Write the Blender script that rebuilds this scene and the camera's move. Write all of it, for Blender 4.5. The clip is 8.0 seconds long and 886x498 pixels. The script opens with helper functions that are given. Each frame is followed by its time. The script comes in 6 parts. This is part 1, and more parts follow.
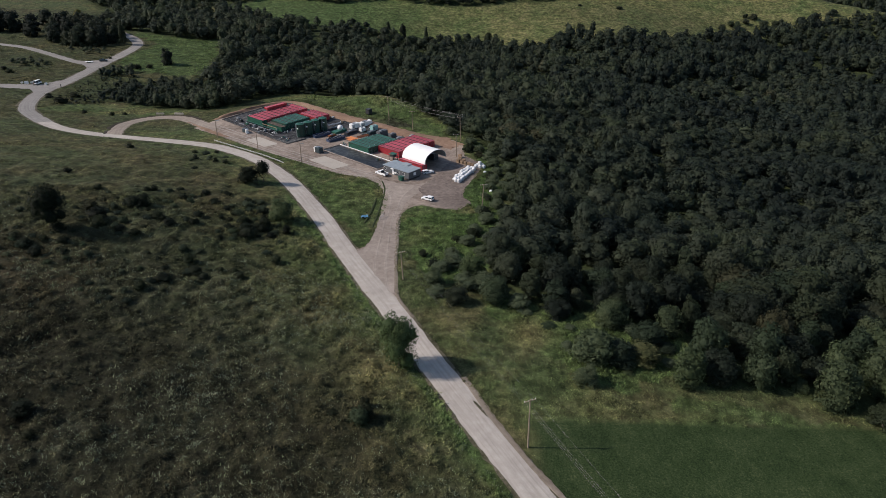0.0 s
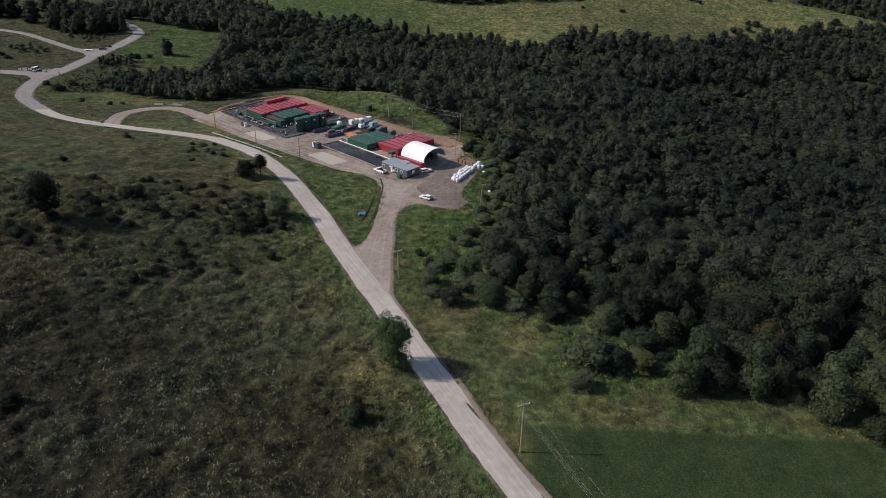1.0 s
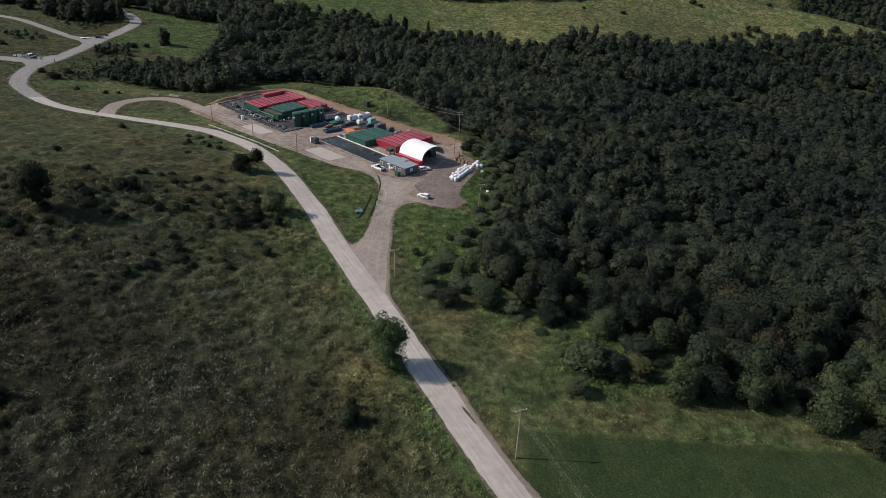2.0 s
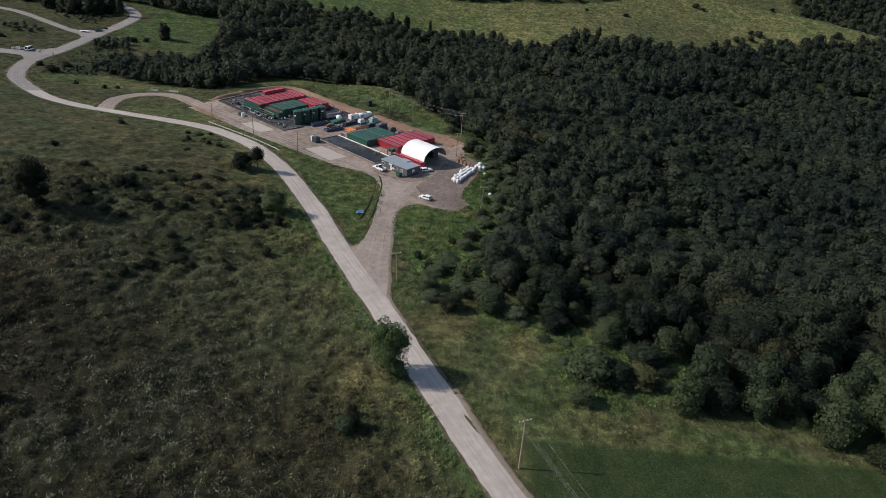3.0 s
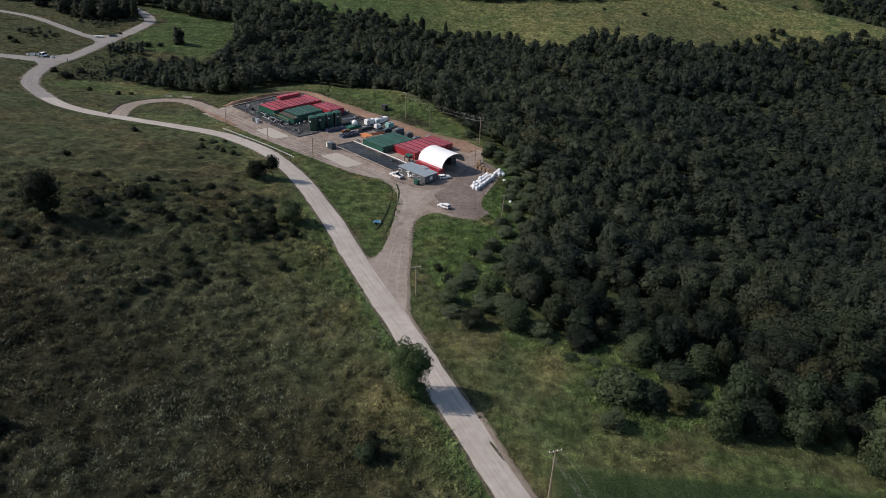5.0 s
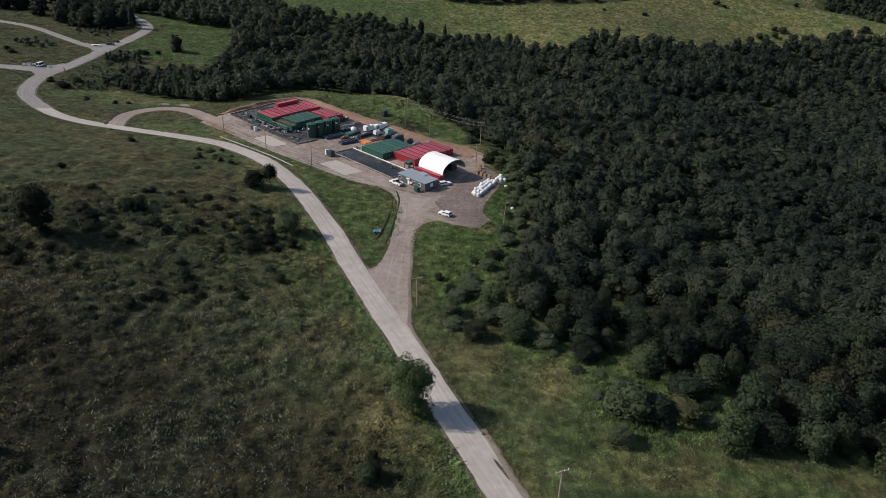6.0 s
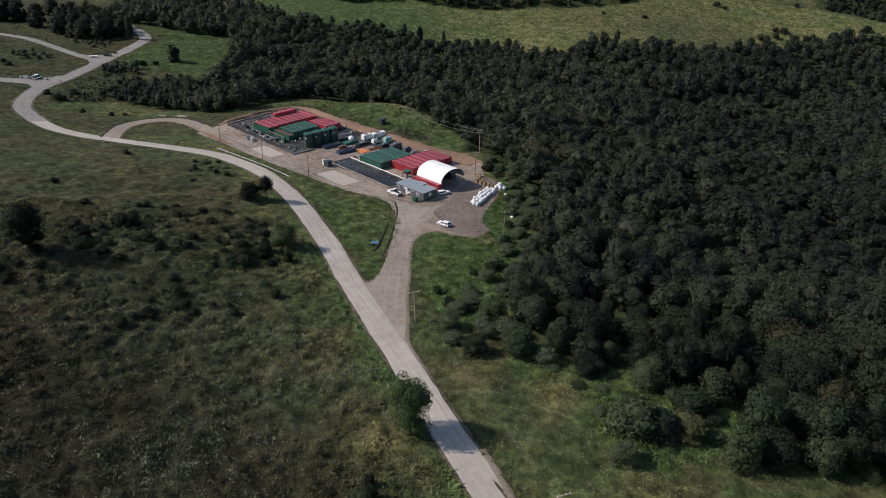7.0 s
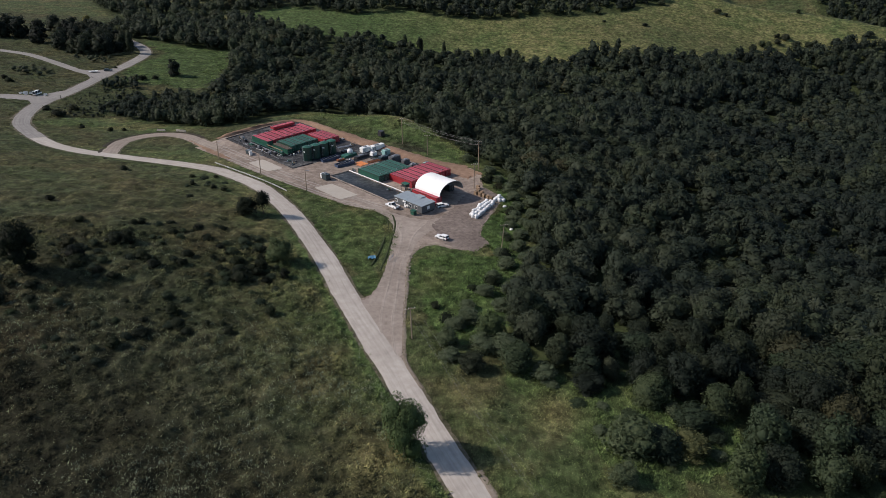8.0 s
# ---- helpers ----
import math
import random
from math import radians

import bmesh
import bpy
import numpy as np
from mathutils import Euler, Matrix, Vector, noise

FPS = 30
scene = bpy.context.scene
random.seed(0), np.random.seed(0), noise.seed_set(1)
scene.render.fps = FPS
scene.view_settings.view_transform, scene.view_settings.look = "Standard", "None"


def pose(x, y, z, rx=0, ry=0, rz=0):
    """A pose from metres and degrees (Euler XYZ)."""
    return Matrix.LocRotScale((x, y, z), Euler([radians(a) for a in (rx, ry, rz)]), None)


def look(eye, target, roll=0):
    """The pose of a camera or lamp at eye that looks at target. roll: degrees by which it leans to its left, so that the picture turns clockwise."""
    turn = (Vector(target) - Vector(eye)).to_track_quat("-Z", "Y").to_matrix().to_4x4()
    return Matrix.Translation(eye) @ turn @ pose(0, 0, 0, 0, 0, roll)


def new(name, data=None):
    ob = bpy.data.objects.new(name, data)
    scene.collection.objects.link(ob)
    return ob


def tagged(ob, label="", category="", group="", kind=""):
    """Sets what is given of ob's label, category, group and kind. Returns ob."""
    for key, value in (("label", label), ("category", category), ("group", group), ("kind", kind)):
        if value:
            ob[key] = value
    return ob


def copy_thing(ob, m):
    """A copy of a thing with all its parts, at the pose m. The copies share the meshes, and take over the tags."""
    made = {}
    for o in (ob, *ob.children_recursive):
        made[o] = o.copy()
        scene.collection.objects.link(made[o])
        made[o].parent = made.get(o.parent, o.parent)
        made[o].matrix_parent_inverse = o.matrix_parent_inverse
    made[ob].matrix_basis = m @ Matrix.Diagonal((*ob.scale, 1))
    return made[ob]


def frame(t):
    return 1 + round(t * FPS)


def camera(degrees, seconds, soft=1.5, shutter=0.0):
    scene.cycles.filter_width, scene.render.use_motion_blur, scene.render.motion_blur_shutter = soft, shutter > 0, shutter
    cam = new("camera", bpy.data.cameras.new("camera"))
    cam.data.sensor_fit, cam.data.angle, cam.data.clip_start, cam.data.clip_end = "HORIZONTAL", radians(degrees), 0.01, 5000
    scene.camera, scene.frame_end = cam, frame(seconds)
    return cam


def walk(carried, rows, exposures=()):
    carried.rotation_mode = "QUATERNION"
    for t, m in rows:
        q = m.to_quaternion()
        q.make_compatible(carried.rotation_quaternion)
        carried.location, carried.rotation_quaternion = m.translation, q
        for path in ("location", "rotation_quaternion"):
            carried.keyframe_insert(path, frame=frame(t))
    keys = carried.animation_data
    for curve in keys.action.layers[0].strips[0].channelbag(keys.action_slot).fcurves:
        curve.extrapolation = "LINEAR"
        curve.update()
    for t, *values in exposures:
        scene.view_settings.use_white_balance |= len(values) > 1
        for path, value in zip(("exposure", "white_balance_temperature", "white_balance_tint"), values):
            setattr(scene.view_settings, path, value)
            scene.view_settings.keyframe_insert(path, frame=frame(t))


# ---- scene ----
cam = camera(66.1, 8.0, soft=0.86)
PATH = [
    (0, (2.914, 4.124, 90.209), (2.922, 5.9, 89.29), -2.0),
    (0.5, (2.912, 4.632, 90.147), (2.925, 6.407, 89.226), -1.2),
    (1, (2.775, 5.386, 90.069), (2.794, 7.159, 89.145), -0.3),
    (1.5, (2.359, 6.375, 89.983), (2.386, 8.146, 89.054), 0.5),
    (3, (0.215, 10.147, 89.765), (0.263, 11.915, 88.831), 2.4),
    (3.5, (-0.515, 11.701, 89.773), (-0.475, 13.468, 88.838), 2.4),
    (4, (-1.148, 13.43, 89.777), (-1.119, 15.197, 88.841), 2.3),
    (4.5, (-1.452, 15.305, 89.789), (-1.436, 17.071, 88.852), 2.0),
    (6, (-1.081, 21.231, 90.022), (-1.082, 23.0, 89.09), 0.7),
    (6.5, (-0.554, 23.214, 90.18), (-0.558, 24.985, 89.252), 0.3),
    (7, (0.265, 25.069, 90.371), (0.254, 26.844, 89.449), -0.2),
    (7.5, (1.255, 26.583, 90.556), (1.236, 28.363, 89.645), -0.6),
    (8, (2.332, 27.779, 90.72), (2.306, 29.565, 89.821), -1.0),
]
walk(cam, [(t, look(e, k, r)) for t, e, k, r in PATH])

# ---- daylight: clear sky, sun from the west at about forty degrees ----
SUN_EL, SUN_AZ = radians(40), radians(-91)
world = bpy.data.worlds.new("sky")
scene.world = world
world.use_nodes = True
wn = world.node_tree.nodes
sky = wn.new("ShaderNodeTexSky")
sky.sky_type, sky.sun_disc, sky.sun_elevation, sky.sun_rotation = "NISHITA", False, SUN_EL, SUN_AZ
world.node_tree.links.new(sky.outputs[0], wn["Background"].inputs[0])
wn["Background"].inputs[1].default_value = 0.122
sun = new("sun", bpy.data.lights.new("sun", "SUN"))
sun.data.energy, sun.data.angle, sun.data.color = 4.35, radians(0.53), (1.0, 0.90, 0.82)
toward = Vector((math.sin(SUN_AZ) * math.cos(SUN_EL), math.cos(SUN_AZ) * math.cos(SUN_EL), math.sin(SUN_EL)))
sun.matrix_world = look((0, 0, 300), Vector((0, 0, 300)) - toward)
scene.view_settings.exposure = 0.0

# ---- the lie of the land: rounded rises and hollows (x, y, spread, height) ----
WEST_RISES = [
    (-290, 110, 130, 16.0), (-130, 60, 90, -0.6), (-95, 185, 50, 5.3), (-130, 235, 45, 0.1),
    (-60, 140, 40, -4.5), (-290, 300, 110, -7.8), (-200, 420, 80, -4.4), (-110, 330, 60, -9.6),
    (-80, 520, 80, -9.0), (-80, 345, 35, 7.8),
]
NEAR_RISES = [
    (-40, 240, 60, -5.5), (30, 170, 50, -0.5), (60, 90, 60, -1.1), (110, 220, 60, -9.4),
    (150, 300, 70, -4.4), (60, 300, 60, 2.8), (300, 250, 110, -11.4), (230, 40, 110, -9.3),
    (20, 20, 70, -6.4), (-35, 315, 30, 0.9), (-30, 195, 30, -2.5),
]
FAR_RISES = [
    (150, 690, 45, 5.0), (-34, 348, 10, 3.2), (-22, 336, 10, 4.6), (-9, 323, 10, 3.6),
    (190, 420, 90, -21.5), (-20, 420, 80, -10.8), (40, 540, 70, -17.1), (130, 620, 80, -1.2),
    (280, 560, 80, -20.8), (330, 720, 130, 16.8), (0, 720, 120, 4.2), (-250, 720, 150, -1.6),
    (400, 420, 110, -14.7), (60, 900, 200, 20.4), (350, 950, 200, 36.3), (-250, 560, 90, -5.8),
]
CREST_X, CREST_Y = [200, 252, 281, 313, 343, 367, 420, 520], [672, 643, 640, 633, 620, 603, 563, 480]  # brow of the pasture hill


def land(x, y):
    """Ground height in metres at x, y (numbers or arrays)."""
    x, y = np.asarray(x, float), np.asarray(y, float)
    z = 5.7 + -5.0 * np.clip(x, -450, 450) / 100
    for a, b, s, k in WEST_RISES + NEAR_RISES + FAR_RISES:
        z = z + k * np.exp(-((x - a) ** 2 + (y - b) ** 2) / (2 * s * s))
    beyond = y - np.interp(x, CREST_X, CREST_Y)
    fall = np.clip((beyond - 2) / 40, 0, 1)
    fall = fall * fall * (3 - 2 * fall) * np.exp(-(np.clip(beyond - 40, 0, None) / 140) ** 2)
    return z - 34 * fall * np.clip((x - 235) / 45, 0, 1)


def zl(x, y):
    return float(land(x, y))


# ---- helpers of this scene ----
SITE = (-40.0, 270.0)


def site(u, v):
    """Site grid to world: u runs south-east along the containers, v north-east."""
    return SITE[0] + 0.70711 * (u + v), SITE[1] + 0.70711 * (v - u)


def box(bm, x0, x1, y0, y1, z0, z1, soft_edge=0.0):
    m = Matrix.LocRotScale(((x0 + x1) / 2, (y0 + y1) / 2, (z0 + z1) / 2), None, (x1 - x0, y1 - y0, z1 - z0))
    made = bmesh.ops.create_cube(bm, size=1.0, matrix=m)["verts"]
    if soft_edge:
        edges = {e for vert in made for e in vert.link_edges}
        bmesh.ops.bevel(bm, geom=list(edges), offset=soft_edge, segments=2, affect="EDGES")


def rod(bm, a, b, r0, r1=None, sides=8):
    """A tapered rod from a to b."""
    a, b = Vector(a), Vector(b)
    turn = (b - a).to_track_quat("Z", "Y").to_matrix().to_4x4()
    m = Matrix.Translation((a + b) / 2) @ turn
    bmesh.ops.create_cone(bm, cap_ends=True, segments=sides, radius1=r0, radius2=r0 if r1 is None else r1,
                          depth=(b - a).length, matrix=m)


def part(name, bm, material, parent, label="", smooth=False):
    me = bpy.data.meshes.new(name)
    bm.to_mesh(me)
    bm.free()
    me.materials.append(material)
    if smooth:
        me.polygons.foreach_set("use_smooth", [True] * len(me.polygons))
    ob = new(name, me)
    ob.parent = parent
    return tagged(ob, label)


def thing(name, m, label, category, group="", kind=""):
    ob = new(name)
    ob.empty_display_size = 0.5
    ob.matrix_world = m
    return tagged(ob, label, category, group, kind)


def boxes(name, material, parent, *dims, soft_edge=0.0, label=""):
    bm = bmesh.new()
    for d in dims:
        box(bm, *d, soft_edge=soft_edge)
    return part(name, bm, material, parent, label)


def sheet(name, verts, faces, material, label, category, kind="structure", uvs=None, smooth=True):
    me = bpy.data.meshes.new(name)
    me.from_pydata([tuple(p) for p in verts], [], [tuple(f) for f in faces])
    if uvs is not None:
        layer = me.uv_layers.new(name="along")
        loops = np.empty(len(me.loops), dtype=np.int32)
        me.loops.foreach_get("vertex_index", loops)
        layer.data.foreach_set("uv", np.asarray(uvs, dtype=np.float32)[loops].ravel())
    me.materials.append(material)
    me.polygons.foreach_set("use_smooth", [smooth] * len(me.polygons))
    return tagged(new(name, me), label, category, kind=kind)


def inside(x, y, poly):
    """Which of the points x, y lie inside the polygon."""
    x, y = np.asarray(x, float), np.asarray(y, float)
    hit = np.zeros(x.shape, bool)
    for (x0, y0), (x1, y1) in zip(poly, poly[1:] + poly[:1]):
        cross = (y0 > y) != (y1 > y)
        hit ^= cross & (x < (x1 - x0) * (y - y0) / ((y1 - y0) or 1e-9) + x0)
    return hit


def smooth_line(points, step):
    """A Catmull-Rom line through the points, cut into even steps."""
    p = np.array([points[0]] + list(points) + [points[-1]], float)
    out = []
    for i in range(1, len(p) - 2):
        n = max(2, int(np.linalg.norm(p[i + 1] - p[i]) / step))
        for t in np.arange(n) / n:
            out.append(0.5 * (2 * p[i] + (p[i + 1] - p[i - 1]) * t + (2 * p[i - 1] - 5 * p[i] + 4 * p[i + 1] - p[i + 2]) * t * t
                              + (3 * p[i] - p[i - 1] - 3 * p[i + 1] + p[i + 2]) * t ** 3))
    return np.array(out + [p[-1]])


def line_distance(x, y, line):
    """Distance from the points x, y to a dense line."""
    d = np.full(np.shape(x), 1e9)
    for q in line:
        d = np.minimum(d, np.hypot(x - q[0], y - q[1]))
    return d


# ---- materials ----
def nodes_of(name):
    m = bpy.data.materials.new(name)
    m.use_nodes = True
    t = m.node_tree
    return m, t, t.nodes["Principled BSDF"]


def noise_node(t, coord, scale, detail=4.0, rough=0.55):
    n = t.nodes.new("ShaderNodeTexNoise")
    n.inputs["Scale"].default_value, n.inputs["Detail"].default_value, n.inputs["Roughness"].default_value = scale, detail, rough
    t.links.new(coord, n.inputs["Vector"])
    return n.outputs["Fac"]


def ramp_node(t, fac, stops):
    r = t.nodes.new("ShaderNodeValToRGB")
    while len(r.color_ramp.elements) < len(stops):
        r.color_ramp.elements.new(0.5)
    for e, (pos, col) in zip(r.color_ramp.elements, stops):
        e.position, e.color = pos, (*col, 1)
    t.links.new(fac, r.inputs["Fac"])
    return r.outputs["Color"]


def mix_node(t, fac, a, b, kind="MIX"):
    n = t.nodes.new("ShaderNodeMix")
    n.data_type, n.blend_type = "RGBA", kind
    for sock, value in ((n.inputs[0], fac), (n.inputs[6], a), (n.inputs[7], b)):
        if isinstance(value, (float, int)):
            sock.default_value = value
        elif isinstance(value, tuple):
            sock.default_value = (*value, 1)
        else:
            t.links.new(value, sock)
    return n.outputs[2]


def math_node(t, op, a, b=0.0, clamp=False):
    n = t.nodes.new("ShaderNodeMath")
    n.operation, n.use_clamp = op, clamp
    for sock, value in zip(n.inputs, (a, b)):
        if isinstance(value, (float, int)):
            sock.default_value = value
        else:
            t.links.new(value, sock)
    return n.outputs[0]


def attribute_node(t, name):
    n = t.nodes.new("ShaderNodeAttribute")
    n.attribute_name = name
    return n.outputs["Fac"]


def bump_node(t, p, height, strength, distance):
    b = t.nodes.new("ShaderNodeBump")
    b.inputs["Strength"].default_value, b.inputs["Distance"].default_value = strength, distance
    t.links.new(height, b.inputs["Height"])
    t.links.new(b.outputs[0], p.inputs["Normal"])


def coord_node(t):
    return t.nodes.new("ShaderNodeTexCoord").outputs["Object"]


def plain(name, colour, rough=0.6, metal=0.0, stain=0.25, scale=1.5, fine=14.0, vary=0.0, bump=0.15):
    """Paint, metal, plastic, wood: a base colour with stains and fine wear; vary: how much copies differ."""
    m, t, p = nodes_of(name)
    c = coord_node(t)
    coarse, grain = noise_node(t, c, scale), noise_node(t, c, fine, 2.0)
    both = math_node(t, "ADD", math_node(t, "MULTIPLY", coarse, 0.65), math_node(t, "MULTIPLY", grain, 0.35))
    lo, hi = tuple(v * (1 - stain) for v in colour), tuple(min(0.95, v * (1 + 0.6 * stain)) for v in colour)
    col = ramp_node(t, both, [(0.32, lo), (0.5, colour), (0.68, hi)])
    if vary:
        rnd = t.nodes.new("ShaderNodeObjectInfo").outputs["Random"]
        f = math_node(t, "ADD", math_node(t, "MULTIPLY", rnd, 2 * vary), 1 - vary)
        col = mix_node(t, 1.0, col, f, "MULTIPLY")
    t.links.new(col, p.inputs["Base Color"])
    p.inputs["Roughness"].default_value, p.inputs["Metallic"].default_value = rough, metal
    if bump:
        bump_node(t, p, grain, bump, 0.02)
    return m


def ground_material(name, gain, lively=False):
    """Rough grass; gain paints sunlit tussock tops brighter than the shaded thatch between them."""
    m, t, p = nodes_of(name)
    c = coord_node(t)
    combing = t.nodes.new("ShaderNodeMapping")
    combing.inputs["Rotation"].default_value, combing.inputs["Scale"].default_value = (0, 0, 0.5), (1.5, 0.5, 1.0)
    t.links.new(c, combing.inputs[0])
    combed = combing.outputs[0]
    big, mid, fine = noise_node(t, c, 0.022, 5), noise_node(t, c, 0.16, 5, 0.65), noise_node(t, combed, 0.95, 7, 0.75)
    both = math_node(t, "ADD", math_node(t, "MULTIPLY", mid, 0.36), math_node(t, "ADD", math_node(t, "MULTIPLY", fine, 0.34), math_node(t, "MULTIPLY", noise_node(t, c, 2.7, 4, 0.7), 0.30)))
    dry = ramp_node(t, both, [(0.372, (0.0110, 0.0092, 0.0052)), (0.468, (0.0255, 0.0208, 0.0115)), (0.548, (0.0505, 0.0395, 0.0222)), (0.644, (0.1020, 0.0765, 0.0480))])
    weedy = ramp_node(t, both, [(0.372, (0.0110, 0.0122, 0.0068)), (0.468, (0.0220, 0.0238, 0.0130)), (0.564, (0.0430, 0.0440, 0.0260)), (0.660, (0.0800, 0.0815, 0.0540))])
    mown = ramp_node(t, math_node(t, "ADD", math_node(t, "MULTIPLY", both, 0.55), math_node(t, "MULTIPLY", noise_node(t, c, 3.2, 4, 0.7), 0.45)), [(0.38, (0.008, 0.0140, 0.0055)), (0.476, (0.021, 0.034, 0.012)), (0.530, (0.033, 0.048, 0.018)), (0.60, (0.066, 0.076, 0.033))])
    green = ramp_node(t, both, [(0.356, (0.0183, 0.0296, 0.0110)), (0.500, (0.0537, 0.0717, 0.0267)), (0.628, (0.0882, 0.1020, 0.0455))])
    tan = ramp_node(t, both, [(0.340, (0.0457, 0.0468, 0.0197)), (0.500, (0.0939, 0.0868, 0.0378)), (0.644, (0.1387, 0.1169, 0.0577))])
    fresh = ramp_node(t, both, [(0.356, (0.0136, 0.0264, 0.0077)), (0.500, (0.0449, 0.0713, 0.0231)), (0.628, (0.0852, 0.1155, 0.0432))])
    straw = ramp_node(t, math_node(t, "ADD", math_node(t, "MULTIPLY", both, 0.4), math_node(t, "MULTIPLY", noise_node(t, c, 0.16, 7, 0.8), 0.6)), [(0.400, (0.044, 0.056, 0.020)), (0.500, (0.096, 0.096, 0.038)), (0.600, (0.150, 0.135, 0.062))])
    patch = t.nodes.new("ShaderNodeMapRange")
    patch.inputs[1].default_value, patch.inputs[2].default_value = 0.44, 0.56
    t.links.new(big, patch.inputs[0])
    spots = t.nodes.new("ShaderNodeMapRange")
    spots.inputs[1].default_value, spots.inputs[2].default_value = 0.44, 0.66
    t.links.new(noise_node(t, c, 0.055, 4, 0.6), spots.inputs[0])
    col = mix_node(t, patch.outputs[0], dry, weedy)
    # darker version of the dry and weedy grass colours
    rank = ramp_node(t, both, [(0.372, (0.0074, 0.0073, 0.0042)), (0.468, (0.0143, 0.0141, 0.0080)), (0.556, (0.0271, 0.0262, 0.0150)), (0.652, (0.0572, 0.0545, 0.0350))])
    col = mix_node(t, attribute_node(t, "rank"), col, rank)
    col = mix_node(t, attribute_node(t, "lush"), col, mix_node(t, spots.outputs[0], green, tan))
    col = mix_node(t, attribute_node(t, "fresh"), col, fresh)
    col = mix_node(t, attribute_node(t, "bleached"), col, tan)
    col = mix_node(t, attribute_node(t, "mown"), col, mown)
    drift = t.nodes.new("ShaderNodeMapRange")
    drift.inputs[1].default_value, drift.inputs[2].default_value = 0.26, 0.52
    t.links.new(noise_node(t, c, 0.03, 5, 0.65), drift.inputs[0])
    col = mix_node(t, attribute_node(t, "straw"), col, mix_node(t, drift.outputs[0], fresh, straw))
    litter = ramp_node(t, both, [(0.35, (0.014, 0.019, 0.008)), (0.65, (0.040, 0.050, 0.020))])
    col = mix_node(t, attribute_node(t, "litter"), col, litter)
    col = mix_node(t, 1.0, col, (0.97 * gain, gain, 1.02 * gain), "MULTIPLY")
    lumps = ramp_node(t, noise_node(t, c, 0.42, 3, 0.62), [(0.36, (0.60, 0.60, 0.60)), (0.5, (0.97, 0.97, 0.97)), (0.64, (1.50, 1.50, 1.44))])
    col = mix_node(t, math_node(t, "SUBTRACT", 1.0, attribute_node(t, "mown")), col, mix_node(t, 1.0, col, lumps, "MULTIPLY"))
    if lively:
        island = t.nodes.new("ShaderNodeNewGeometry").outputs["Random Per Island"]
        col = mix_node(t, 1.0, col, ramp_node(t, island, [(0.0, (0.80, 0.80, 0.80)), (0.6, (1.0, 1.0, 0.98)), (0.85, (1.25, 1.22, 1.16)), (1.0, (1.6, 1.55, 1.48))]), "MULTIPLY")
    t.links.new(col, p.inputs["Base Color"])
    p.inputs["Roughness"].default_value = 0.95
    p.inputs["Specular IOR Level"].default_value = 0.1
    bump_node(t, p, both, 0.6, 0.5)
    return m


def gravel_material(name, stops, tracks=0.0, scale=1.0):
    """Loose stone; tracks: how strongly the worn wheel lines show along the way."""
    m, t, p = nodes_of(name)
    c = coord_node(t)
    coarse, mid, fine = noise_node(t, c, 0.05 * scale, 4), noise_node(t, c, 0.5 * scale, 5, 0.6), noise_node(t, c, 7.0 * scale, 4, 0.7)
    both = math_node(t, "ADD", math_node(t, "MULTIPLY", coarse, 0.35), math_node(t, "ADD", math_node(t, "MULTIPLY", mid, 0.4), math_node(t, "MULTIPLY", fine, 0.25)))
    col = ramp_node(t, both, stops)
    if tracks:
        uv = t.nodes.new("ShaderNodeUVMap")
        uv.uv_map = "along"
        stretch = t.nodes.new("ShaderNodeMapping")
        stretch.inputs["Scale"].default_value = (1.0, 0.03, 1.0)
        t.links.new(uv.outputs[0], stretch.inputs[0])
        lines = noise_node(t, stretch.outputs[0], 1.6, 4, 0.6)
        worn = ramp_node(t, lines, [(0.36, (1 - tracks,) * 3), (0.52, (1, 1, 1)), (0.66, (1 + 0.3 * tracks,) * 3)])
        col = mix_node(t, 1.0, col, worn, "MULTIPLY")
    t.links.new(col, p.inputs["Base Color"])
    p.inputs["Roughness"].default_value = 0.95
    p.inputs["Specular IOR Level"].default_value = 0.2
    bump_node(t, p, both, 0.6, 0.12)
    return m


def leaf_material(name, dark, light, tint="", steady=False, thinness=0.42):
    """Foliage: every leaf clump differs a little; tint: an attribute that sets whole trees apart."""
    m, t, p = nodes_of(name)
    island = t.nodes.new("ShaderNodeNewGeometry").outputs["Random Per Island"]
    col = mix_node(t, island, dark, light)
    who = attribute_node(t, tint) if tint else t.nodes.new("ShaderNodeObjectInfo").outputs["Random"]
    tree = ramp_node(t, who, [(0.0, (0.5, 0.58, 0.60)), (0.3, (0.75, 0.86, 0.78)), (0.5, (0.98, 1.02, 0.86)), (0.7, (1.1, 1.22, 0.9)), (0.9, (1.35, 1.36, 1.22)), (1.0, (1.6, 1.36, 1.0))])
    if not steady:
        col = mix_node(t, 1.0, col, tree, "MULTIPLY")
    t.links.new(col, p.inputs["Base Color"])
    p.inputs["Roughness"].default_value = 0.65
    p.inputs["Specular IOR Level"].default_value = 0.12
    thin = t.nodes.new("ShaderNodeBsdfTranslucent")
    t.links.new(col, thin.inputs["Color"])
    mixed = t.nodes.new("ShaderNodeMixShader")
    mixed.inputs[0].default_value = thinness
    t.links.new(p.outputs[0], mixed.inputs[1])
    t.links.new(thin.outputs[0], mixed.inputs[2])
    t.links.new(mixed.outputs[0], t.nodes["Material Output"].inputs["Surface"])
    return m


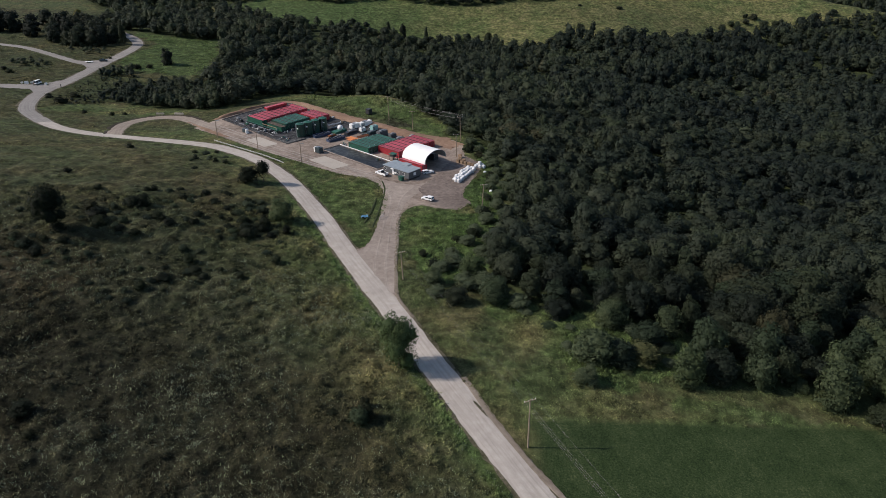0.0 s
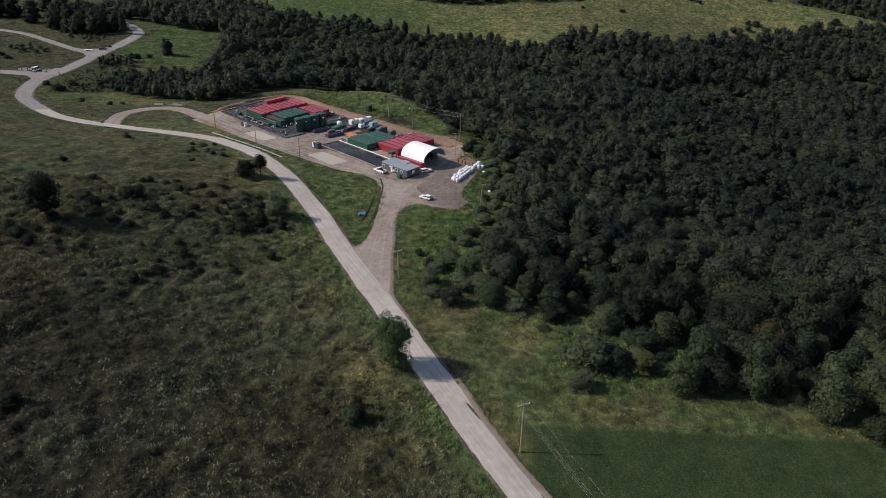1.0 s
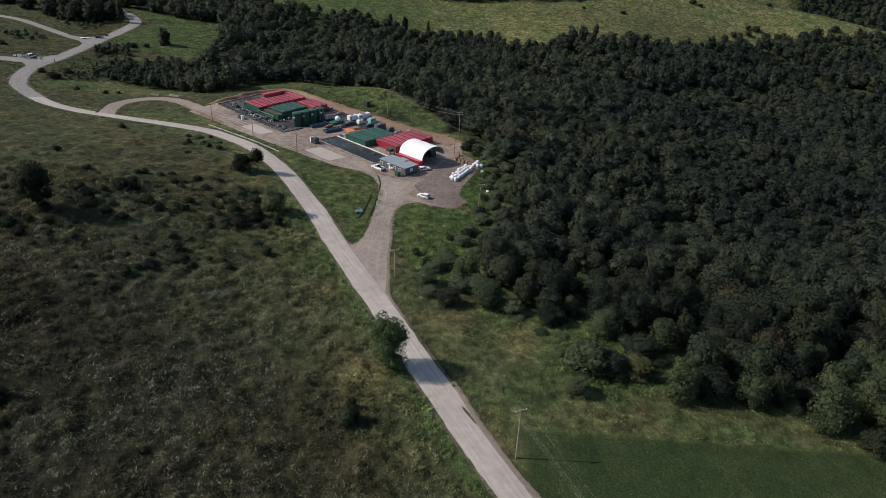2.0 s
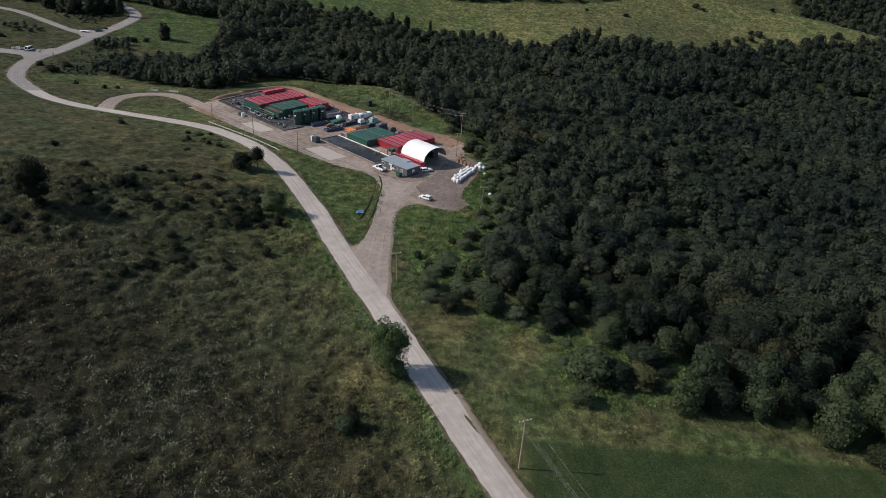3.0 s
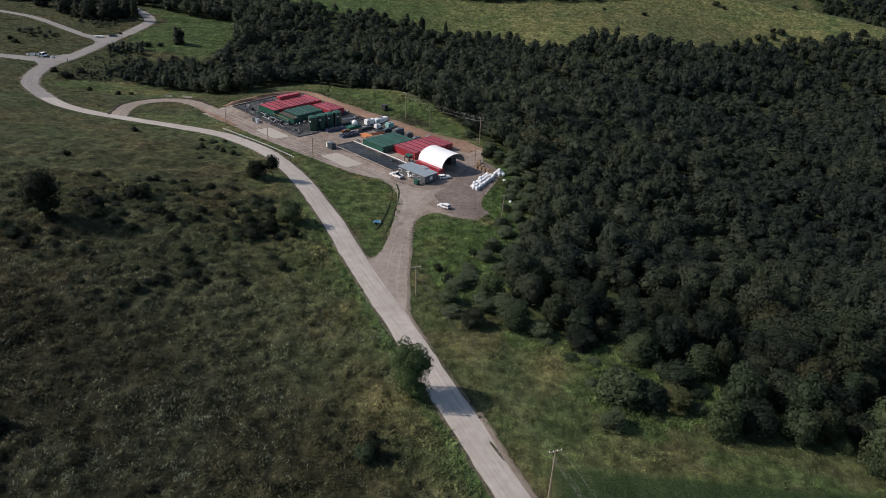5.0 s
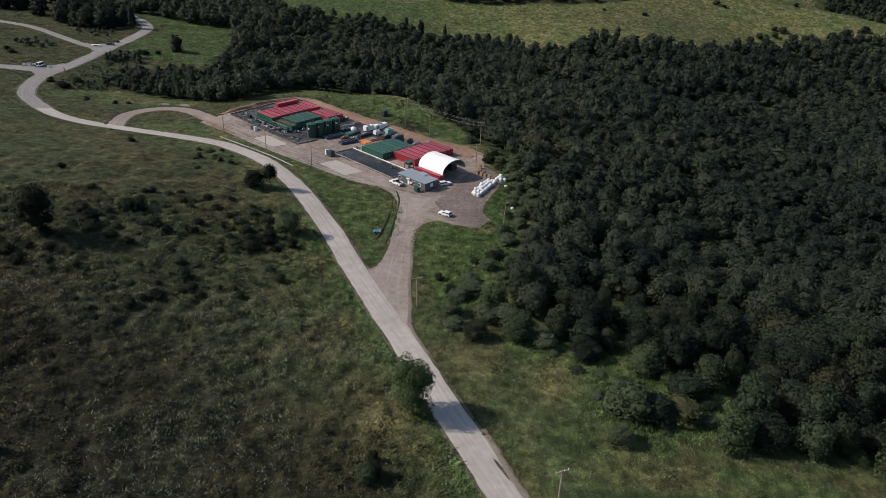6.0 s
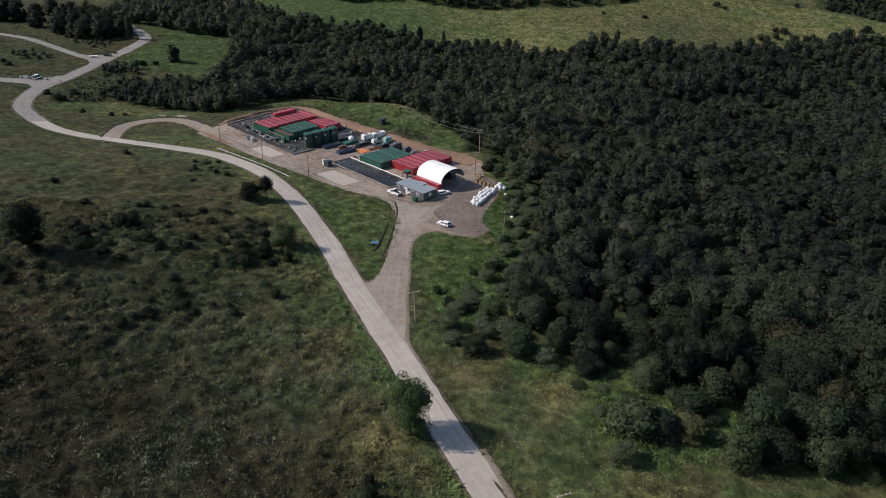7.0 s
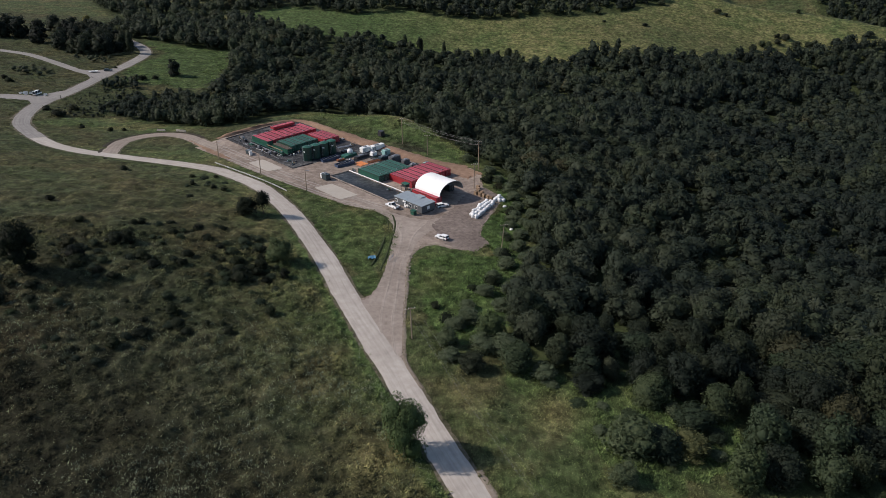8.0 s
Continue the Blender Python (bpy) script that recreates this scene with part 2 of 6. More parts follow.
GROUND = ground_material("rough_grassland", 1.08)
TUSSOCK = ground_material("tussock_grass", 1.58, True)
ROAD = gravel_material("pale_gravel", [(0.3, (0.292, 0.259, 0.229)), (0.5, (0.390, 0.350, 0.311)), (0.7, (0.505, 0.463, 0.415))], 0.15)
GREY_ROAD = gravel_material("grey_gravel", [(0.3, (0.17, 0.16, 0.15)), (0.5, (0.245, 0.228, 0.212)), (0.7, (0.33, 0.31, 0.29))], 0.2)
TRACK = gravel_material("brown_gravel", [(0.3, (0.1734, 0.1435, 0.1175)), (0.5, (0.2550, 0.2128, 0.1786)), (0.7, (0.3366, 0.2871, 0.2444))], 0.25)
YARD = gravel_material("yard_gravel", [(0.36, (0.0876, 0.0673, 0.0558)), (0.45, (0.1802, 0.1435, 0.1190)), (0.54, (0.2678, 0.2178, 0.1814)), (0.66, (0.3708, 0.3119, 0.2604))])
EARTH = gravel_material("bare_earth", [(0.32, (0.12, 0.072, 0.048)), (0.5, (0.21, 0.135, 0.094)), (0.68, (0.31, 0.215, 0.155))])
DRIVE = gravel_material("driveway_gravel", [(0.34, (0.165, 0.135, 0.114)), (0.45, (0.238, 0.198, 0.168)), (0.55, (0.295, 0.249, 0.214)), (0.66, (0.372, 0.319, 0.278))], 0, 1.2)
SHOULDER = gravel_material("grassy_shoulder", [(0.38, (0.030, 0.032, 0.016)), (0.48, (0.075, 0.068, 0.042)), (0.56, (0.135, 0.115, 0.085)), (0.66, (0.20, 0.175, 0.14))], 0, 2.2)
MUD = gravel_material("trampled_earth", [(0.34, (0.072, 0.057, 0.049)), (0.46, (0.134, 0.107, 0.093)), (0.56, (0.192, 0.157, 0.137)), (0.68, (0.272, 0.222, 0.190))], 0, 1.6)
VERGE = gravel_material("verge_gravel", [(0.34, (0.12, 0.095, 0.072)), (0.5, (0.20, 0.165, 0.13)), (0.66, (0.27, 0.23, 0.19))], 0, 2.0)
# dark colour that paints the shade on the loop road's cut bank
BANK_SHADE = gravel_material("bank_shade_soil", [(0.3, (0.018, 0.015, 0.011)), (0.7, (0.06, 0.05, 0.038))], 0, 2.0)
CONCRETE = gravel_material("concrete", [(0.3, (0.3366, 0.3000, 0.2565)), (0.7, (0.4386, 0.4000, 0.3515))], 0, 2.0)
# the pale stops paint blotchy grey reflections onto the black plastic
LINER = gravel_material("black_liner", [(0.40, (0.015, 0.016, 0.019)), (0.49, (0.038, 0.040, 0.044)), (0.56, (0.095, 0.095, 0.095)), (0.66, (0.18, 0.175, 0.17))], 0, 1.6)
# here too, pale stops paint glints on the wrinkles of the wet liner
WET_LINER = gravel_material("wet_black_liner", [(0.42, (0.008, 0.009, 0.011)), (0.49, (0.020, 0.022, 0.025)), (0.55, (0.055, 0.058, 0.060)), (0.64, (0.13, 0.13, 0.13))], 0, 1.3)
WET_LINER.node_tree.nodes["Principled BSDF"].inputs["Roughness"].default_value = 0.42
LEAF = leaf_material("leaves", (0.0295, 0.0368, 0.0260), (0.0578, 0.0672, 0.0488))
# lighter and bluer than LEAF: distance haze put into the leaf colour
LEAF_FAR = leaf_material("far_leaves", (0.0330, 0.0397, 0.0300), (0.0562, 0.0650, 0.0502), "tint")
PALE_LEAF = leaf_material("grey_green_leaves", (0.038, 0.051, 0.030), (0.078, 0.094, 0.058))
THICKET_LEAF = leaf_material("thicket_leaves", (0.058, 0.078, 0.043), (0.115, 0.139, 0.084), steady=True)
DEEP_LEAF = leaf_material("deep_green_leaves", (0.0212, 0.0264, 0.0190), (0.0425, 0.0488, 0.0366))
YELLOW_LEAF = leaf_material("yellowing_leaves", (0.080, 0.078, 0.022), (0.15, 0.14, 0.045), steady=True)
# SHRUB colours raised, with the haze over the far grove painted in
GROVE_LEAF = leaf_material("grove_leaves", (0.017, 0.022, 0.016), (0.036, 0.042, 0.032))
SHRUB = leaf_material("dark_shrub_leaves", (0.010, 0.014, 0.009), (0.026, 0.031, 0.020))
BRUSH_LEAF = leaf_material("grey_brush_leaves", (0.022, 0.031, 0.021), (0.052, 0.065, 0.046))
MAPLE = leaf_material("roadside_leaves", (0.034, 0.056, 0.021), (0.076, 0.106, 0.043), steady=True, thinness=0.16)
WEED = leaf_material("pale_weeds", (0.105, 0.117, 0.086), (0.255, 0.267, 0.212), "tint")
BARK = plain("bark", (0.07, 0.055, 0.042), 0.9, 0, 0.4, 2.0, 20.0, 0.2, 0.6)
RED = plain("red_container_paint", (0.36, 0.030, 0.042), 0.5, 0, 0.22, 0.8, 9.0, 0.14)
# dark paint for the shaded gaps between roofs, and for roof seams
ROOF_SHADE_SEAM = plain("roof_shade_and_seam", (0.045, 0.022, 0.022), 0.7)
RED_ROOF = plain("faded_red_roof", (0.46, 0.085, 0.115), 0.55, 0, 0.22, 0.6, 6.0, 0.2)
GREEN = plain("green_container_paint", (0.016, 0.085, 0.058), 0.5, 0, 0.25, 0.8, 9.0, 0.14)
GREEN_ROOF = plain("faded_green_roof", (0.030, 0.125, 0.092), 0.55, 0, 0.22, 0.6, 6.0, 0.2)
BROWN_ROOF = plain("dusty_brown_cover", (0.105, 0.085, 0.062), 0.8, 0, 0.4, 0.7, 6.0)
TANK = plain("tank_green", (0.0110, 0.0440, 0.0330), 0.4, 0, 0.25, 0.6, 8.0, 0.12)
STEEL = plain("grey_steel", (0.30, 0.31, 0.33), 0.45, 0.6, 0.3)
GALVANISED = plain("galvanised_steel", (0.42, 0.43, 0.42), 0.55, 0.1, 0.2)
DARK_STEEL = plain("dark_steel", (0.045, 0.045, 0.05), 0.5, 0.4, 0.4)
WHITE = plain("white_paint", (0.74, 0.74, 0.73), 0.45, 0, 0.12)
FABRIC = plain("white_fabric", (0.78, 0.78, 0.77), 0.6, 0, 0.08, 0.4, 3.0, 0, 0.1)
INNER = plain("fabric_inside", (0.35, 0.36, 0.36), 0.8)
BAG = plain("white_woven_bag", (0.64, 0.65, 0.66), 0.7, 0, 0.15, 2.0, 10.0, 0.06, 0.3)
ROOF_GREY = plain("grey_roof_sheet", (0.27, 0.31, 0.34), 0.5, 0.2, 0.15, 0.7)
CLAD = plain("dark_grey_cladding", (0.085, 0.09, 0.098), 0.6, 0, 0.2)
GLASS = plain("window_glass", (0.03, 0.04, 0.05), 0.08, 0, 0.2, 1.0, 5.0, 0, 0.0)
RUBBER = plain("tyre_rubber", (0.022, 0.022, 0.022), 0.8)
WOOD = plain("weathered_wood", (0.22, 0.165, 0.12), 0.85, 0, 0.3, 1.0, 16.0, 0.2, 0.4)
POLEWOOD = plain("pole_wood", (0.26, 0.20, 0.145), 0.85, 0, 0.3, 1.0, 16.0, 0.1, 0.4)
PALLET = plain("pallet_board", (0.26, 0.18, 0.115), 0.85, 0, 0.3, 2.0, 14.0, 0.25, 0.4)
BLUE = plain("blue_paint", (0.0382, 0.0595, 0.1120), 0.5, 0, 0.3, 1.0, 8.0, 0.15)
ORANGE = plain("orange_sheet", (0.60, 0.20, 0.06), 0.6, 0, 0.3)
TEAL = plain("pale_teal_paint", (0.24, 0.42, 0.40), 0.5)
CARWHITE = plain("car_white", (0.76, 0.76, 0.76), 0.25, 0, 0.06)
CARDARK = plain("car_dark", (0.03, 0.05, 0.06), 0.3, 0, 0.1)
LAMP = plain("headlight_lens", (0.6, 0.6, 0.62), 0.1, 0, 0.05)
TAIL = plain("tail_lens", (0.35, 0.02, 0.02), 0.2, 0, 0.05)
STONE = plain("pale_boulder", (0.24, 0.20, 0.17), 0.9, 0, 0.3, 1.0, 6.0, 0.25, 0.6)
RUST = plain("rust_brown", (0.20, 0.075, 0.035), 0.8, 0.2, 0.4)
TARP = plain("blue_tarpaulin", (0.06, 0.17, 0.27), 0.6)
OCHRE = plain("ochre_pipe", (0.22, 0.17, 0.095), 0.6)
CABLE = plain("aluminium_cable", (0.13, 0.13, 0.13), 0.5, 0.5)

# ---- the way of the roads, and the outlines of yard and woods ----
MAIN_WAY = [(33.4, 62), (25.4, 76), (18.0, 87.6), (12.8, 97.8), (8.2, 106.9), (2.8, 118), (-6.6, 138.3), (-11.6, 149.9), (-17, 161.5), (-23, 174.5),
            (-31, 193.3), (-41.2, 214.5), (-48.5, 227.6), (-55.3, 239), (-65, 252.8), (-75, 263.2), (-86.8, 272.6), (-98.6, 277.8), (-109, 281),
            (-121.7, 283.8), (-134.7, 286.9), (-147.5, 289.6), (-160, 295.2), (-172, 304.7), (-183, 315.9), (-191, 326), (-197, 338.5),
            (-201.5, 355), (-203.2, 370), (-201.8, 383), (-201.6, 410), (-201.4, 438), (-200.3, 461), (-200.2, 482), (-203, 497), (-213, 513), (-240, 540)]
LOOP_WAY = [(-134.5, 287.2), (-138.6, 301), (-139.5, 313), (-134, 323), (-124, 325.6), (-114, 320), (-105, 310.5), (-96, 302)]
SIDE_WAY = [(-203, 368), (-213.3, 371.5), (-227, 371), (-260, 376), (-320, 390)]
UPPER_WAY = [(-203, 432), (-209, 433), (-216, 435.5), (-236, 449.5), (-262, 467), (-284, 473.6), (-330, 480)]
YARD_EDGE = [(-106, 304), (-88, 288), (-76, 276), (-60, 262), (-45, 249.5), (-34, 241.5), (-24, 238), (-18, 236), (-15, 228.3), (-13.7, 226),
             (-14.3, 218), (-15.7, 202), (-17.3, 188), (-18.8, 181), (-22, 177.5), (-18.5, 166), (-14, 156), (-10.6, 148.5), (-8.4, 149), (-9.2, 161), (-9.6, 173.4), (-10, 189), (-10.3, 199),
             (-9.4, 206.5), (-7, 211.4), (-2.8, 214), (2.4, 211.4), (9, 209.7), (14, 215.7), (11.3, 222), (12.5, 229), (15.8, 238), (19.4, 248),
             (19, 256), (14, 263), (14, 275), (10.5, 282), (-1.8, 287), (-21, 302), (-48, 323), (-69, 340.5), (-75, 341), (-82, 336), (-92, 326), (-99, 316), (-104, 308)]
WOOD_EDGE = [(600, 90), (130, 96), (97, 105), (87, 110), (83, 117), (67, 119), (57, 120), (55, 123), (59, 131), (61, 140), (50, 143), (38, 147), (29, 147), (20, 151), (15, 151),
             (15, 161), (18, 178), (26, 198), (31, 212), (31, 233), (33, 250), (30, 265), (20, 279), (13, 290), (8, 302), (2, 312), (-7, 326), (-18, 338), (-29, 348),
             (-42, 358), (-56, 364), (-80, 360), (-95, 340), (-104, 336), (-114, 336), (-133, 343), (-145, 348), (-158, 353), (-168, 356), (-173, 358), (-174, 380), (-175, 396), (-159, 397), (-149, 411),
             (-135, 399), (-131, 413), (-135, 438), (-140, 480), (-147, 512), (-170, 517), (-193, 524), (-218, 532), (-240, 548), (-260, 570), (-240, 600), (-195, 603), (-161, 596), (-125, 571), (-99, 570), (-77, 567), (-57, 575), (-38, 561), (-13, 554), (0, 550), (25, 553), (40, 546), (48, 537), (65, 535), (85, 535), (111, 546), (132, 549), (149, 548), (169, 544), (191, 547), (215, 556), (237, 566), (262, 564), (289, 576), (315, 588), (340, 585), (420, 595), (600, 590)]
UPPER_WOOD_EDGE = [(-268, 600), (-230, 608), (-175, 625), (-158, 627), (-138, 645), (-114, 635), (-78, 623), (-53, 629), (-27, 637), (-17, 627), (14, 620), (38, 618), (61, 620), (83, 621), (99, 616), (122, 617), (152, 626), (160, 634), (190, 638), (176, 668), (-318, 668)]
BEND_SLOPE = [(-194, 354), (-201, 382), (-205, 411), (-206, 439), (-187, 430), (-178, 395), (-165, 358), (-180, 346)]
RIDGE_WOOD_EDGE = [(352, 694), (362, 681), (381, 664), (384, 648), (402, 641), (430, 615), (480, 580), (600, 510), (640, 640), (520, 760), (430, 750), (360, 730)]
PASTURE = [(-165, 560), (-150, 640), (-44, 650), (100, 634), (190, 672), (272, 648), (331, 630), (363, 610), (470, 572), (560, 500), (200, 500)]
main_line = smooth_line(MAIN_WAY, 2.0)
loop_line = smooth_line(LOOP_WAY, 2.0)
side_line = smooth_line(SIDE_WAY, 2.5)
upper_line = smooth_line(UPPER_WAY, 2.5)


# ---- ground ----
def spread(lo, hi, step, reach):
    core = np.arange(lo, hi + step, step)
    out, d, x = [], step, 0.0
    while x < reach:
        d *= 1.35
        x += d
        out.append(x)
    return np.concatenate([lo - np.array(out[::-1]), core, hi + np.array(out)])


def value_noise(x, y, size, seed):
    """Smooth random heights, -1 to 1, with bumps about `size` metres across."""
    table = np.random.default_rng(seed).uniform(-1, 1, (256, 256))
    gx, gy = np.asarray(x) / size, np.asarray(y) / size
    ix, iy = np.floor(gx).astype(int), np.floor(gy).astype(int)
    fx, fy = gx - ix, gy - iy
    fx, fy = fx * fx * (3 - 2 * fx), fy * fy * (3 - 2 * fy)
    a, b = table[ix % 256, iy % 256], table[(ix + 1) % 256, iy % 256]
    c, d = table[ix % 256, (iy + 1) % 256], table[(ix + 1) % 256, (iy + 1) % 256]
    return (a * (1 - fx) + b * fx) * (1 - fy) + (c * (1 - fx) + d * fx) * fy


def west(x, y):
    return x < np.interp(y, main_line[:140, 1], main_line[:140, 0])


def mown_field(x, y):
    """1 inside the mown field below the meadow, 0 outside."""
    x, y = np.asarray(x, float), np.asarray(y, float)
    edge = 106.4 + 0.5 * value_noise(x, y, 5.0, 57)
    return np.clip((x - 17) / 4, 0, 1) * np.clip((edge - y) / 1.0 + 0.5, 0, 1)


def relief(x, y):
    """Tussocks and hummocks of the unmown ground, fading out beside roads and yard."""
    way = np.minimum(line_distance(x, y, main_line[::2]), line_distance(x, y, loop_line[::2]))
    way = np.minimum(way, np.minimum(line_distance(x, y, side_line[::3]), line_distance(x, y, upper_line[::3])))
    yard = line_distance(x, y, smooth_line(YARD_EDGE + YARD_EDGE[:1], 3.0))
    fade = np.clip((way - 4.2) / 5, 0, 1) * np.clip(yard / 5 - 0.2, 0, 1) * ~inside(x, y, YARD_EDGE)
    fine = np.clip((350 - np.asarray(y)) / 30, 0, 1) * np.where(west(x, y), 1.0, 0.4)
    bumps = fine * (0.24 * np.abs(value_noise(x, y, 1.15, 5)) + 0.32 * np.abs(value_noise(x, y + 3, 2.1, 6)) + 0.16 * value_noise(x, y, 1.9, 1) + 0.52 * value_noise(x + 7, y, 3.1, 2)) + 0.50 * value_noise(x, y + 5, 9.0, 3)
    smooth_cut = 1 - 0.85 * mown_field(x, y)
    return fade * bumps * smooth_cut


def sward(gx, gy):
    """How lush, mown, bleached or wooded the ground is at each place."""
    beside = (gx - np.interp(gy, main_line[:, 1][:140], main_line[:, 0][:140]))
    lush = np.where(beside > 0, np.clip((beside - 2) / 5, 0, 1) * (0.80 + 0.2 * np.sin(gx * 0.05 + gy * 0.07)), np.exp(-np.clip(-beside - 3, 0, 400) / (12.0 + 14.0 * np.clip((gy - 110) / 60, 0, 1)))) * (gy < 300)
    mown = mown_field(gx, gy)
    lush = np.maximum(lush, 0.55 * inside(gx, gy, [(-196, 395), (-150, 395), (-130, 440), (-126, 490), (-150, 522), (-190, 520), (-194, 470)]))
    lush = np.maximum(lush, 0.95 * inside(gx, gy, [(-190, 330), (-140, 325), (-60, 350), (20, 285), (30, 300), (-50, 380), (-180, 345)]))
    lush = np.maximum(lush, 0.45 * np.clip((gy - 130) / 110, 0, 1) * (gy < 330) * (gx < -20))
    lush = np.maximum(lush, 0.38 * (gy > 330))
    lush = np.maximum(lush, 0.7 * (gy > 600))
    lush = np.maximum(lush, 0.42 * inside(gx, gy, [(-196, 335), (-170, 322), (-140, 335), (-160, 352), (-176, 356), (-178, 400), (-176, 426), (-198, 430)]))
    straw = inside(gx, gy, PASTURE) * np.clip((gx + 60) / 110, 0, 1) * (0.75 + 0.25 * np.sin(gx * 0.021 + gy * 0.034))
    wx, wy = gx + 5 * value_noise(gx, gy, 13.0, 51) + 2 * value_noise(gx, gy, 4.0, 53), gy + 5 * value_noise(gx, gy, 13.0, 52) + 2 * value_noise(gx, gy, 4.0, 54)
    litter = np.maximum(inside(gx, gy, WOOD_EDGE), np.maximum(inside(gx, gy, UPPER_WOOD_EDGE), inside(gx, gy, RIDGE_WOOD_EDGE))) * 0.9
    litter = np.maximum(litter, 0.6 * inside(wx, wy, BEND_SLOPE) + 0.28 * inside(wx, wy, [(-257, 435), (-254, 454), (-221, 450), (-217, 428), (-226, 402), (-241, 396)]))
    bleached = sum(k * np.exp(-(((gx - a) / r) ** 2 + ((gy - b) / q) ** 2)) for a, b, r, q, k in ((-12, 118.5, 4, 5, 0.9), (23, 136, 5, 6, 1.0), (-11, 119, 3, 3, 0.3), (44, 108.6, 12, 1.6, 0.5), (30, 111, 6, 3, 0.4), (-3, 190, 5, 6, 0.4)))
    fresh = sum(k * inside(wx, wy, edge) for k, edge in ((0.85, [(13, 213), (24, 211), (28, 240), (26, 266), (19, 270), (15, 264), (21, 250), (17, 238), (12, 226)]), (0.8, [(-175, 560), (-60, 560), (30, 545), (60, 600), (10, 640), (-170, 650)]), (0.85, [(-7, 172), (2, 155), (12, 162), (22, 187), (26, 213), (22, 226), (12, 212), (-2, 208), (-8, 200)]), (0.62, [(12, 151), (27, 152), (46, 150), (58, 148), (64, 138), (58, 124), (52, 121), (44, 119), (31, 121), (28, 128), (22, 139)]),
                (0.75, [(-228, 545), (-189, 541), (-152, 527), (-143, 490), (-136, 420), (-153, 420), (-187, 426), (-196, 470), (-193, 500)]), (0.42, [(-75, 346), (-48, 328), (-21, 307), (0, 292), (14, 285), (20, 262), (28, 262), (22, 283), (3, 308), (-34, 345), (-52, 362)]), (0.5, [(60, 110), (100, 101), (100, 92), (60, 104), (36, 110)]), (0.6, [(-34, 236), (-18, 233), (-17, 186), (-24, 184), (-40, 222)])))
    fresh = np.maximum(fresh, 0.75 * np.exp(-((beside + 5.4) / 1.7) ** 2) * (gy < 215))
    # how far the grass is darkened, growing toward the south-west
    rank = np.clip((132 + 22 * np.clip((-30 - gx) / 40, 0, 1) - gy) / 26, 0, 1) * np.clip((-4 - gx) / 18, 0, 1) * (0.85 + 0.15 * value_noise(gx, gy, 8.0, 55))
    return {"rank": np.clip(rank, 0, 1), "fresh": np.clip(fresh, 0, 1), "lush": lush, "mown": mown, "bleached": np.clip(bleached, 0, 1), "straw": straw, "litter": litter}


def set_sward(me, x, y):
    for name, field in sward(x, y).items():
        me.attributes.new(name, "FLOAT", "POINT").data.foreach_set("value", np.asarray(field, np.float32).ravel())


def make_ground():
    xs, ys = spread(-320, 440, 4.0, 2600), spread(60, 720, 4.0, 2600)
    xs = np.concatenate([xs[xs < -140], np.arange(-140, -120, 1.1), np.arange(-120, 45, 0.95), np.arange(45, 96, 1.1), xs[xs > 96.5]])
    ys = np.concatenate([ys[ys < 73], np.arange(74, 215, 1.0), np.arange(215, 320, 1.6), ys[ys > 320.5]])
    gx, gy = np.meshgrid(xs, ys)
    gz = land(gx, gy) + relief(gx, gy) * (np.abs(gx) < 440) * (gy < 720)
    n, k = len(ys), len(xs)
    i = (np.arange(n - 1)[:, None] * k + np.arange(k - 1)[None, :]).ravel()
    faces = np.stack([i, i + 1, i + k + 1, i + k], 1)
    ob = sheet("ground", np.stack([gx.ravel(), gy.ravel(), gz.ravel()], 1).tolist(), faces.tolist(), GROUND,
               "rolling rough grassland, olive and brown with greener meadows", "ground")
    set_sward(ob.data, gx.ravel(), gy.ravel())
    return ob


def make_way(name, line, width, lift, material, label, seed, ragged=0.06):
    """A gravel road laid over the land, crowned, with ragged edges."""
    rng = np.random.default_rng(seed)
    side = np.gradient(line, axis=0)
    side = np.stack([side[:, 1], -side[:, 0]], 1) / np.linalg.norm(side, axis=1)[:, None]
    along = np.concatenate([[0], np.cumsum(np.linalg.norm(np.diff(line, axis=0), axis=1))])
    across = np.linspace(-1, 1, 11)
    verts, uvs = [], []
    edge = rng.normal(0, ragged, (len(line), 2)) + 0.12 * np.sin(along / 5.0 + seed)[:, None]
    for i, q in enumerate(line):
        for a in across:
            off = a * width / 2 * (1 - 0.11 * min(1, max(0, (113 - q[1]) / 16))) + (edge[i, 0] if a < -0.95 else edge[i, 1] if a > 0.95 else 0)
            x, y = q + side[i] * off
            verts.append((x, y, zl(x, y) + lift * (1 - 0.7 * abs(a) ** 4)))
            uvs.append((off, along[i]))
    k = len(across)
    faces = [(i * k + j, i * k + j + 1, (i + 1) * k + j + 1, (i + 1) * k + j) for i in range(len(line) - 1) for j in range(k - 1)]
    return sheet(name, verts, faces, material, label, "road", uvs=uvs)


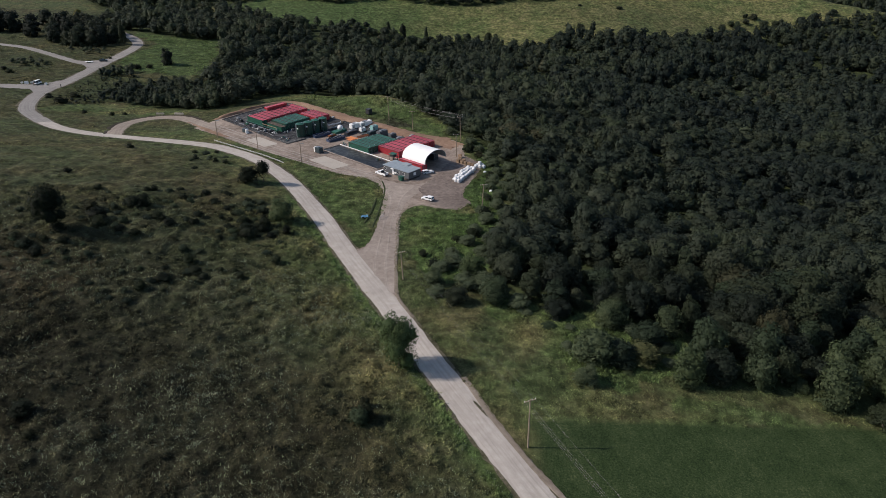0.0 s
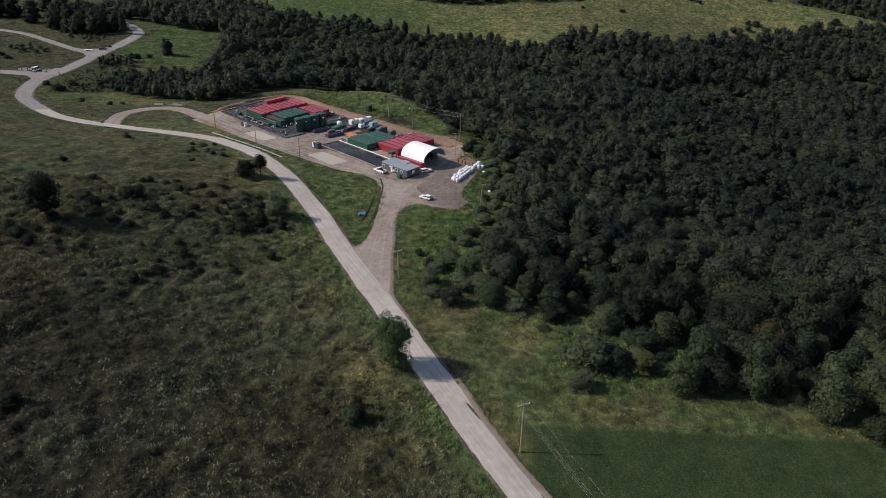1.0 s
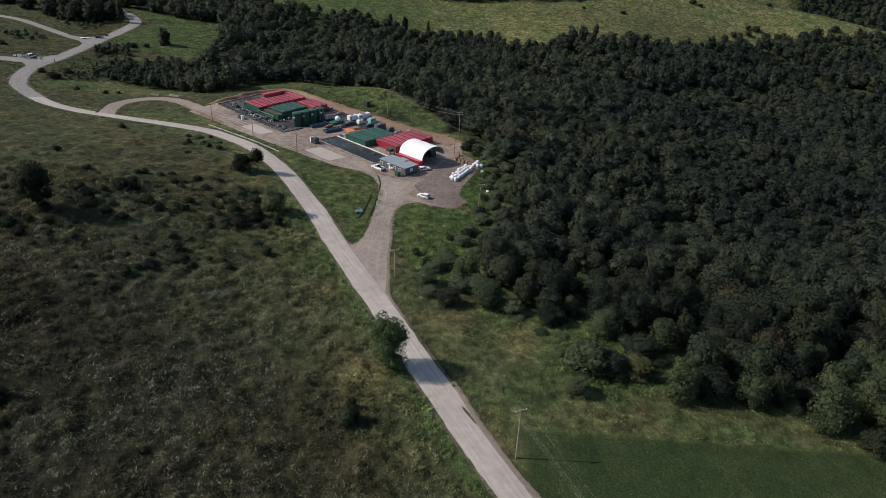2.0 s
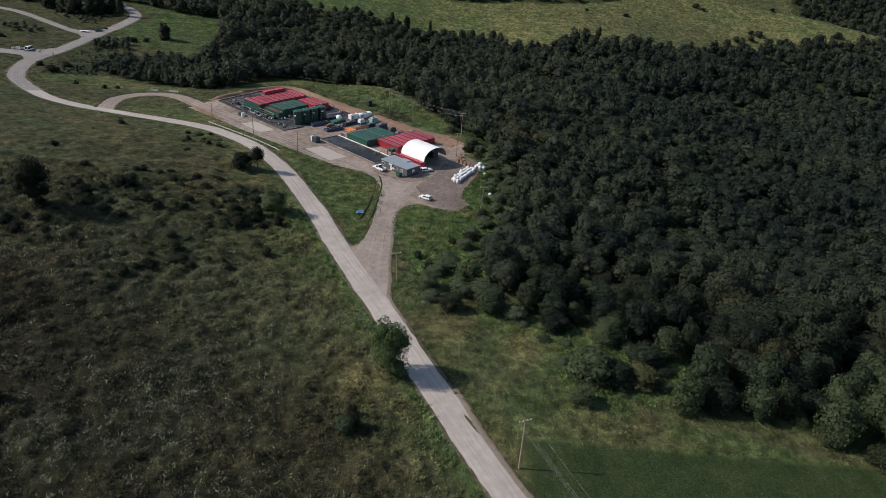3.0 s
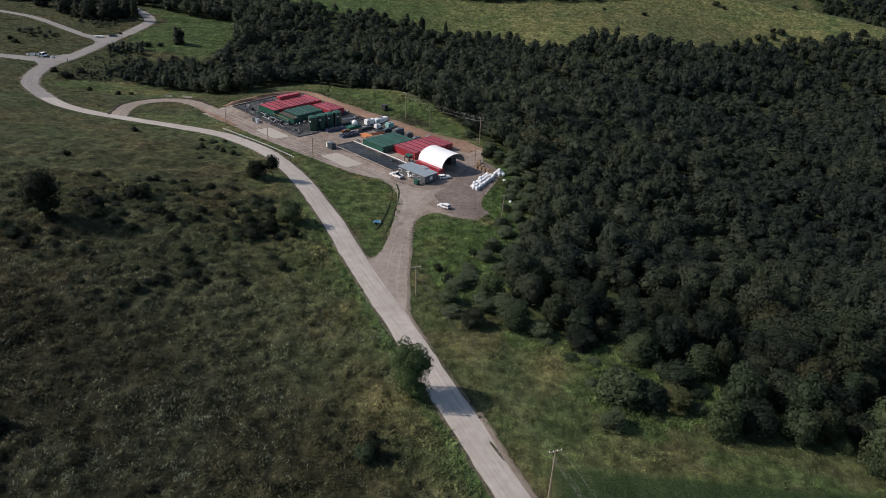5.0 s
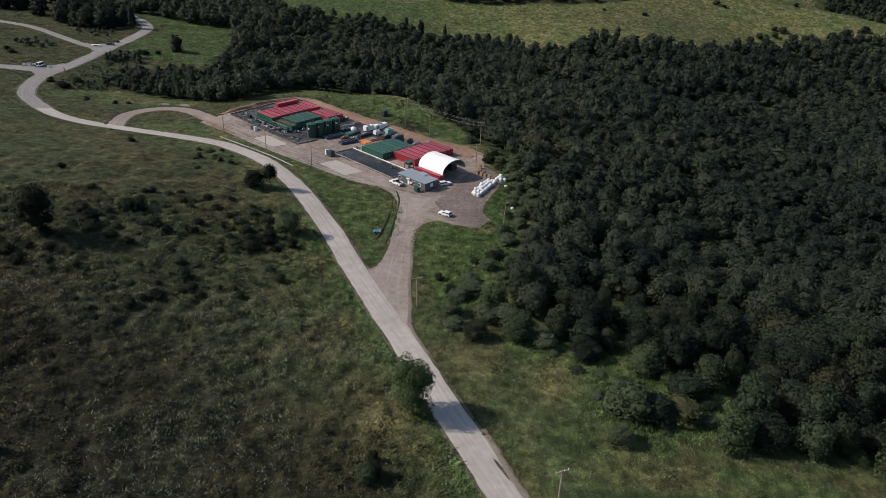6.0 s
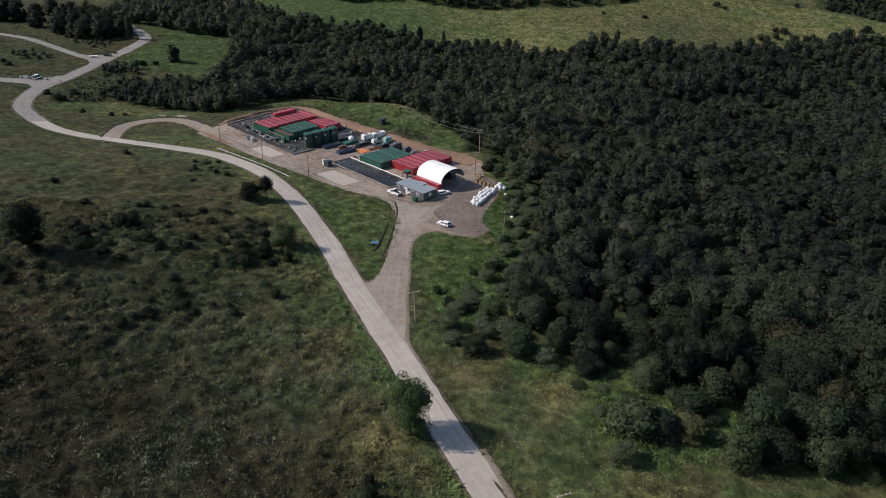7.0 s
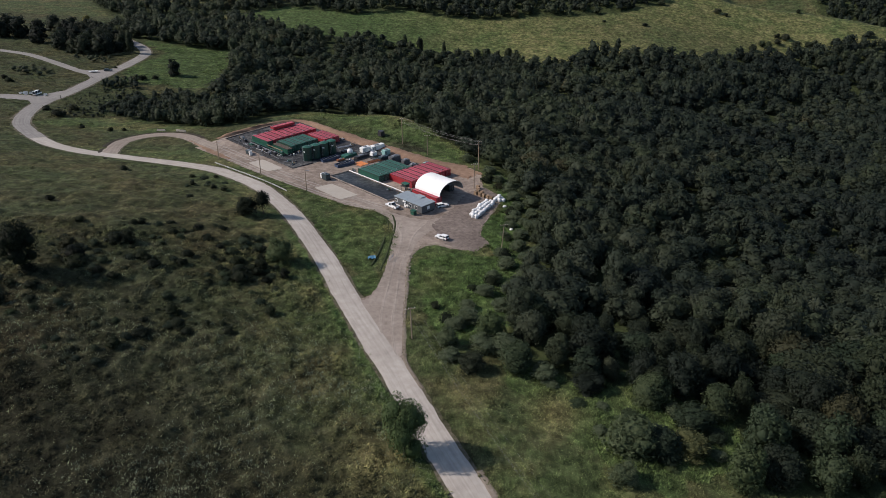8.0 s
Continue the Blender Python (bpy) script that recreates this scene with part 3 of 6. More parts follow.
def make_patch(name, poly, cell, lift, material, label, category, ragged=0.3, seed=1):
    """A sheet laid over the land inside a polygon, with a slightly ragged edge."""
    rng = np.random.default_rng(seed)
    px = [p[0] for p in poly]
    py = [p[1] for p in poly]
    xs, ys = np.arange(min(px) - cell, max(px) + 2 * cell, cell), np.arange(min(py) - cell, max(py) + 2 * cell, cell)
    gx, gy = np.meshgrid(xs, ys)
    keep = inside((gx + cell / 2)[:-1, :-1], (gy + cell / 2)[:-1, :-1], poly)
    k = len(xs)
    idx = (np.arange(len(ys) - 1)[:, None] * k + np.arange(k - 1)[None, :])[keep]
    faces = np.stack([idx, idx + 1, idx + k + 1, idx + k], 1)
    used, inv = np.unique(faces, return_inverse=True)
    faces = inv.reshape(-1, 4)
    x, y = gx.ravel()[used].copy(), gy.ravel()[used].copy()
    count = np.bincount(faces.ravel(), minlength=len(used))
    for i in np.nonzero(count < 4)[0]:
        best, spot = 1e9, None
        for (x0, y0), (x1, y1) in zip(poly, poly[1:] + poly[:1]):
            ex, ey = x1 - x0, y1 - y0
            s = min(1, max(0, ((x[i] - x0) * ex + (y[i] - y0) * ey) / (ex * ex + ey * ey)))
            d = math.hypot(x[i] - x0 - s * ex, y[i] - y0 - s * ey)
            if d < best:
                best, spot = d, (x0 + s * ex, y0 + s * ey)
        if best < 0.75 * cell:
            x[i], y[i] = spot
        x[i] += rng.normal(0, ragged)
        y[i] += rng.normal(0, ragged)
    z = land(x, y) + lift
    return sheet(name, np.stack([x, y, z], 1).tolist(), faces.tolist(), material, label, category)


def make_bank():
    """The bare earth bank cut round the back of the site."""
    line = smooth_line([site(*q) for q in [(-75.5, -10), (-75, 4), (-75, 18), (-73.5, 26.5), (-67, 31), (-45, 32.3), (-28, 33.4), (-10, 35), (4, 36.3), (16, 38), (26, 41.5)]], 1.5)
    side = np.gradient(line, axis=0)
    side = np.stack([side[:, 1], -side[:, 0]], 1) / np.linalg.norm(side, axis=1)[:, None]
    rng = np.random.default_rng(5)
    verts = []
    shape = [(-3.2, -0.05), (-2.0, 0.5), (-1.0, 0.9), (0, 1.05), (1.1, 0.8), (2.2, 0.3), (3.2, 0.02)]
    for i, q in enumerate(line):
        for off, up in shape:
            x, y = q + side[i] * (off * np.interp(i / len(line), [0, 0.25, 0.4, 0.6, 1], [0.35, 0.45, 0.9, 1.25, 1.3]) + rng.normal(0, 0.25))
            taper = min(1.0, i / 4, (len(line) - 1 - i) / 6)
            verts.append((x, y, zl(x, y) + 0.07 + taper * up * (0.9 + 0.25 * math.sin(i * 0.21)) + (rng.normal(0, 0.08) if up > 0.1 else 0)))
    k = len(shape)
    faces = [(i * k + j, i * k + j + 1, (i + 1) * k + j + 1, (i + 1) * k + j) for i in range(len(line) - 1) for j in range(k - 1)]
    return sheet("earth_bank", verts, faces, EARTH, "bare orange-brown earth bank round the site's rear", "bank")


make_ground()
reach = int(np.argmax(main_line[:, 1] > 306))
make_way("far_road", main_line[reach - 1:], 7.2, 0.128, GREY_ROAD, "greyer gravel road running on past the junctions to the wood", 6)
make_patch("junction", [(-231, 375), (-215, 377.6), (-210.3, 380), (-206.5, 390), (-202, 392), (-199.5, 373), (-199, 356), (-202, 352), (-206.5, 362), (-211, 367.4), (-225.7, 367.2), (-240, 369.5), (-246, 376)], 1.2, 0.112, GREY_ROAD, "widened gravel at the side road's mouth", "road", 0.25, 61)
make_patch("junction", [(-236, 450.5), (-220.6, 440.5), (-213.5, 439.6), (-204.5, 446), (-199, 452), (-198.5, 410), (-202.5, 407), (-206, 424), (-213, 432), (-226.8, 441.8), (-236, 447.5)], 1.2, 0.112, GREY_ROAD, "widened gravel where the upper road forks off", "road", 0.25, 62)
make_way("road", main_line[:reach], 6.7, 0.13, ROAD, "pale gravel road, worn by wheels, curving across the hillside", 2)
make_way("site_road", loop_line, 6.2, 0.10, TRACK, "brown gravel loop road leading into the site", 3)
make_way("side_road", side_line, 5.6, 0.10, GREY_ROAD, "pale gravel side road branching off the main road", 4)
make_way("upper_road", upper_line, 5.4, 0.09, GREY_ROAD, "narrow pale gravel road climbing the far slope", 5)
make_way("road_shoulder", main_line[:reach], 7.9, 0.075, SHOULDER, "worn shoulder of thin grass and gravel beside the road", 8, 0.2)
make_way("far_road_shoulder", main_line[reach - 1:], 8.8, 0.07, SHOULDER, "worn shoulder of thin grass beside the far road", 9, 0.25)
make_way("site_road_shoulder", loop_line, 7.4, 0.05, SHOULDER, "worn grassy shoulder of the loop road", 10, 0.2)
loop_side = np.gradient(loop_line, axis=0)
loop_side = np.stack([loop_side[:, 1], -loop_side[:, 0]], 1) / np.linalg.norm(loop_side, axis=1)[:, None]
# flat dark ribbon in place of the shaded cut bank beside the loop
make_way("ditch", (loop_line - 4.0 * loop_side)[2:-9], 1.5, 0.14, BANK_SHADE, "dark strip painting the shaded cut bank along the loop road", 12, 0.2)
make_patch("bare_soil", [(-113, 316), (-108, 310), (-103, 303.5), (-97, 296.5), (-90, 290), (-86, 287.5), (-88, 291), (-96, 299.5), (-102, 306), (-108, 313.5)], 0.8, 0.09, EARTH, "reddish bare soil beside the loop road's mouth", "earth", 0.3, 63)
make_patch("yard", YARD_EDGE, 0.9, 0.06, YARD, "trampled brown-grey gravel yard of an industrial site", "yard", 0.14)
make_bank()
make_patch("driveway", [(-15.9, 205), (-17.0, 189), (-18.3, 181), (-21.0, 177), (-18.0, 166), (-13.6, 156), (-10.6, 149.4), (-8.9, 150), (-9.6, 161), (-10, 173.4), (-10.4, 189), (-10.6, 199), (-9.6, 207), (-8.4, 214), (-6.4, 220), (-2.4, 226), (1.5, 232), (-0.5, 234.5), (-6.0, 231.2), (-11.5, 232.8), (-17.5, 236.4), (-24.2, 243), (-31, 250), (-33, 249), (-27, 241.5), (-23, 236.8), (-18.6, 232.6), (-16.4, 227), (-15.8, 216)], 0.9, 0.082, DRIVE, "pale packed gravel driveway into the yard", "driveway", 0.16)
make_way("driveway_verge", smooth_line([(-4.2, 141.5), (-6.0, 145.4), (-7.8, 149.6), (-8.8, 155), (-9.2, 161), (-9.6, 173.4), (-10.0, 189), (-10.3, 199), (-9.4, 206.5), (-7.0, 211.2), (-2.8, 213.8), (2.4, 211.4)], 1.2), 1.0, 0.098, VERGE, "brown gravel edge of the driveway, thin with grass", 36, 0.14)
make_patch("trampled_earth", [(-1, 216), (3, 211.7), (9.2, 210.0), (13.8, 215.7), (11.2, 222), (12.4, 229), (15.6, 238), (19.2, 248), (18.8, 256), (14.2, 262), (8, 256), (2, 240), (-4, 228)], 1.0, 0.085, MUD,
           "dark mottled trampled earth in the yard's east", "earth", 0.3)
TYRE = gravel_material("tyre_track", [(0.3, (0.24, 0.21, 0.19)), (0.7, (0.36, 0.33, 0.30))], 0.2)
DRIVE_TRACK = gravel_material("worn_track", [(0.34, (0.19, 0.157, 0.134)), (0.5, (0.300, 0.254, 0.218)), (0.66, (0.39, 0.337, 0.295))], 0.3, 1.2)
for k, dx in enumerate((-1.7, 1.2)):
    way = smooth_line([(-9.6 + 0.5 * dx, 146.5), (-12.0 + 0.8 * dx, 156), (-13.4 + dx, 166), (-13.6 + dx, 178), (-13.3 + 0.8 * dx, 190), (-13.0 + 0.8 * dx, 200), (-11.9 + 0.9 * dx, 211), (-11.0 + 1.5 * dx, 221), (-10.5 + 4.4 * dx, 231)], 1.5)
    make_way("tyre_track", way, 1.0, 0.10, DRIVE_TRACK, "pale wheel track worn along the driveway", 40 + k, 0.16)
for k, v in enumerate((-12.6, -14.6, -18.2, -20.0)):
    way = smooth_line([site(-72 + k * 3, v - 1), site(-40, v), site(-5, v + 0.8), site(24, v + 4.5 + 0.3 * k), site(34, v + 7 + 0.4 * k)], 2.0)
    make_way("tyre_track", way, 0.55, 0.085, TYRE, "pale wheel track pressed into the yard gravel", 20 + k)


# ---- plants ----
def ball_points():
    bm = bmesh.new()
    bmesh.ops.create_icosphere(bm, subdivisions=1, radius=1.0)
    v, f = np.array([p.co[:] for p in bm.verts]), np.array([[k.index for k in g.verts] for g in bm.faces])
    bm.free()
    return v, f


BALL_V, BALL_F = ball_points()


def crown_arrays(rng, lumps, leaves, leaf, width, base, top, cores=6, tilt=0.34, ragged=0.18, single=False):
    """One crown: uneven lumps of foliage with dense hearts, all clad in small drooping leaf sprays, some standing out.
    Gives points, rounded normals and triangles."""
    c = [(0, 0, base + 0.42 * (top - base), 0.40 * width), (rng.uniform(-0.1, 0.1) * width, rng.uniform(-0.1, 0.1) * width, base + 0.66 * (top - base), 0.29 * width)]
    for i in range(lumps - 2):
        h = rng.uniform(0.03, 0.90) ** 0.9
        reach = width * 0.5 * math.sqrt(max(0.04, 1 - (abs(h - 0.36) / 0.66) ** 2.2))
        a = rng.uniform(0, 2 * math.pi)
        r = width * (0.10 + 0.17 * rng.random() ** 1.3) * (1.08 - 0.3 * h)
        d = max(0.0, reach - 0.95 * r) * rng.uniform(0.7, 1.1)
        c.append((d * math.cos(a), d * math.sin(a), base + h * (top - base) - 0.2 * r, r))
    c = np.array(sorted(c, key=lambda e: -e[3]))
    middle, size = np.array([0, 0, base + 0.45 * (top - base)]), np.array([0.5 * width, 0.5 * width, 0.55 * (top - base)])
    pts, nrms, tris, n = [], [], [], 0
    for x, y, z, r in c[:cores]:
        d = BALL_V * rng.uniform(0.60, 0.84, (len(BALL_V), 1))
        p = d * r * (1, 1, 1.15) + (x, y, z)
        pts.append(p)
        nrms.append(0.42 * BALL_V + 0.36 * (p - middle) / size + rng.normal(0, 0.16, p.shape) + (0, 0, 0.22))
        tris.append(BALL_F + n)
        n += len(p)
    pick = rng.choice(lumps, leaves, p=c[:, 3] ** 2 / (c[:, 3] ** 2).sum())
    way = rng.normal(size=(leaves, 3)) + (0, 0, 0.3)
    way /= np.linalg.norm(way, axis=1)[:, None]
    loose = (rng.random(leaves) < ragged)[:, None]
    out = rng.uniform(0.92, 1.06, (leaves, 1)) + loose * rng.uniform(0.0, 0.16, (leaves, 1))
    pos = c[pick, :3] + way * c[pick, 3][:, None] * out * (1, 1, 1.15)
    nrm = way + rng.normal(size=(leaves, 3)) * (tilt + 0.4 * loose)
    nrm /= np.linalg.norm(nrm, axis=1)[:, None]
    t1 = np.cross(nrm, np.cross(rng.normal(size=(leaves, 3)) * 0.6 + (0, 0, 1), nrm))
    t1 /= np.linalg.norm(t1, axis=1)[:, None]
    t2 = np.cross(nrm, t1)
    s = leaf * rng.uniform(0.6, 1.3, (leaves, 1))
    soft = 0.22 * way + 0.62 * nrm + 0.22 * (pos - middle) / size + (0, 0, 0.12)
    if single:
        corners = [pos - t1 * s * 0.5 - t2 * s * 0.42, pos - t1 * s * 0.5 + t2 * s * 0.42, pos + t1 * s * 0.85]
    else:
        corners = [pos - t1 * s * 0.75, pos - t2 * s * 0.36 + nrm * s * 0.08, pos + t1 * s * 0.7, pos + t2 * s * 0.36 + nrm * s * 0.08]
    k = n + len(corners) * np.arange(leaves)[:, None]
    pts.append(np.stack(corners, 1).reshape(-1, 3))
    nrms.append(np.repeat(soft, len(corners), axis=0))
    tris.append(k + (0, 2, 1) if single else np.concatenate([k + (0, 1, 2), k + (0, 2, 3)]))
    nrms = np.concatenate(nrms)
    return np.concatenate(pts), nrms / np.linalg.norm(nrms, axis=1)[:, None], np.concatenate(tris)


def tri_mesh(name, pts, nrms, tris, material, tint=None):
    """A mesh from point, normal and triangle arrays; tint: one number a face."""
    me = bpy.data.meshes.new(name)
    me.vertices.add(len(pts))
    me.vertices.foreach_set("co", np.asarray(pts, np.float32).ravel())
    me.loops.add(3 * len(tris))
    me.loops.foreach_set("vertex_index", np.asarray(tris, np.int32).ravel())
    me.polygons.add(len(tris))
    me.polygons.foreach_set("loop_start", np.arange(0, 3 * len(tris), 3, dtype=np.int32))
    me.polygons.foreach_set("loop_total", np.full(len(tris), 3, np.int32))
    me.materials.append(material)
    me.update()
    if nrms is not None:
        me.polygons.foreach_set("use_smooth", np.ones(len(tris), bool))
        me.normals_split_custom_set_from_vertices(np.asarray(nrms, np.float32))
    if tint is not None:
        me.attributes.new("tint", "FLOAT", "FACE").data.foreach_set("value", np.asarray(tint, np.float32))
    return me


def trunk_mesh(rng, height, girth, width, forks=5):
    bm = bmesh.new()
    bend = rng.uniform(-0.25, 0.25, 2)
    knee = Vector((bend[0], bend[1], height * 0.42))
    rod(bm, (0, 0, -0.4), knee, girth, girth * 0.72, 7)
    rod(bm, knee, (bend[0] * 2, bend[1] * 2, height * 0.8), girth * 0.72, girth * 0.22, 6)
    for i in range(forks):
        a = 2 * math.pi * i / forks + rng.uniform(-0.4, 0.4)
        s = knee + Vector((0, 0, rng.uniform(-0.12, 0.2) * height))
        rod(bm, s, s + Vector((math.cos(a) * width * 0.3, math.sin(a) * width * 0.3, height * rng.uniform(0.15, 0.3))), girth * 0.42, girth * 0.12, 5)
    me = bpy.data.meshes.new("trunk")
    bm.to_mesh(me)
    bm.free()
    me.materials.append(BARK)
    return me


def plant(name, m, crown, trunk, label, category, group):
    root = thing(name, m, label, category, group)
    for part_name, me in (("trunk", trunk), ("crown", crown)):
        ob = new(part_name, me)
        ob.parent = root
    return root


rng = np.random.default_rng(11)
# six crown shapes of a woodland tree eight metres high, shared by the copies
tree_kinds = []
for i in range(8):
    slim = (1.0, 0.85, 1.1, 0.7, 1.0, 0.9, 1.15, 0.8)[i]
    tree_kinds.append(plant("tree", pose(0, -300, -60), tri_mesh("crown", *crown_arrays(rng, 17 + i % 3 * 4, 3000, 0.31, 6.6 * slim, 0.3, 8.4, 12, 0.42, 0.25, True), LEAF if i < 4 else DEEP_LEAF),
                            trunk_mesh(rng, 8.0, 0.17, 6.0), "dense dark green broadleaf tree at the wood's edge", "tree", "woodland trees"))
edge_kinds = []
for i in range(4):
    edge_kinds.append(plant("tree", pose(0, -300, -60), tri_mesh("crown", *crown_arrays(rng, 22, 2600, 0.33, 6.3, 0.0, 8.4, 12, 0.42, 0.28, True), PALE_LEAF), trunk_mesh(rng, 7.0, 0.15, 5.0),
                            "grey-green bushy broadleaf tree at the meadow's edge", "tree", "woodland trees"))
bush_kinds = []
for i in range(4):
    bush_kinds.append(plant("bush", pose(0, -300, -60), tri_mesh("crown", *crown_arrays(rng, 13, 420, 0.23, 2.7, 0.0, 1.75, 6), SHRUB), trunk_mesh(rng, 1.2, 0.05, 2.0, 4),
                            "low rounded dark green shrub in rough grass", "bush", "shrubs on the slope"))
brush_rng, brush_kinds = np.random.default_rng(71), []
for i in range(4):
    brush_kinds.append(plant("bush", pose(0, -300, -60), tri_mesh("crown", *crown_arrays(brush_rng, 15, 520, 0.21, 2.8, -0.1, 1.45, 5, 0.45, 0.45, True), BRUSH_LEAF), trunk_mesh(brush_rng, 1.1, 0.05, 2.0, 4),
                             "straggling grey-green brush in rough grass", "bush", "shrubs on the slope"))
thicket_kinds = []
for i in range(3):
    thicket_kinds.append(plant("bush", pose(0, -300, -60), tri_mesh("crown", *crown_arrays(rng, 20, 1500, 0.42, 6.3, 0.0, 8.4, 10, 0.45, 0.3, True), THICKET_LEAF), trunk_mesh(rng, 7.0, 0.15, 5.0),
                               "leafy green bush crowding the yard's edge", "bush", "bushes by the yard"))
dark_kinds = []
for i in range(3):
    dark_kinds.append(plant("tree", pose(0, -300, -60), tri_mesh("crown", *crown_arrays(rng, 34, 2600, 0.34, 5.6, 0.3, 8.4, 16), SHRUB), trunk_mesh(rng, 8.0, 0.17, 6.0),
                            "lone dark green broadleaf tree in open grassland", "tree", "field trees"))

grove_kinds = []
for i in range(4):
    grove_kinds.append(plant("tree", pose(0, -300, -60), tri_mesh("crown", *crown_arrays(rng, 24, 420, 0.62, 6.2, 0.0, 8.4, 14), GROVE_LEAF), trunk_mesh(rng, 7.0, 0.17, 5.0),
                             "dark round-crowned tree in the grove by the road", "tree", "grove trees"))


def grow(kind, x, y, height, width, turn, label=""):
    """A copy of a tree (8.4 m by 6.6 m) or bush (1.75 m by 2.9 m), scaled to its size."""
    tall, wide = (8.4, 6.6) if kind not in bush_kinds + brush_kinds else (1.75, 2.9)
    m = Matrix.LocRotScale((x, y, zl(x, y) - 0.1), Euler((0, 0, turn)), (width / wide, width / wide, height / tall))
    ob = copy_thing(kind, m)
    return tagged(ob, label)


def scatter(poly, spacing, rng, presence=0.95):
    px, py = [p[0] for p in poly], [p[1] for p in poly]
    gx, gy = np.meshgrid(np.arange(min(px), max(px), spacing), np.arange(min(py), max(py), spacing * 0.9))
    gx = gx + (np.arange(gx.shape[0]) % 2)[:, None] * spacing / 2
    gx = gx + rng.uniform(-0.42, 0.42, gx.shape) * spacing
    gy = gy + rng.uniform(-0.42, 0.42, gy.shape) * spacing
    keep = inside(gx, gy, poly) & (rng.random(gx.shape) < presence)
    return gx[keep], gy[keep]


# single trees along the wood's edge and on the slope: x, y, height, crown width
EDGE_TREES = [(32.6, 118.2, 4.6, 6.4), (35.6, 126.2, 8.0, 11.0), (41.4, 126.2, 5.6, 9.6), (54.5, 118.8, 9.8, 8.4), (61.5, 121.0, 8.0, 8.6), (70.0, 119.4, 9.2, 8.2),
              (84.0, 114.4, 11.0, 10.4), (90.5, 107.6, 6.0, 8.0), (31.5, 149.0, 7.4, 8.0), (50.2, 134.8, 5.4, 9.6), (51.0, 145.6, 10.0, 8.4), (16.0, 150.6, 7.0, 9.6), (43.0, 141.2, 7.0, 8.4),
              (6.5, 149.0, 4.8, 7.2), (1.0, 158.4, 4.8, 6.4), (11.5, 162.0, 7.6, 8.4), (20.5, 162.0, 9.0, 8.8), (62.5, 129.0, 11.5, 9.6), (75.0, 127.5, 11.0, 9.4), (25.5, 152.5, 8.4, 8.8), (47.2, 127.0, 4.4, 9.0), (44.5, 142.4, 7.0, 9.0), (31.0, 144.4, 4.2, 7.0), (57.0, 139.0, 7.6, 9.0)]
for i, (x, y, h, w) in enumerate(EDGE_TREES):
    grow(edge_kinds[i % 4] if i % 3 != 1 or i < 3 else tree_kinds[i % 8], x, y, h, w, i * 1.3, "grey-green bushy broadleaf tree standing in the meadow" if h < 6 else "")
THICKET = [(28.0, 209.0, 3.6, 5.6), (29.0, 219.0, 3.0, 5.0), (28.0, 228.0, 3.4, 5.4), (29.5, 238.0, 3.2, 5.0), (30.0, 247.0, 4.0, 5.8), (29.0, 257.0, 3.6, 5.4), (26.0, 268.0, 3.8, 5.6), (26.0, 232.0, 2.2, 4.0), (26.5, 262.0, 2.6, 4.4), (24.0, 206.0, 2.6, 4.6), (19.0, 222.0, 1.6, 3.0), (22.0, 194.0, 3.4, 5.2), (18.0, 186.0, 3.2, 5.0), (15.0, 176.0, 3.2, 5.2),
           (22.5, 214.0, 3.0, 5.0), (24.0, 221.0, 3.4, 5.4), (21.5, 229.0, 2.4, 4.2), (23.0, 236.0, 3.0, 5.0), (25.0, 243.0, 3.4, 5.0), (24.5, 252.0, 3.2, 5.2), (23.5, 260.0, 3.6, 5.6), (20.0, 268.0, 3.0, 5.0),
           (18.0, 201.0, 3.0, 5.4), (13.5, 193.0, 2.4, 4.6), (11.0, 184.0, 2.8, 5.0), (6.0, 176.0, 2.2, 4.4), (16.5, 208.5, 2.2, 4.0), (3.0, 166.0, 3.0, 5.0), (9.0, 157.5, 3.6, 6.4), (14.5, 156.5, 4.4, 7.0), (1.5, 152.6, 2.6, 4.8), (18.5, 168.0, 4.6, 6.8), (6.5, 169.5, 3.6, 6.0), (22.0, 147.6, 3.4, 5.6), (17.0, 276.0, 3.4, 5.4), (9.5, 291.0, 3.0, 5.0)]
for i, (x, y, h, w) in enumerate(THICKET):
    grow(thicket_kinds[i % 3], x, y, h * 1.1, w * 1.2, i * 2.3, "leafy green bush crowding the yard's edge")
for i, (x, y, h, w) in enumerate([(23.5, 144.5, 1.4, 3.4), (27.8, 138.6, 1.7, 4.2), (33.0, 138.4, 1.5, 3.6), (38.2, 136.0, 1.9, 4.4), (47.5, 138.5, 2.4, 5.0), (54.0, 131.5, 2.2, 5.2), (52.6, 126.0, 1.6, 3.8), (57.5, 124.5, 2.0, 4.6), (30.8, 130.6, 1.8, 4.0), (42.5, 122.0, 1.2, 3.0), (66.0, 124.0, 2.6, 5.6), (78.5, 119.0, 2.8, 5.8)]):
    grow(edge_kinds[i % 4] if i % 2 else thicket_kinds[i % 3], x, y, h, w, i * 1.9, "low leafy bush in rank growth at the wood's edge")
rng = np.random.default_rng(3)
tx, ty = scatter(WOOD_EDGE, 6.7, rng, 0.95)
seen = (tx < 75 + 0.78 * ty) & (tx > -20 - 0.78 * ty)
tx, ty = tx[seen], ty[seen]
for x, y, *_ in EDGE_TREES:
    clear = np.hypot(tx - x, ty - y) > 3.8
    tx, ty = tx[clear], ty[clear]
thin = (ty < 330) | (rng.random(len(tx)) < 0.80)
gap = value_noise(tx, ty, 34.0, 12) + 0.5 * value_noise(tx, ty, 15.0, 13)
keep = thin & (gap > -0.88)
tx, ty = tx[keep], ty[keep]


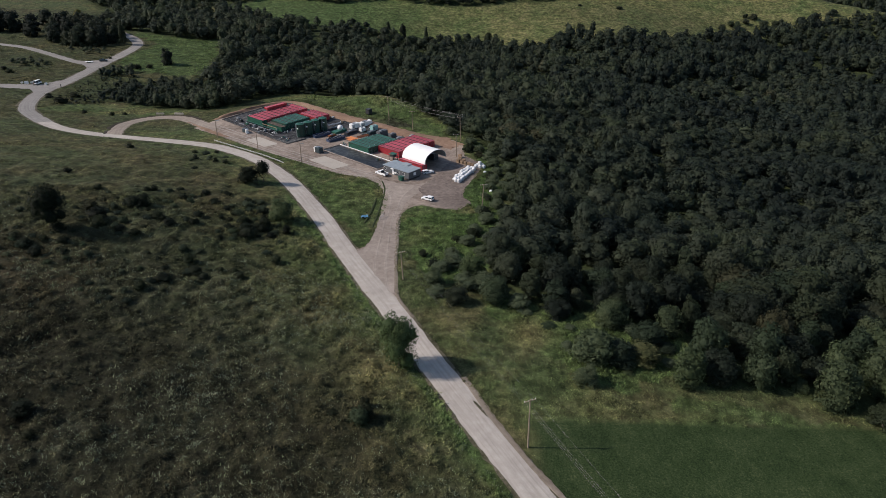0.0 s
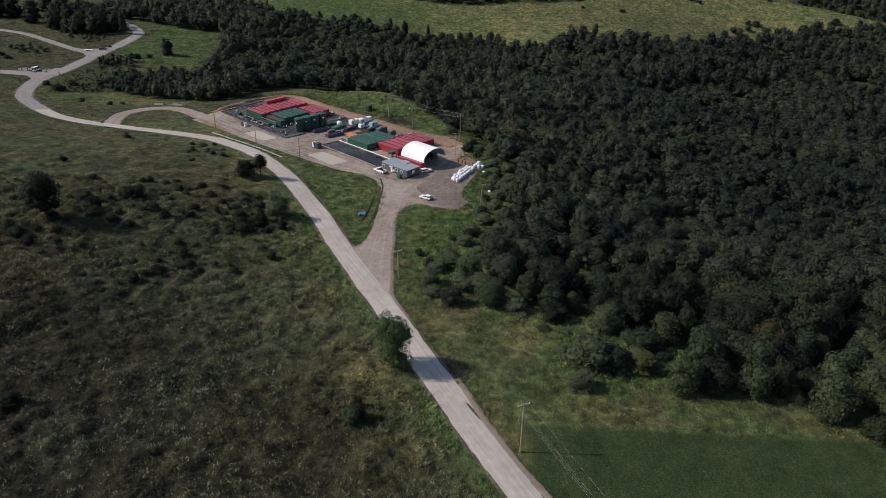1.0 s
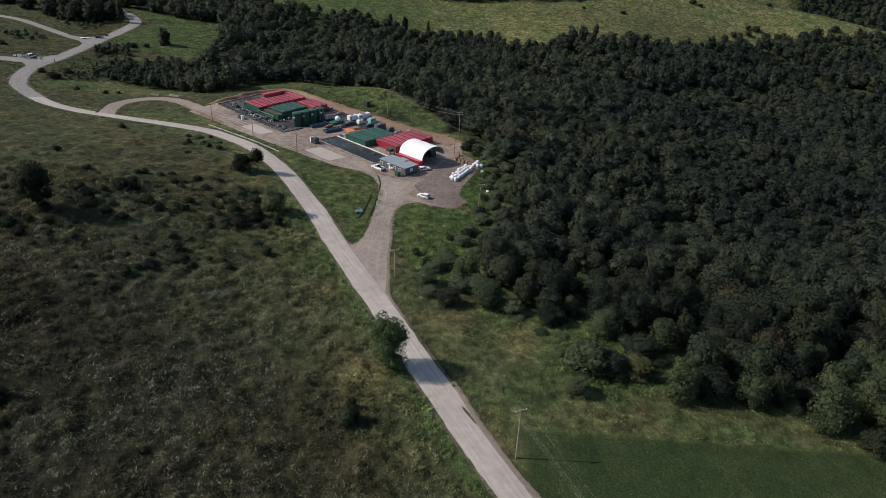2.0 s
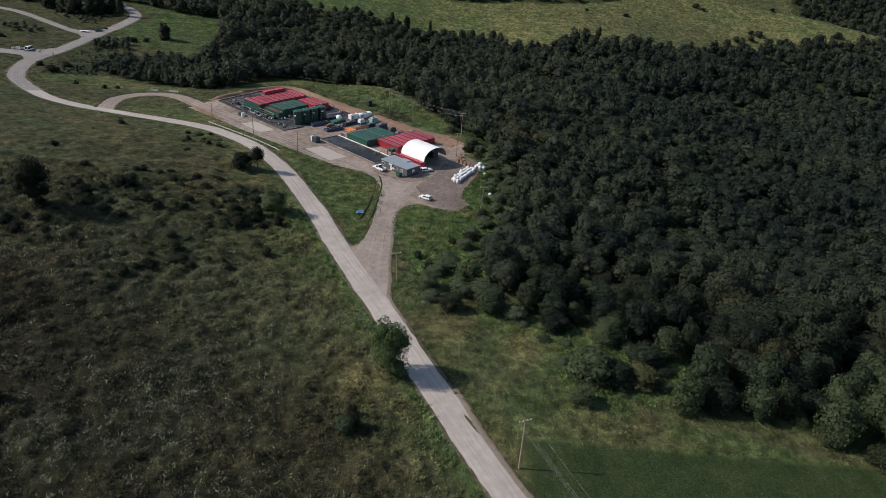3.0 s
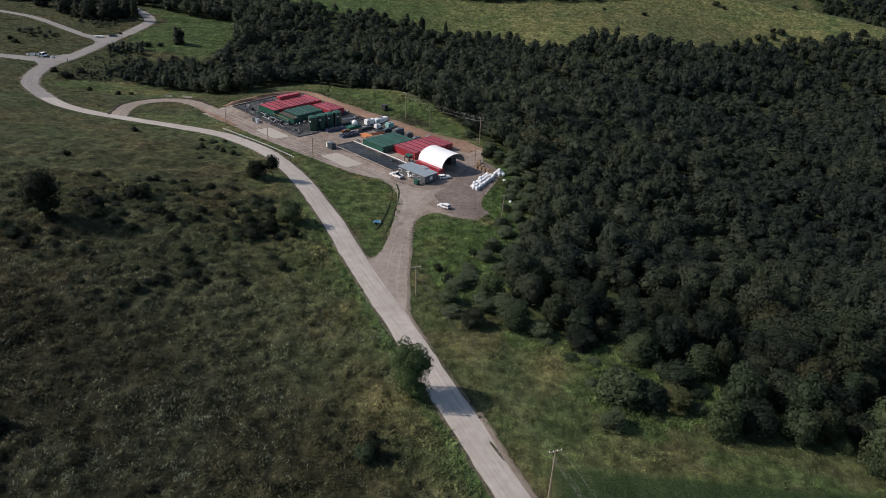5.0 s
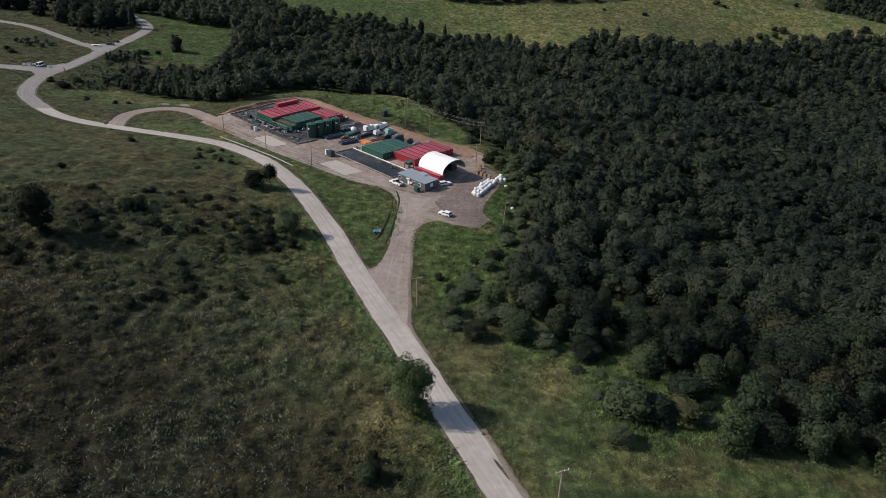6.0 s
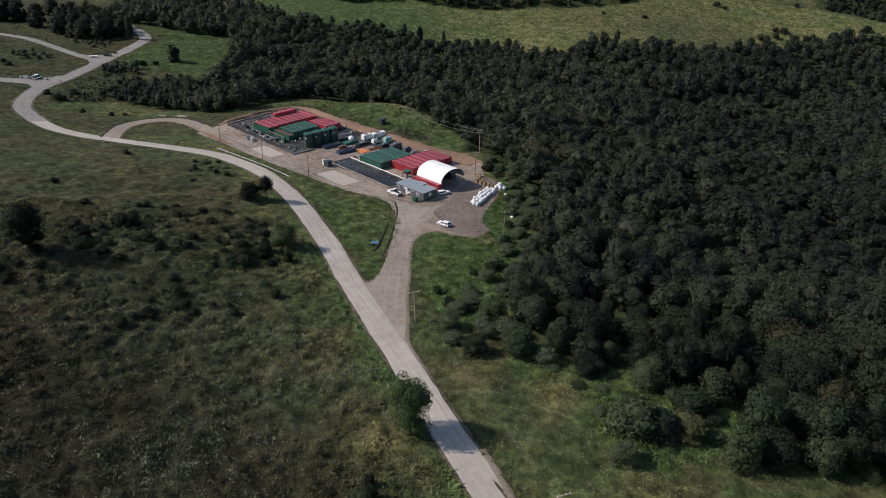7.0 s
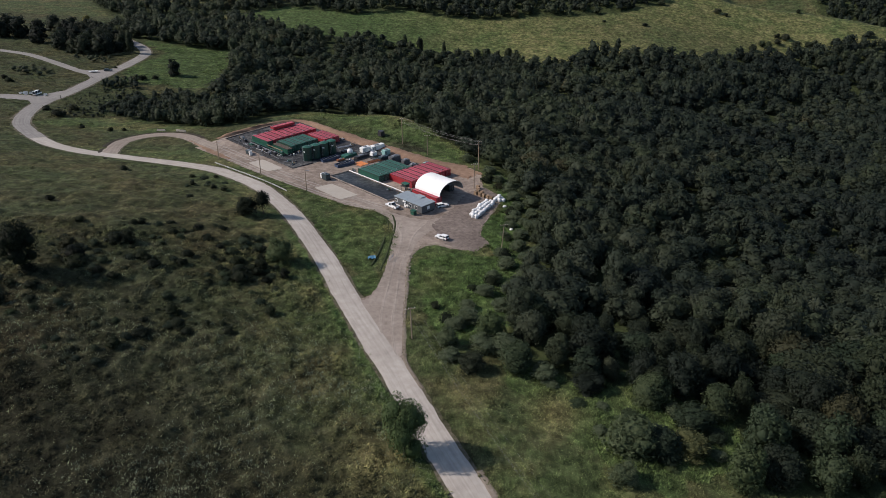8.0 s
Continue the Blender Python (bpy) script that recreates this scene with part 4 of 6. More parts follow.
LOW_BELT = [(140, 434), (171, 459), (203, 465), (232, 479), (256, 490), (306, 497), (300, 440), (265, 428), (242, 424), (200, 408), (165, 404), (140, 414)]
TALL_BELT = [(110, 414), (140, 434), (171, 459), (203, 465), (232, 479), (256, 490), (306, 497), (330, 540), (250, 540), (190, 510), (130, 470), (100, 440)]


def tallness(x, y):
    """Woodland height varies in drifts."""
    drift = 1.0 + 0.34 * value_noise(x, y, 42.0, 12) + 0.22 * value_noise(x, y, 21.0, 15)
    belt = inside(x, y, LOW_BELT)
    drift = np.where(belt, 0.76 + 0.25 * (drift - 1), drift) * np.where(inside(x, y, TALL_BELT) & ~belt, 1.22, 1.0)
    return np.where((x < -95) & (y < 405), np.interp(x, [-178, -150, -110, -95], [0.36, 0.55, 0.75, 0.95]), 1.0) * drift


rank = ty + 0.25 * np.abs(tx - 40)
order = np.argsort(rank)
near, rest = order[:150], order[150:]
for i in near:
    edge_gap = 1.0 if rng.random() < 0.8 else 0.7
    edge_gap *= float(tallness(tx[i], ty[i]))
    kind = edge_kinds[int(rng.integers(4))] if rng.random() < (0.5 if ty[i] < 140 or tx[i] < 12 else 0.08) else tree_kinds[int(rng.integers(4)) + (4 if rng.random() < 0.2 + 0.65 * min(1, max(0, (tx[i] - 25) / 35)) else 0)]
    grow(kind, tx[i], ty[i], rng.uniform(6.0, 12.0) * edge_gap, rng.uniform(6.4, 12.0) * edge_gap, rng.uniform(0, 6.3))


def woodland(name, xs, ys, leaves, leaf, lumps, cores, low, high, wide, label, seed):
    """Many far trees as one mesh of foliage lumps and leaf sprays."""
    rng = np.random.default_rng(seed)
    kinds = [crown_arrays(rng, lumps, leaves, leaf, 6.6 * (1, 0.8, 1.1, 0.65)[i % 4], 0.7, 8.4, cores, 0.36, 0.2, True) for i in range(10)]
    pts, nrms, tris, tint, n = [], [], [], [], 0
    zs, tall = land(xs, ys), tallness(xs, ys)
    drifts = value_noise(xs, ys, 31.0, 17) + 0.7 * inside(xs, ys, LOW_BELT)
    for x, y, z, up, drift in zip(xs, ys, zs, tall, drifts):
        p, m, f = kinds[int(rng.integers(10))]
        a, h, w = rng.uniform(0, 6.283), up * rng.uniform(low, high) / 8.4, min(1.0, up + 0.15) * rng.uniform(*wide) / 6.6
        turn = np.array([[math.cos(a), math.sin(a), 0], [-math.sin(a), math.cos(a), 0], [0, 0, 1]])
        pts.append((p @ turn * (w, w, h) + (x, y, z)).astype(np.float32))
        nrms.append((m @ turn).astype(np.float32))
        tris.append((f + n).astype(np.int32))
        n += len(p)
        tint.append(np.full(len(f), np.clip(0.50 + 0.34 * drift + rng.normal(0, 0.17) - 0.3 * min(1, max(0, (x - 50) / 90)), 0, 1), np.float32))
    ob = new(name, tri_mesh(name, np.concatenate(pts), np.concatenate(nrms), np.concatenate(tris), LEAF_FAR, np.concatenate(tint)))
    return tagged(ob, label, "woodland", kind="stuff")


second, rest = rest[:230], rest[230:]
mid = rest[ty[rest] < 330]
far = rest[ty[rest] >= 330]
woodland("woodland", tx[second], ty[second], 1000, 0.40, 18, 14, 7.0, 11.5, (7.6, 12.8), "dense dark green broadleaf woodland behind the meadow", 20)
woodland("woodland", tx[mid], ty[mid], 400, 0.56, 15, 10, 7.0, 11.5, (7.6, 12.8), "dense dark green broadleaf woodland filling the valley", 21)
woodland("woodland", tx[far], ty[far], 130, 0.85, 11, 6, 7.0, 11.5, (8.0, 13.5), "distant dark broadleaf woodland below the hill", 22)
ux, uy = scatter(UPPER_WOOD_EDGE, 8.5, np.random.default_rng(8))
vx, vy = scatter(RIDGE_WOOD_EDGE, 9.0, np.random.default_rng(9))
woodland("woodland", np.concatenate([ux, vx]), np.concatenate([uy, vy]), 80, 1.0, 9, 6, 8.0, 13.0, (8.0, 12.0), "far woodland band along the hill's crest", 23)
LOBE = [(-95, 340), (-104, 336), (-114, 336), (-133, 343), (-145, 348), (-158, 353), (-173, 358), (-174, 396), (-159, 397), (-149, 411), (-135, 399), (-120, 380), (-100, 350)]
lx, ly = scatter(LOBE, 4.3, np.random.default_rng(10))
woodland("woodland", lx, ly, 190, 0.6, 11, 7, 5.5, 13.0, (5.5, 9.0), "low dense thicket between the road's bend and the site", 24)

SCRUB = [(-176, 347), (-184, 360), (-190, 378), (-191, 408), (-185, 424), (-176, 420), (-170, 404), (-170, 360), (-160, 345)]
sx, sy = scatter(SCRUB, 4.6, np.random.default_rng(12), 0.8)
woodland("scrub", sx, sy, 90, 0.5, 8, 6, 4.0, 8.5, (3.6, 6.5), "low dark green scrub above the road's bend", 25)
for patch, seed in (([(-270.8, 510.6), (-252.9, 505.1), (-237.9, 523.8), (-214.1, 495.9), (-209.3, 475.1), (-217.3, 458.6), (-240.5, 470.8)], 26), ([(-252.3, 427.5), (-244.2, 436.8), (-230.1, 431.7), (-227.2, 419.4), (-244.2, 418.5)], 27), (BEND_SLOPE, 28)):
    sx, sy = scatter(patch, 4.4, np.random.default_rng(seed), 0.7)
    clear = np.min([line_distance(sx, sy, line[::2]) for line in (main_line, side_line, upper_line)], axis=0) > 8.5
    sx, sy = sx[clear], sy[clear]
    woodland("scrub", sx, sy, 50, 0.5, 7, 4, 1.4, 3.6, (2.8, 6.5), "low dark brush on the rough slope by the far road", seed)

# trees standing apart
MAPLE_CROWN = tri_mesh("crown", *crown_arrays(np.random.default_rng(31), 24, 6400, 0.30, 9.2, 1.8, 13.4, 10, 0.42, 0.35), MAPLE)
plant("roadside_tree", pose(-6.7, 121.9, zl(-6.7, 121.9) - 0.1, 0, 0, 40), MAPLE_CROWN, trunk_mesh(np.random.default_rng(32), 12.0, 0.24, 7.0, 7),
      "tall leafy green maple at the gravel road's edge", "tree", "")
plant("tree", pose(-99.6, 169.2, zl(-99.6, 169.2) - 0.1, 0, 0, 70), tri_mesh("crown", *crown_arrays(np.random.default_rng(35), 30, 3000, 0.40, 9.8, 3.4, 12.8, 16), SHRUB),
      trunk_mesh(np.random.default_rng(36), 11.0, 0.26, 6.0, 7), "large lone dark tree on the grassy slope", "tree", "field trees")
plant("tree", pose(-57.3, 225.5, zl(-57.3, 225.5) - 0.1, 0, 0, 20), tri_mesh("crown", *crown_arrays(np.random.default_rng(37), 14, 1100, 0.36, 5.8, 3.2, 7.9, 3), SHRUB),
      trunk_mesh(np.random.default_rng(38), 7.0, 0.16, 6.0, 6), "thin-crowned tree leaning over the road's bend", "tree", "field trees")
grow(edge_kinds[1], -13.7, 104.4, 3.6, 4.6, 0.4, "dull green bush in the rough grass by the road")
grow(dark_kinds[1], -12.3, 105.6, 3.4, 3.6, 1.4, "dark green bush in the rough grass by the road")
grow(dark_kinds[2], -12.9, 108.9, 2.6, 2.8, 2.4, "dark green bush in the rough grass by the road")
grow(edge_kinds[2], -45.2, 194.6, 7.6, 8.6, 0.7, "spreading green tree on the slope beside the road")
LONE_TREES = [(-61.8, 223.6, 6.2, 9.2), (-49.0, 188.5, 3.0, 4.6), (-42.0, 185.5, 3.2, 3.6), (-73.7, 101.5, 3.0, 5.5), (-164.5, 443.0, 11.0, 9.0),
              (-308.0, 513.0, 14.0, 15.0), (-297.0, 517.0, 15.0, 16.0), (-286.0, 521.0, 13.0, 13.0), (-279.0, 505.0, 11.0, 12.0), (-320.0, 510.0, 12.0, 13.0), (-310.0, 530.0, 14.0, 15.0)]
GROVE = [(-260, 494), (-250, 486), (-240, 482), (-231, 480), (-219, 486), (-212, 493), (-212, 505), (-222, 531), (-245, 549), (-290, 549), (-280, 530), (-264, 511)]
grove_x, grove_y = scatter(GROVE, 8.2, np.random.default_rng(61), 0.9)
grove_h = np.random.default_rng(62).uniform(8, 13, len(grove_x))
LONE_TREES += [(x, y, h, h * 1.05) for x, y, h in zip(grove_x, grove_y, grove_h)]
plant("tree", pose(-269.3, 557.4, zl(-269.3, 557.4) - 0.1, 0, 0, 10) @ Matrix.Diagonal((1.3, 1.3, 1.25, 1)), tri_mesh("crown", *crown_arrays(np.random.default_rng(41), 18, 700, 0.5, 6.2, 0.5, 8.4, 12, single=True), YELLOW_LEAF),
      trunk_mesh(np.random.default_rng(42), 7.0, 0.16, 5.0), "pale yellowing broadleaf tree before the dark wood", "tree", "")
grow(tree_kinds[3], -210.0, 491.5, 15.0, 8.0, 1.0, "tall pale green tree at the grove's corner")
for i, (x, y, h, w) in enumerate(LONE_TREES):
    grow(dark_kinds[i % 3] if y < 400 else grove_kinds[i % 4], x, y, h, w, i * 2.1)
HILL_BUSHES = [(151.9, 630, 6, 9), (274, 598, 5, 8), (268, 600, 4, 6), (229, 634, 4, 7), (235, 630, 3, 5), (183, 641, 4, 7), (292, 586, 6, 9), (120, 560, 6, 7), (250, 585, 5, 7),
               (46, 545, 11, 7), (38, 546, 9, 6), (30, 548, 9, 6), (-20, 556, 12, 6), (-32, 560, 11, 5), (-2, 556, 10, 5), (160, 600, 2.5, 5), (128, 606, 2, 4), (300, 640, 3, 5), (264.6, 590, 5, 7), (277, 584, 6, 8), (288, 586, 5, 8), (254, 582, 6, 7), (321, 592, 5, 8), (310, 588, 6, 7), (340, 596, 6, 9), (240, 577, 5, 7)]
for i, (x, y, h, w) in enumerate(HILL_BUSHES):
    grow(tree_kinds[(i * 3 + 1) % 8], x, y, h, w, i * 1.7, "dark bushy tree on the pale hill pasture")

# shrubs on the west slope and in the clearings
SHRUBS = [(-73.5, 180.2, 2.4), (-53.5, 183.9, 2.6), (-86.9, 189.5, 3.0), (-78.2, 184, 2.4), (-92.8, 179, 3.2), (-97.4, 156, 2.6), (-41.4, 167.2, 1.9), (-62.7, 161.8, 2.6),
          (-69.6, 147.3, 2.3), (-97.6, 168.3, 3.0), (-117.5, 215.3, 1.6), (-118.1, 264, 1.8), (-75.6, 245.5, 1.8), (-91.5, 259.6, 1.5), (-66.8, 200.7, 2.0), (-82.9, 233.3, 1.6),
          (-51.9, 180.9, 3.0), (-55.5, 190, 2.4), (-65.9, 152.2, 2.4), (-60.3, 157.5, 2.2), (-57.0, 155.0, 1.8), (-84.5, 191.0, 3.4), (-90.5, 175.5, 3.0), (-102, 160, 2.6),
          (-106, 163, 2.4), (-94, 163, 2.2), (-80, 172, 2.0), (-70, 172, 1.8), (-76, 201, 2.0), (-71, 206, 2.0), (-65, 209, 1.8), (-88, 203, 1.8), (-101, 200, 1.8),
          (-58, 206, 1.8), (-49, 186, 2.4), (-46, 182, 2.0), (-84, 262, 1.4), (-131, 277, 1.4), (-88, 250, 1.6), (-80, 248, 1.6), (-96, 184, 2.6), (-68, 184, 2.0),
          (-152, 327, 2.2), (-147, 329, 1.8), (-166, 329, 1.8), (-184.6, 345.6, 3.6), (-194, 353, 2.4), (-184, 358, 4.0), (-203, 450, 1.5), (-178, 428, 3.0), (-172, 432, 2.4),
          (-240, 402, 3.2), (-250, 400, 3.4), (-246, 408, 2.4), (-258, 405, 2.6), (13, 190, 2.6), (8, 186, 2.0), (18, 208, 2.6), (-2, 176, 2.0), (1, 170, 2.4),
          (-19, 106, 1.6), (-70, 96, 1.6), (-8, 132, 1.2), (20, 219, 2.4), (22, 240, 2.8), (20, 262, 2.6), (16, 268, 3.0)]
rng = np.random.default_rng(14)
for i, (x, y, r) in enumerate(SHRUBS):
    grow(bush_kinds[i % 4], x, y, r * rng.uniform(0.6, 0.9), r * rng.uniform(1.7, 2.4), rng.uniform(0, 6.3))
for x, y in zip(*scatter([(-112, 150), (-95, 145), (-70, 140), (-44, 160), (-40, 182), (-52, 205), (-72, 212), (-100, 205), (-116, 180)], 8.0, rng, 0.75)):
    r = rng.uniform(0.9, 1.9)
    grow((bush_kinds if rng.random() < 0.45 else brush_kinds)[int(rng.integers(4))], x, y, r * rng.uniform(0.6, 0.9), r * rng.uniform(1.4, 2.2), rng.uniform(0, 6.3))

# brush growing together in drifts on the west slope
for drift, spacing in (([(-63.8, 198.0), (-57.7, 209.5), (-50.8, 206.0), (-45.4, 185.1), (-48.0, 176.4), (-56.1, 176.1)], 3.4), ([(-103.6, 189.7), (-94.6, 200.6), (-76.8, 210.4), (-64.8, 210.2), (-62.6, 196.5), (-68.3, 184.3), (-77.1, 175.6), (-86.6, 181.6), (-96.7, 178.1)], 6.0),
                       ([(-105.6, 163.3), (-94.2, 166.9), (-86.6, 181.6), (-78.9, 172.9), (-86.9, 162.5), (-86.3, 152.8), (-98.6, 150.2)], 4.6), ([(-77.6, 159.4), (-65.3, 162.0), (-61.8, 168.3), (-55.2, 160.4), (-57.4, 150.0), (-69.2, 144.5), (-74.8, 152.3)], 5.6), ([(-94.2, 249.8), (-89.1, 265.4), (-74.1, 250.2), (-86.0, 237.5)], 6.0)):
    for x, y in zip(*scatter(drift, spacing, brush_rng, 0.75)):
        r = brush_rng.uniform(1.0, 2.3)
        grow((brush_kinds if brush_rng.random() < 0.8 else bush_kinds)[int(brush_rng.integers(4))], x, y, r * brush_rng.uniform(0.45, 0.75), r * brush_rng.uniform(1.5, 2.3), brush_rng.uniform(0, 6.3))


def hummock(x, y):
    """Height of the sward's lumps, up to about a third of a metre."""
    return 0.30 * value_noise(x, y, 2.5, 77) + 0.14 * value_noise(x, y, 1.1, 78)


def clumps(name, spacing, area, low, high, steep, where, label, seed, material=None, lumpy=0.0):
    """Grass standing in dense ragged clumps; where: how thickly they stand at x, y (0 to 1)."""
    rng = np.random.default_rng(seed)
    x0, x1, y0, y1 = area
    count = int((x1 - x0) * (y1 - y0) / spacing ** 2)
    x, y = rng.uniform(x0, x1, count), rng.uniform(y0, y1, count)
    ok = (rng.random(count) < where(x, y)) & (x < 30 + 0.75 * y) & (x > -20 - 0.75 * y)
    x, y = x[ok], y[ok]
    ok = (line_distance(x, y, main_line[::2]) > 4.3) & (line_distance(x, y, loop_line[::2]) > 3.9) & ~inside(x, y, YARD_EDGE) & ~inside(x, y, WOOD_EDGE)
    ok &= (mown_field(x, y) < 0.3) & (line_distance(x, y, side_line[::2]) > 4.5) & (line_distance(x, y, upper_line[::2]) > 4.5)
    x, y = x[ok], y[ok]
    n, k = len(x), 8 if material is None else 6
    size = rng.uniform(low, high, n) * (1 + 0.3 * value_noise(x, y, 7.0, seed))
    tall = size * rng.uniform(0.7, 1.3, n) * steep
    a = rng.uniform(0, 6.283, (n, k))
    out = np.stack([np.cos(a), np.sin(a), 0 * a], 2)
    across = np.stack([-np.sin(a), np.cos(a), 0 * a], 2) * (size[:, None] * rng.uniform(0.08, 0.18, (n, k)))[:, :, None]
    b, off = rng.uniform(0, 6.283, (n, k)), size[:, None] * 0.95 * np.sqrt(rng.random((n, k)))
    bx, by = x[:, None] + off * np.cos(b), y[:, None] + off * np.sin(b)
    foot = np.stack([bx, by, land(bx, by) + (relief(x, y) - 0.04)[:, None] + np.maximum(0, hummock(bx, by)) * lumpy], 2)
    tip = foot + out * (size[:, None] * rng.uniform(0.25, 0.75, (n, k)))[:, :, None] + (0, 0, 1) * (tall[:, None] * rng.uniform(0.5, 1.2, (n, k)))[:, :, None]
    pts = np.stack([foot + across, foot - across, tip], 2).reshape(-1, 3)
    true = np.cross(-2 * across, tip - foot)
    true /= np.linalg.norm(true, axis=2)[:, :, None]
    slope_x, slope_y = (hummock(bx + 0.2, by) - hummock(bx - 0.2, by)) * 2.5, (hummock(bx, by + 0.2) - hummock(bx, by - 0.2)) * 2.5
    lump = np.stack([-slope_x * lumpy, -slope_y * lumpy, 0.5 + 0 * bx], 2)
    nrms = np.repeat((0.6 * true + lump).reshape(-1, 3), 3, axis=0)
    nrms /= np.linalg.norm(nrms, axis=1)[:, None]
    tris = np.arange(3 * n * k).reshape(-1, 3)
    tint = np.repeat(np.clip(0.5 + 0.2 * value_noise(x, y, 9.0, 7) + rng.normal(0, 0.18, n), 0, 1), k)
    me = tri_mesh(name, pts, nrms, tris, material or TUSSOCK, tint)
    if not material:
        set_sward(me, pts[:, 0], pts[:, 1])
    return tagged(new(name, me), label, "grass", kind="stuff")


def hillside(x, y):
    return (0.82 + 0.18 * value_noise(x, y, 11.0, 31)) * (west(x, y) | ((y > 262) & (x < -60)))


def east_meadow(x, y):
    return 0.9 * ~west(x, y)


def in_drifts(x, y):
    return np.clip(0.8 * np.sin(x * 0.071 + 2.0 * np.sin(y * 0.043) + 1.0) * np.sin(y * 0.083 + 1.7 * np.sin(x * 0.051)) + 0.38, 0.1, 1) * (0.75 + 0.6 * np.clip((x + 62) / 35, 0, 1)) * west(x, y) * np.clip((208 - y) / 60, 0, 1)


clumps("grass", 0.66, (-150, 30, 72, 200), 0.45, 1.1, 0.34, hillside, "tussocky olive and brown grass on the hillside", 41, None, 1.9)
clumps("grass", 1.5, (-215, -20, 200, 330), 0.6, 1.3, 0.22, hillside, "tussocky olive grass on the upper hillside", 44)
clumps("grass", 1.9, (-290, -130, 330, 520), 0.8, 1.9, 0.26, lambda x, y: 0.8 + 0 * x, "rough grass between the far roads", 45)
clumps("meadow_grass", 0.62, (-80, 100, 86, 262), 0.4, 0.9, 0.32, east_meadow, "long yellow-green meadow grass below the wood", 43, None, 0.7)
clumps("grass", 1.3, (-80, 30, 256, 365), 0.6, 1.5, 0.4, lambda x, y: inside(x, y, [(-80, 352), (-48, 329), (-21, 308), (0, 293), (14, 286), (20, 258), (30, 258), (24, 285), (3, 310), (-34, 347), (-60, 365)]) * 1.0, "rank green weeds behind the earth bank", 46)
clumps("weeds", 0.72, (-130, 30, 72, 215), 0.3, 0.72, 0.5, in_drifts, "pale seeding weeds scattered through rough grass", 42, WEED, 1.2)

clumps("weeds", 0.8, (8, 70, 112, 156), 0.6, 1.3, 0.62, lambda x, y: (0.55 + 0.45 * value_noise(x, y, 6.0, 48)) * inside(x, y, [(10, 151), (17.8, 148), (21, 143.3), (25, 138), (29.4, 133), (28.5, 124), (34, 119), (44, 118), (52, 121), (60, 123), (64, 138), (58, 148), (46, 151), (27, 153)]), "rank dark green undergrowth along the wood's edge", 49)
clumps("weeds", 0.95, (-12, 30, 150, 272), 0.5, 1.15, 0.5, lambda x, y: 0.9 * inside(x, y, [(-8, 152), (4, 152), (24, 200), (29, 262), (20, 270), (13, 213), (-8, 206)]), "rank leafy green weeds beside driveway and yard", 47)

# ---- site: liners, slabs, containers ----
def site_pose(u, v, up=0.0, turn=0.0):
    x, y = site(u, v)
    return pose(x, y, zl(x, y) + 0.06 + up, 0, 0, -45 + turn)


def site_patch(name, u0, u1, v0, v1, lift, material, label, category, ragged=0.0, cell=1.2):
    return make_patch(name, [site(u0, v0), site(u1, v0), site(u1, v1), site(u0, v1)], cell, lift, material, label, category, ragged)


site_patch("liner_pad", -72, -20, -7.5, 29.5, 0.10, LINER, "black plastic liner under the far tanks and containers", "liner", 0.12)
site_patch("liner_pond", -3.0, 31, -2.3, 6.6, 0.10, WET_LINER, "wet black liner basin beside the near containers", "liner", 0.12)
site_patch("liner_strip", -34, 24, 22.5, 31.5, 0.10, LINER, "black liner strip behind the equipment", "liner", 0.15)
site_patch("concrete_slab", -37, -22.3, -17, -10.2, 0.16, CONCRETE, "pale concrete loading slab in the gravel", "slab", 0.0)
site_patch("concrete_slab", 4.6, 20, -14.5, -6.8, 0.16, CONCRETE, "pale concrete loading slab in the gravel", "slab", 0.0)
site_patch("earth_patch", 18, 34, 34, 43, 0.09, EARTH, "bare orange-brown earth at the end of the bank", "earth", 0.9)


def kerb_wall(name, u0, v0, u1, v1, high, thick, material, label, category="kerb"):
    """A low wall or pipe-like kerb between two points of the site, following the ground."""
    n = max(2, int(math.hypot(u1 - u0, v1 - v0) / 3))
    root = thing(name, site_pose((u0 + u1) / 2, (v0 + v1) / 2), label, category)
    inv = root.matrix_world.inverted()
    for i in range(n):
        a, b = i / n, (i + 1) / n
        pa, pb = site(u0 + (u1 - u0) * a, v0 + (v1 - v0) * a), site(u0 + (u1 - u0) * b, v0 + (v1 - v0) * b)
        bm = bmesh.new()
        rod(bm, inv @ Vector((*pa, zl(*pa) + 0.06 + high / 2)), inv @ Vector((*pb, zl(*pb) + 0.06 + high / 2)), thick, thick, 6)
        part("section", bm, material, root)
    return root


for q in [(-72, -7.5, -20, -7.5), (-72, -7.5, -72, 29.5), (-20, -7.5, -20, 2)]:
    kerb_wall("liner_kerb", *q, 0.3, 0.24, LINER, "black liner-covered earth kerb round the tank pad")
for q in [(-3, -2.3, 31, -2.3), (-3, -2.3, -3, 6.6), (31, -2.3, 31, 4.0)]:
    kerb_wall("liner_kerb", *q, 0.3, 0.22, STONE, "dusty sandbag kerb round the basin")
kerb_wall("white_pipe", -2.5, 6.7, 41, 6.9, 0.9, 0.17, WHITE, "long white pipe running past the containers", "pipe")
kerb_wall("white_pipe", -37, 31.8, -22, 32.6, 0.5, 0.22, WHITE, "white pipe along the foot of the bank", "pipe")


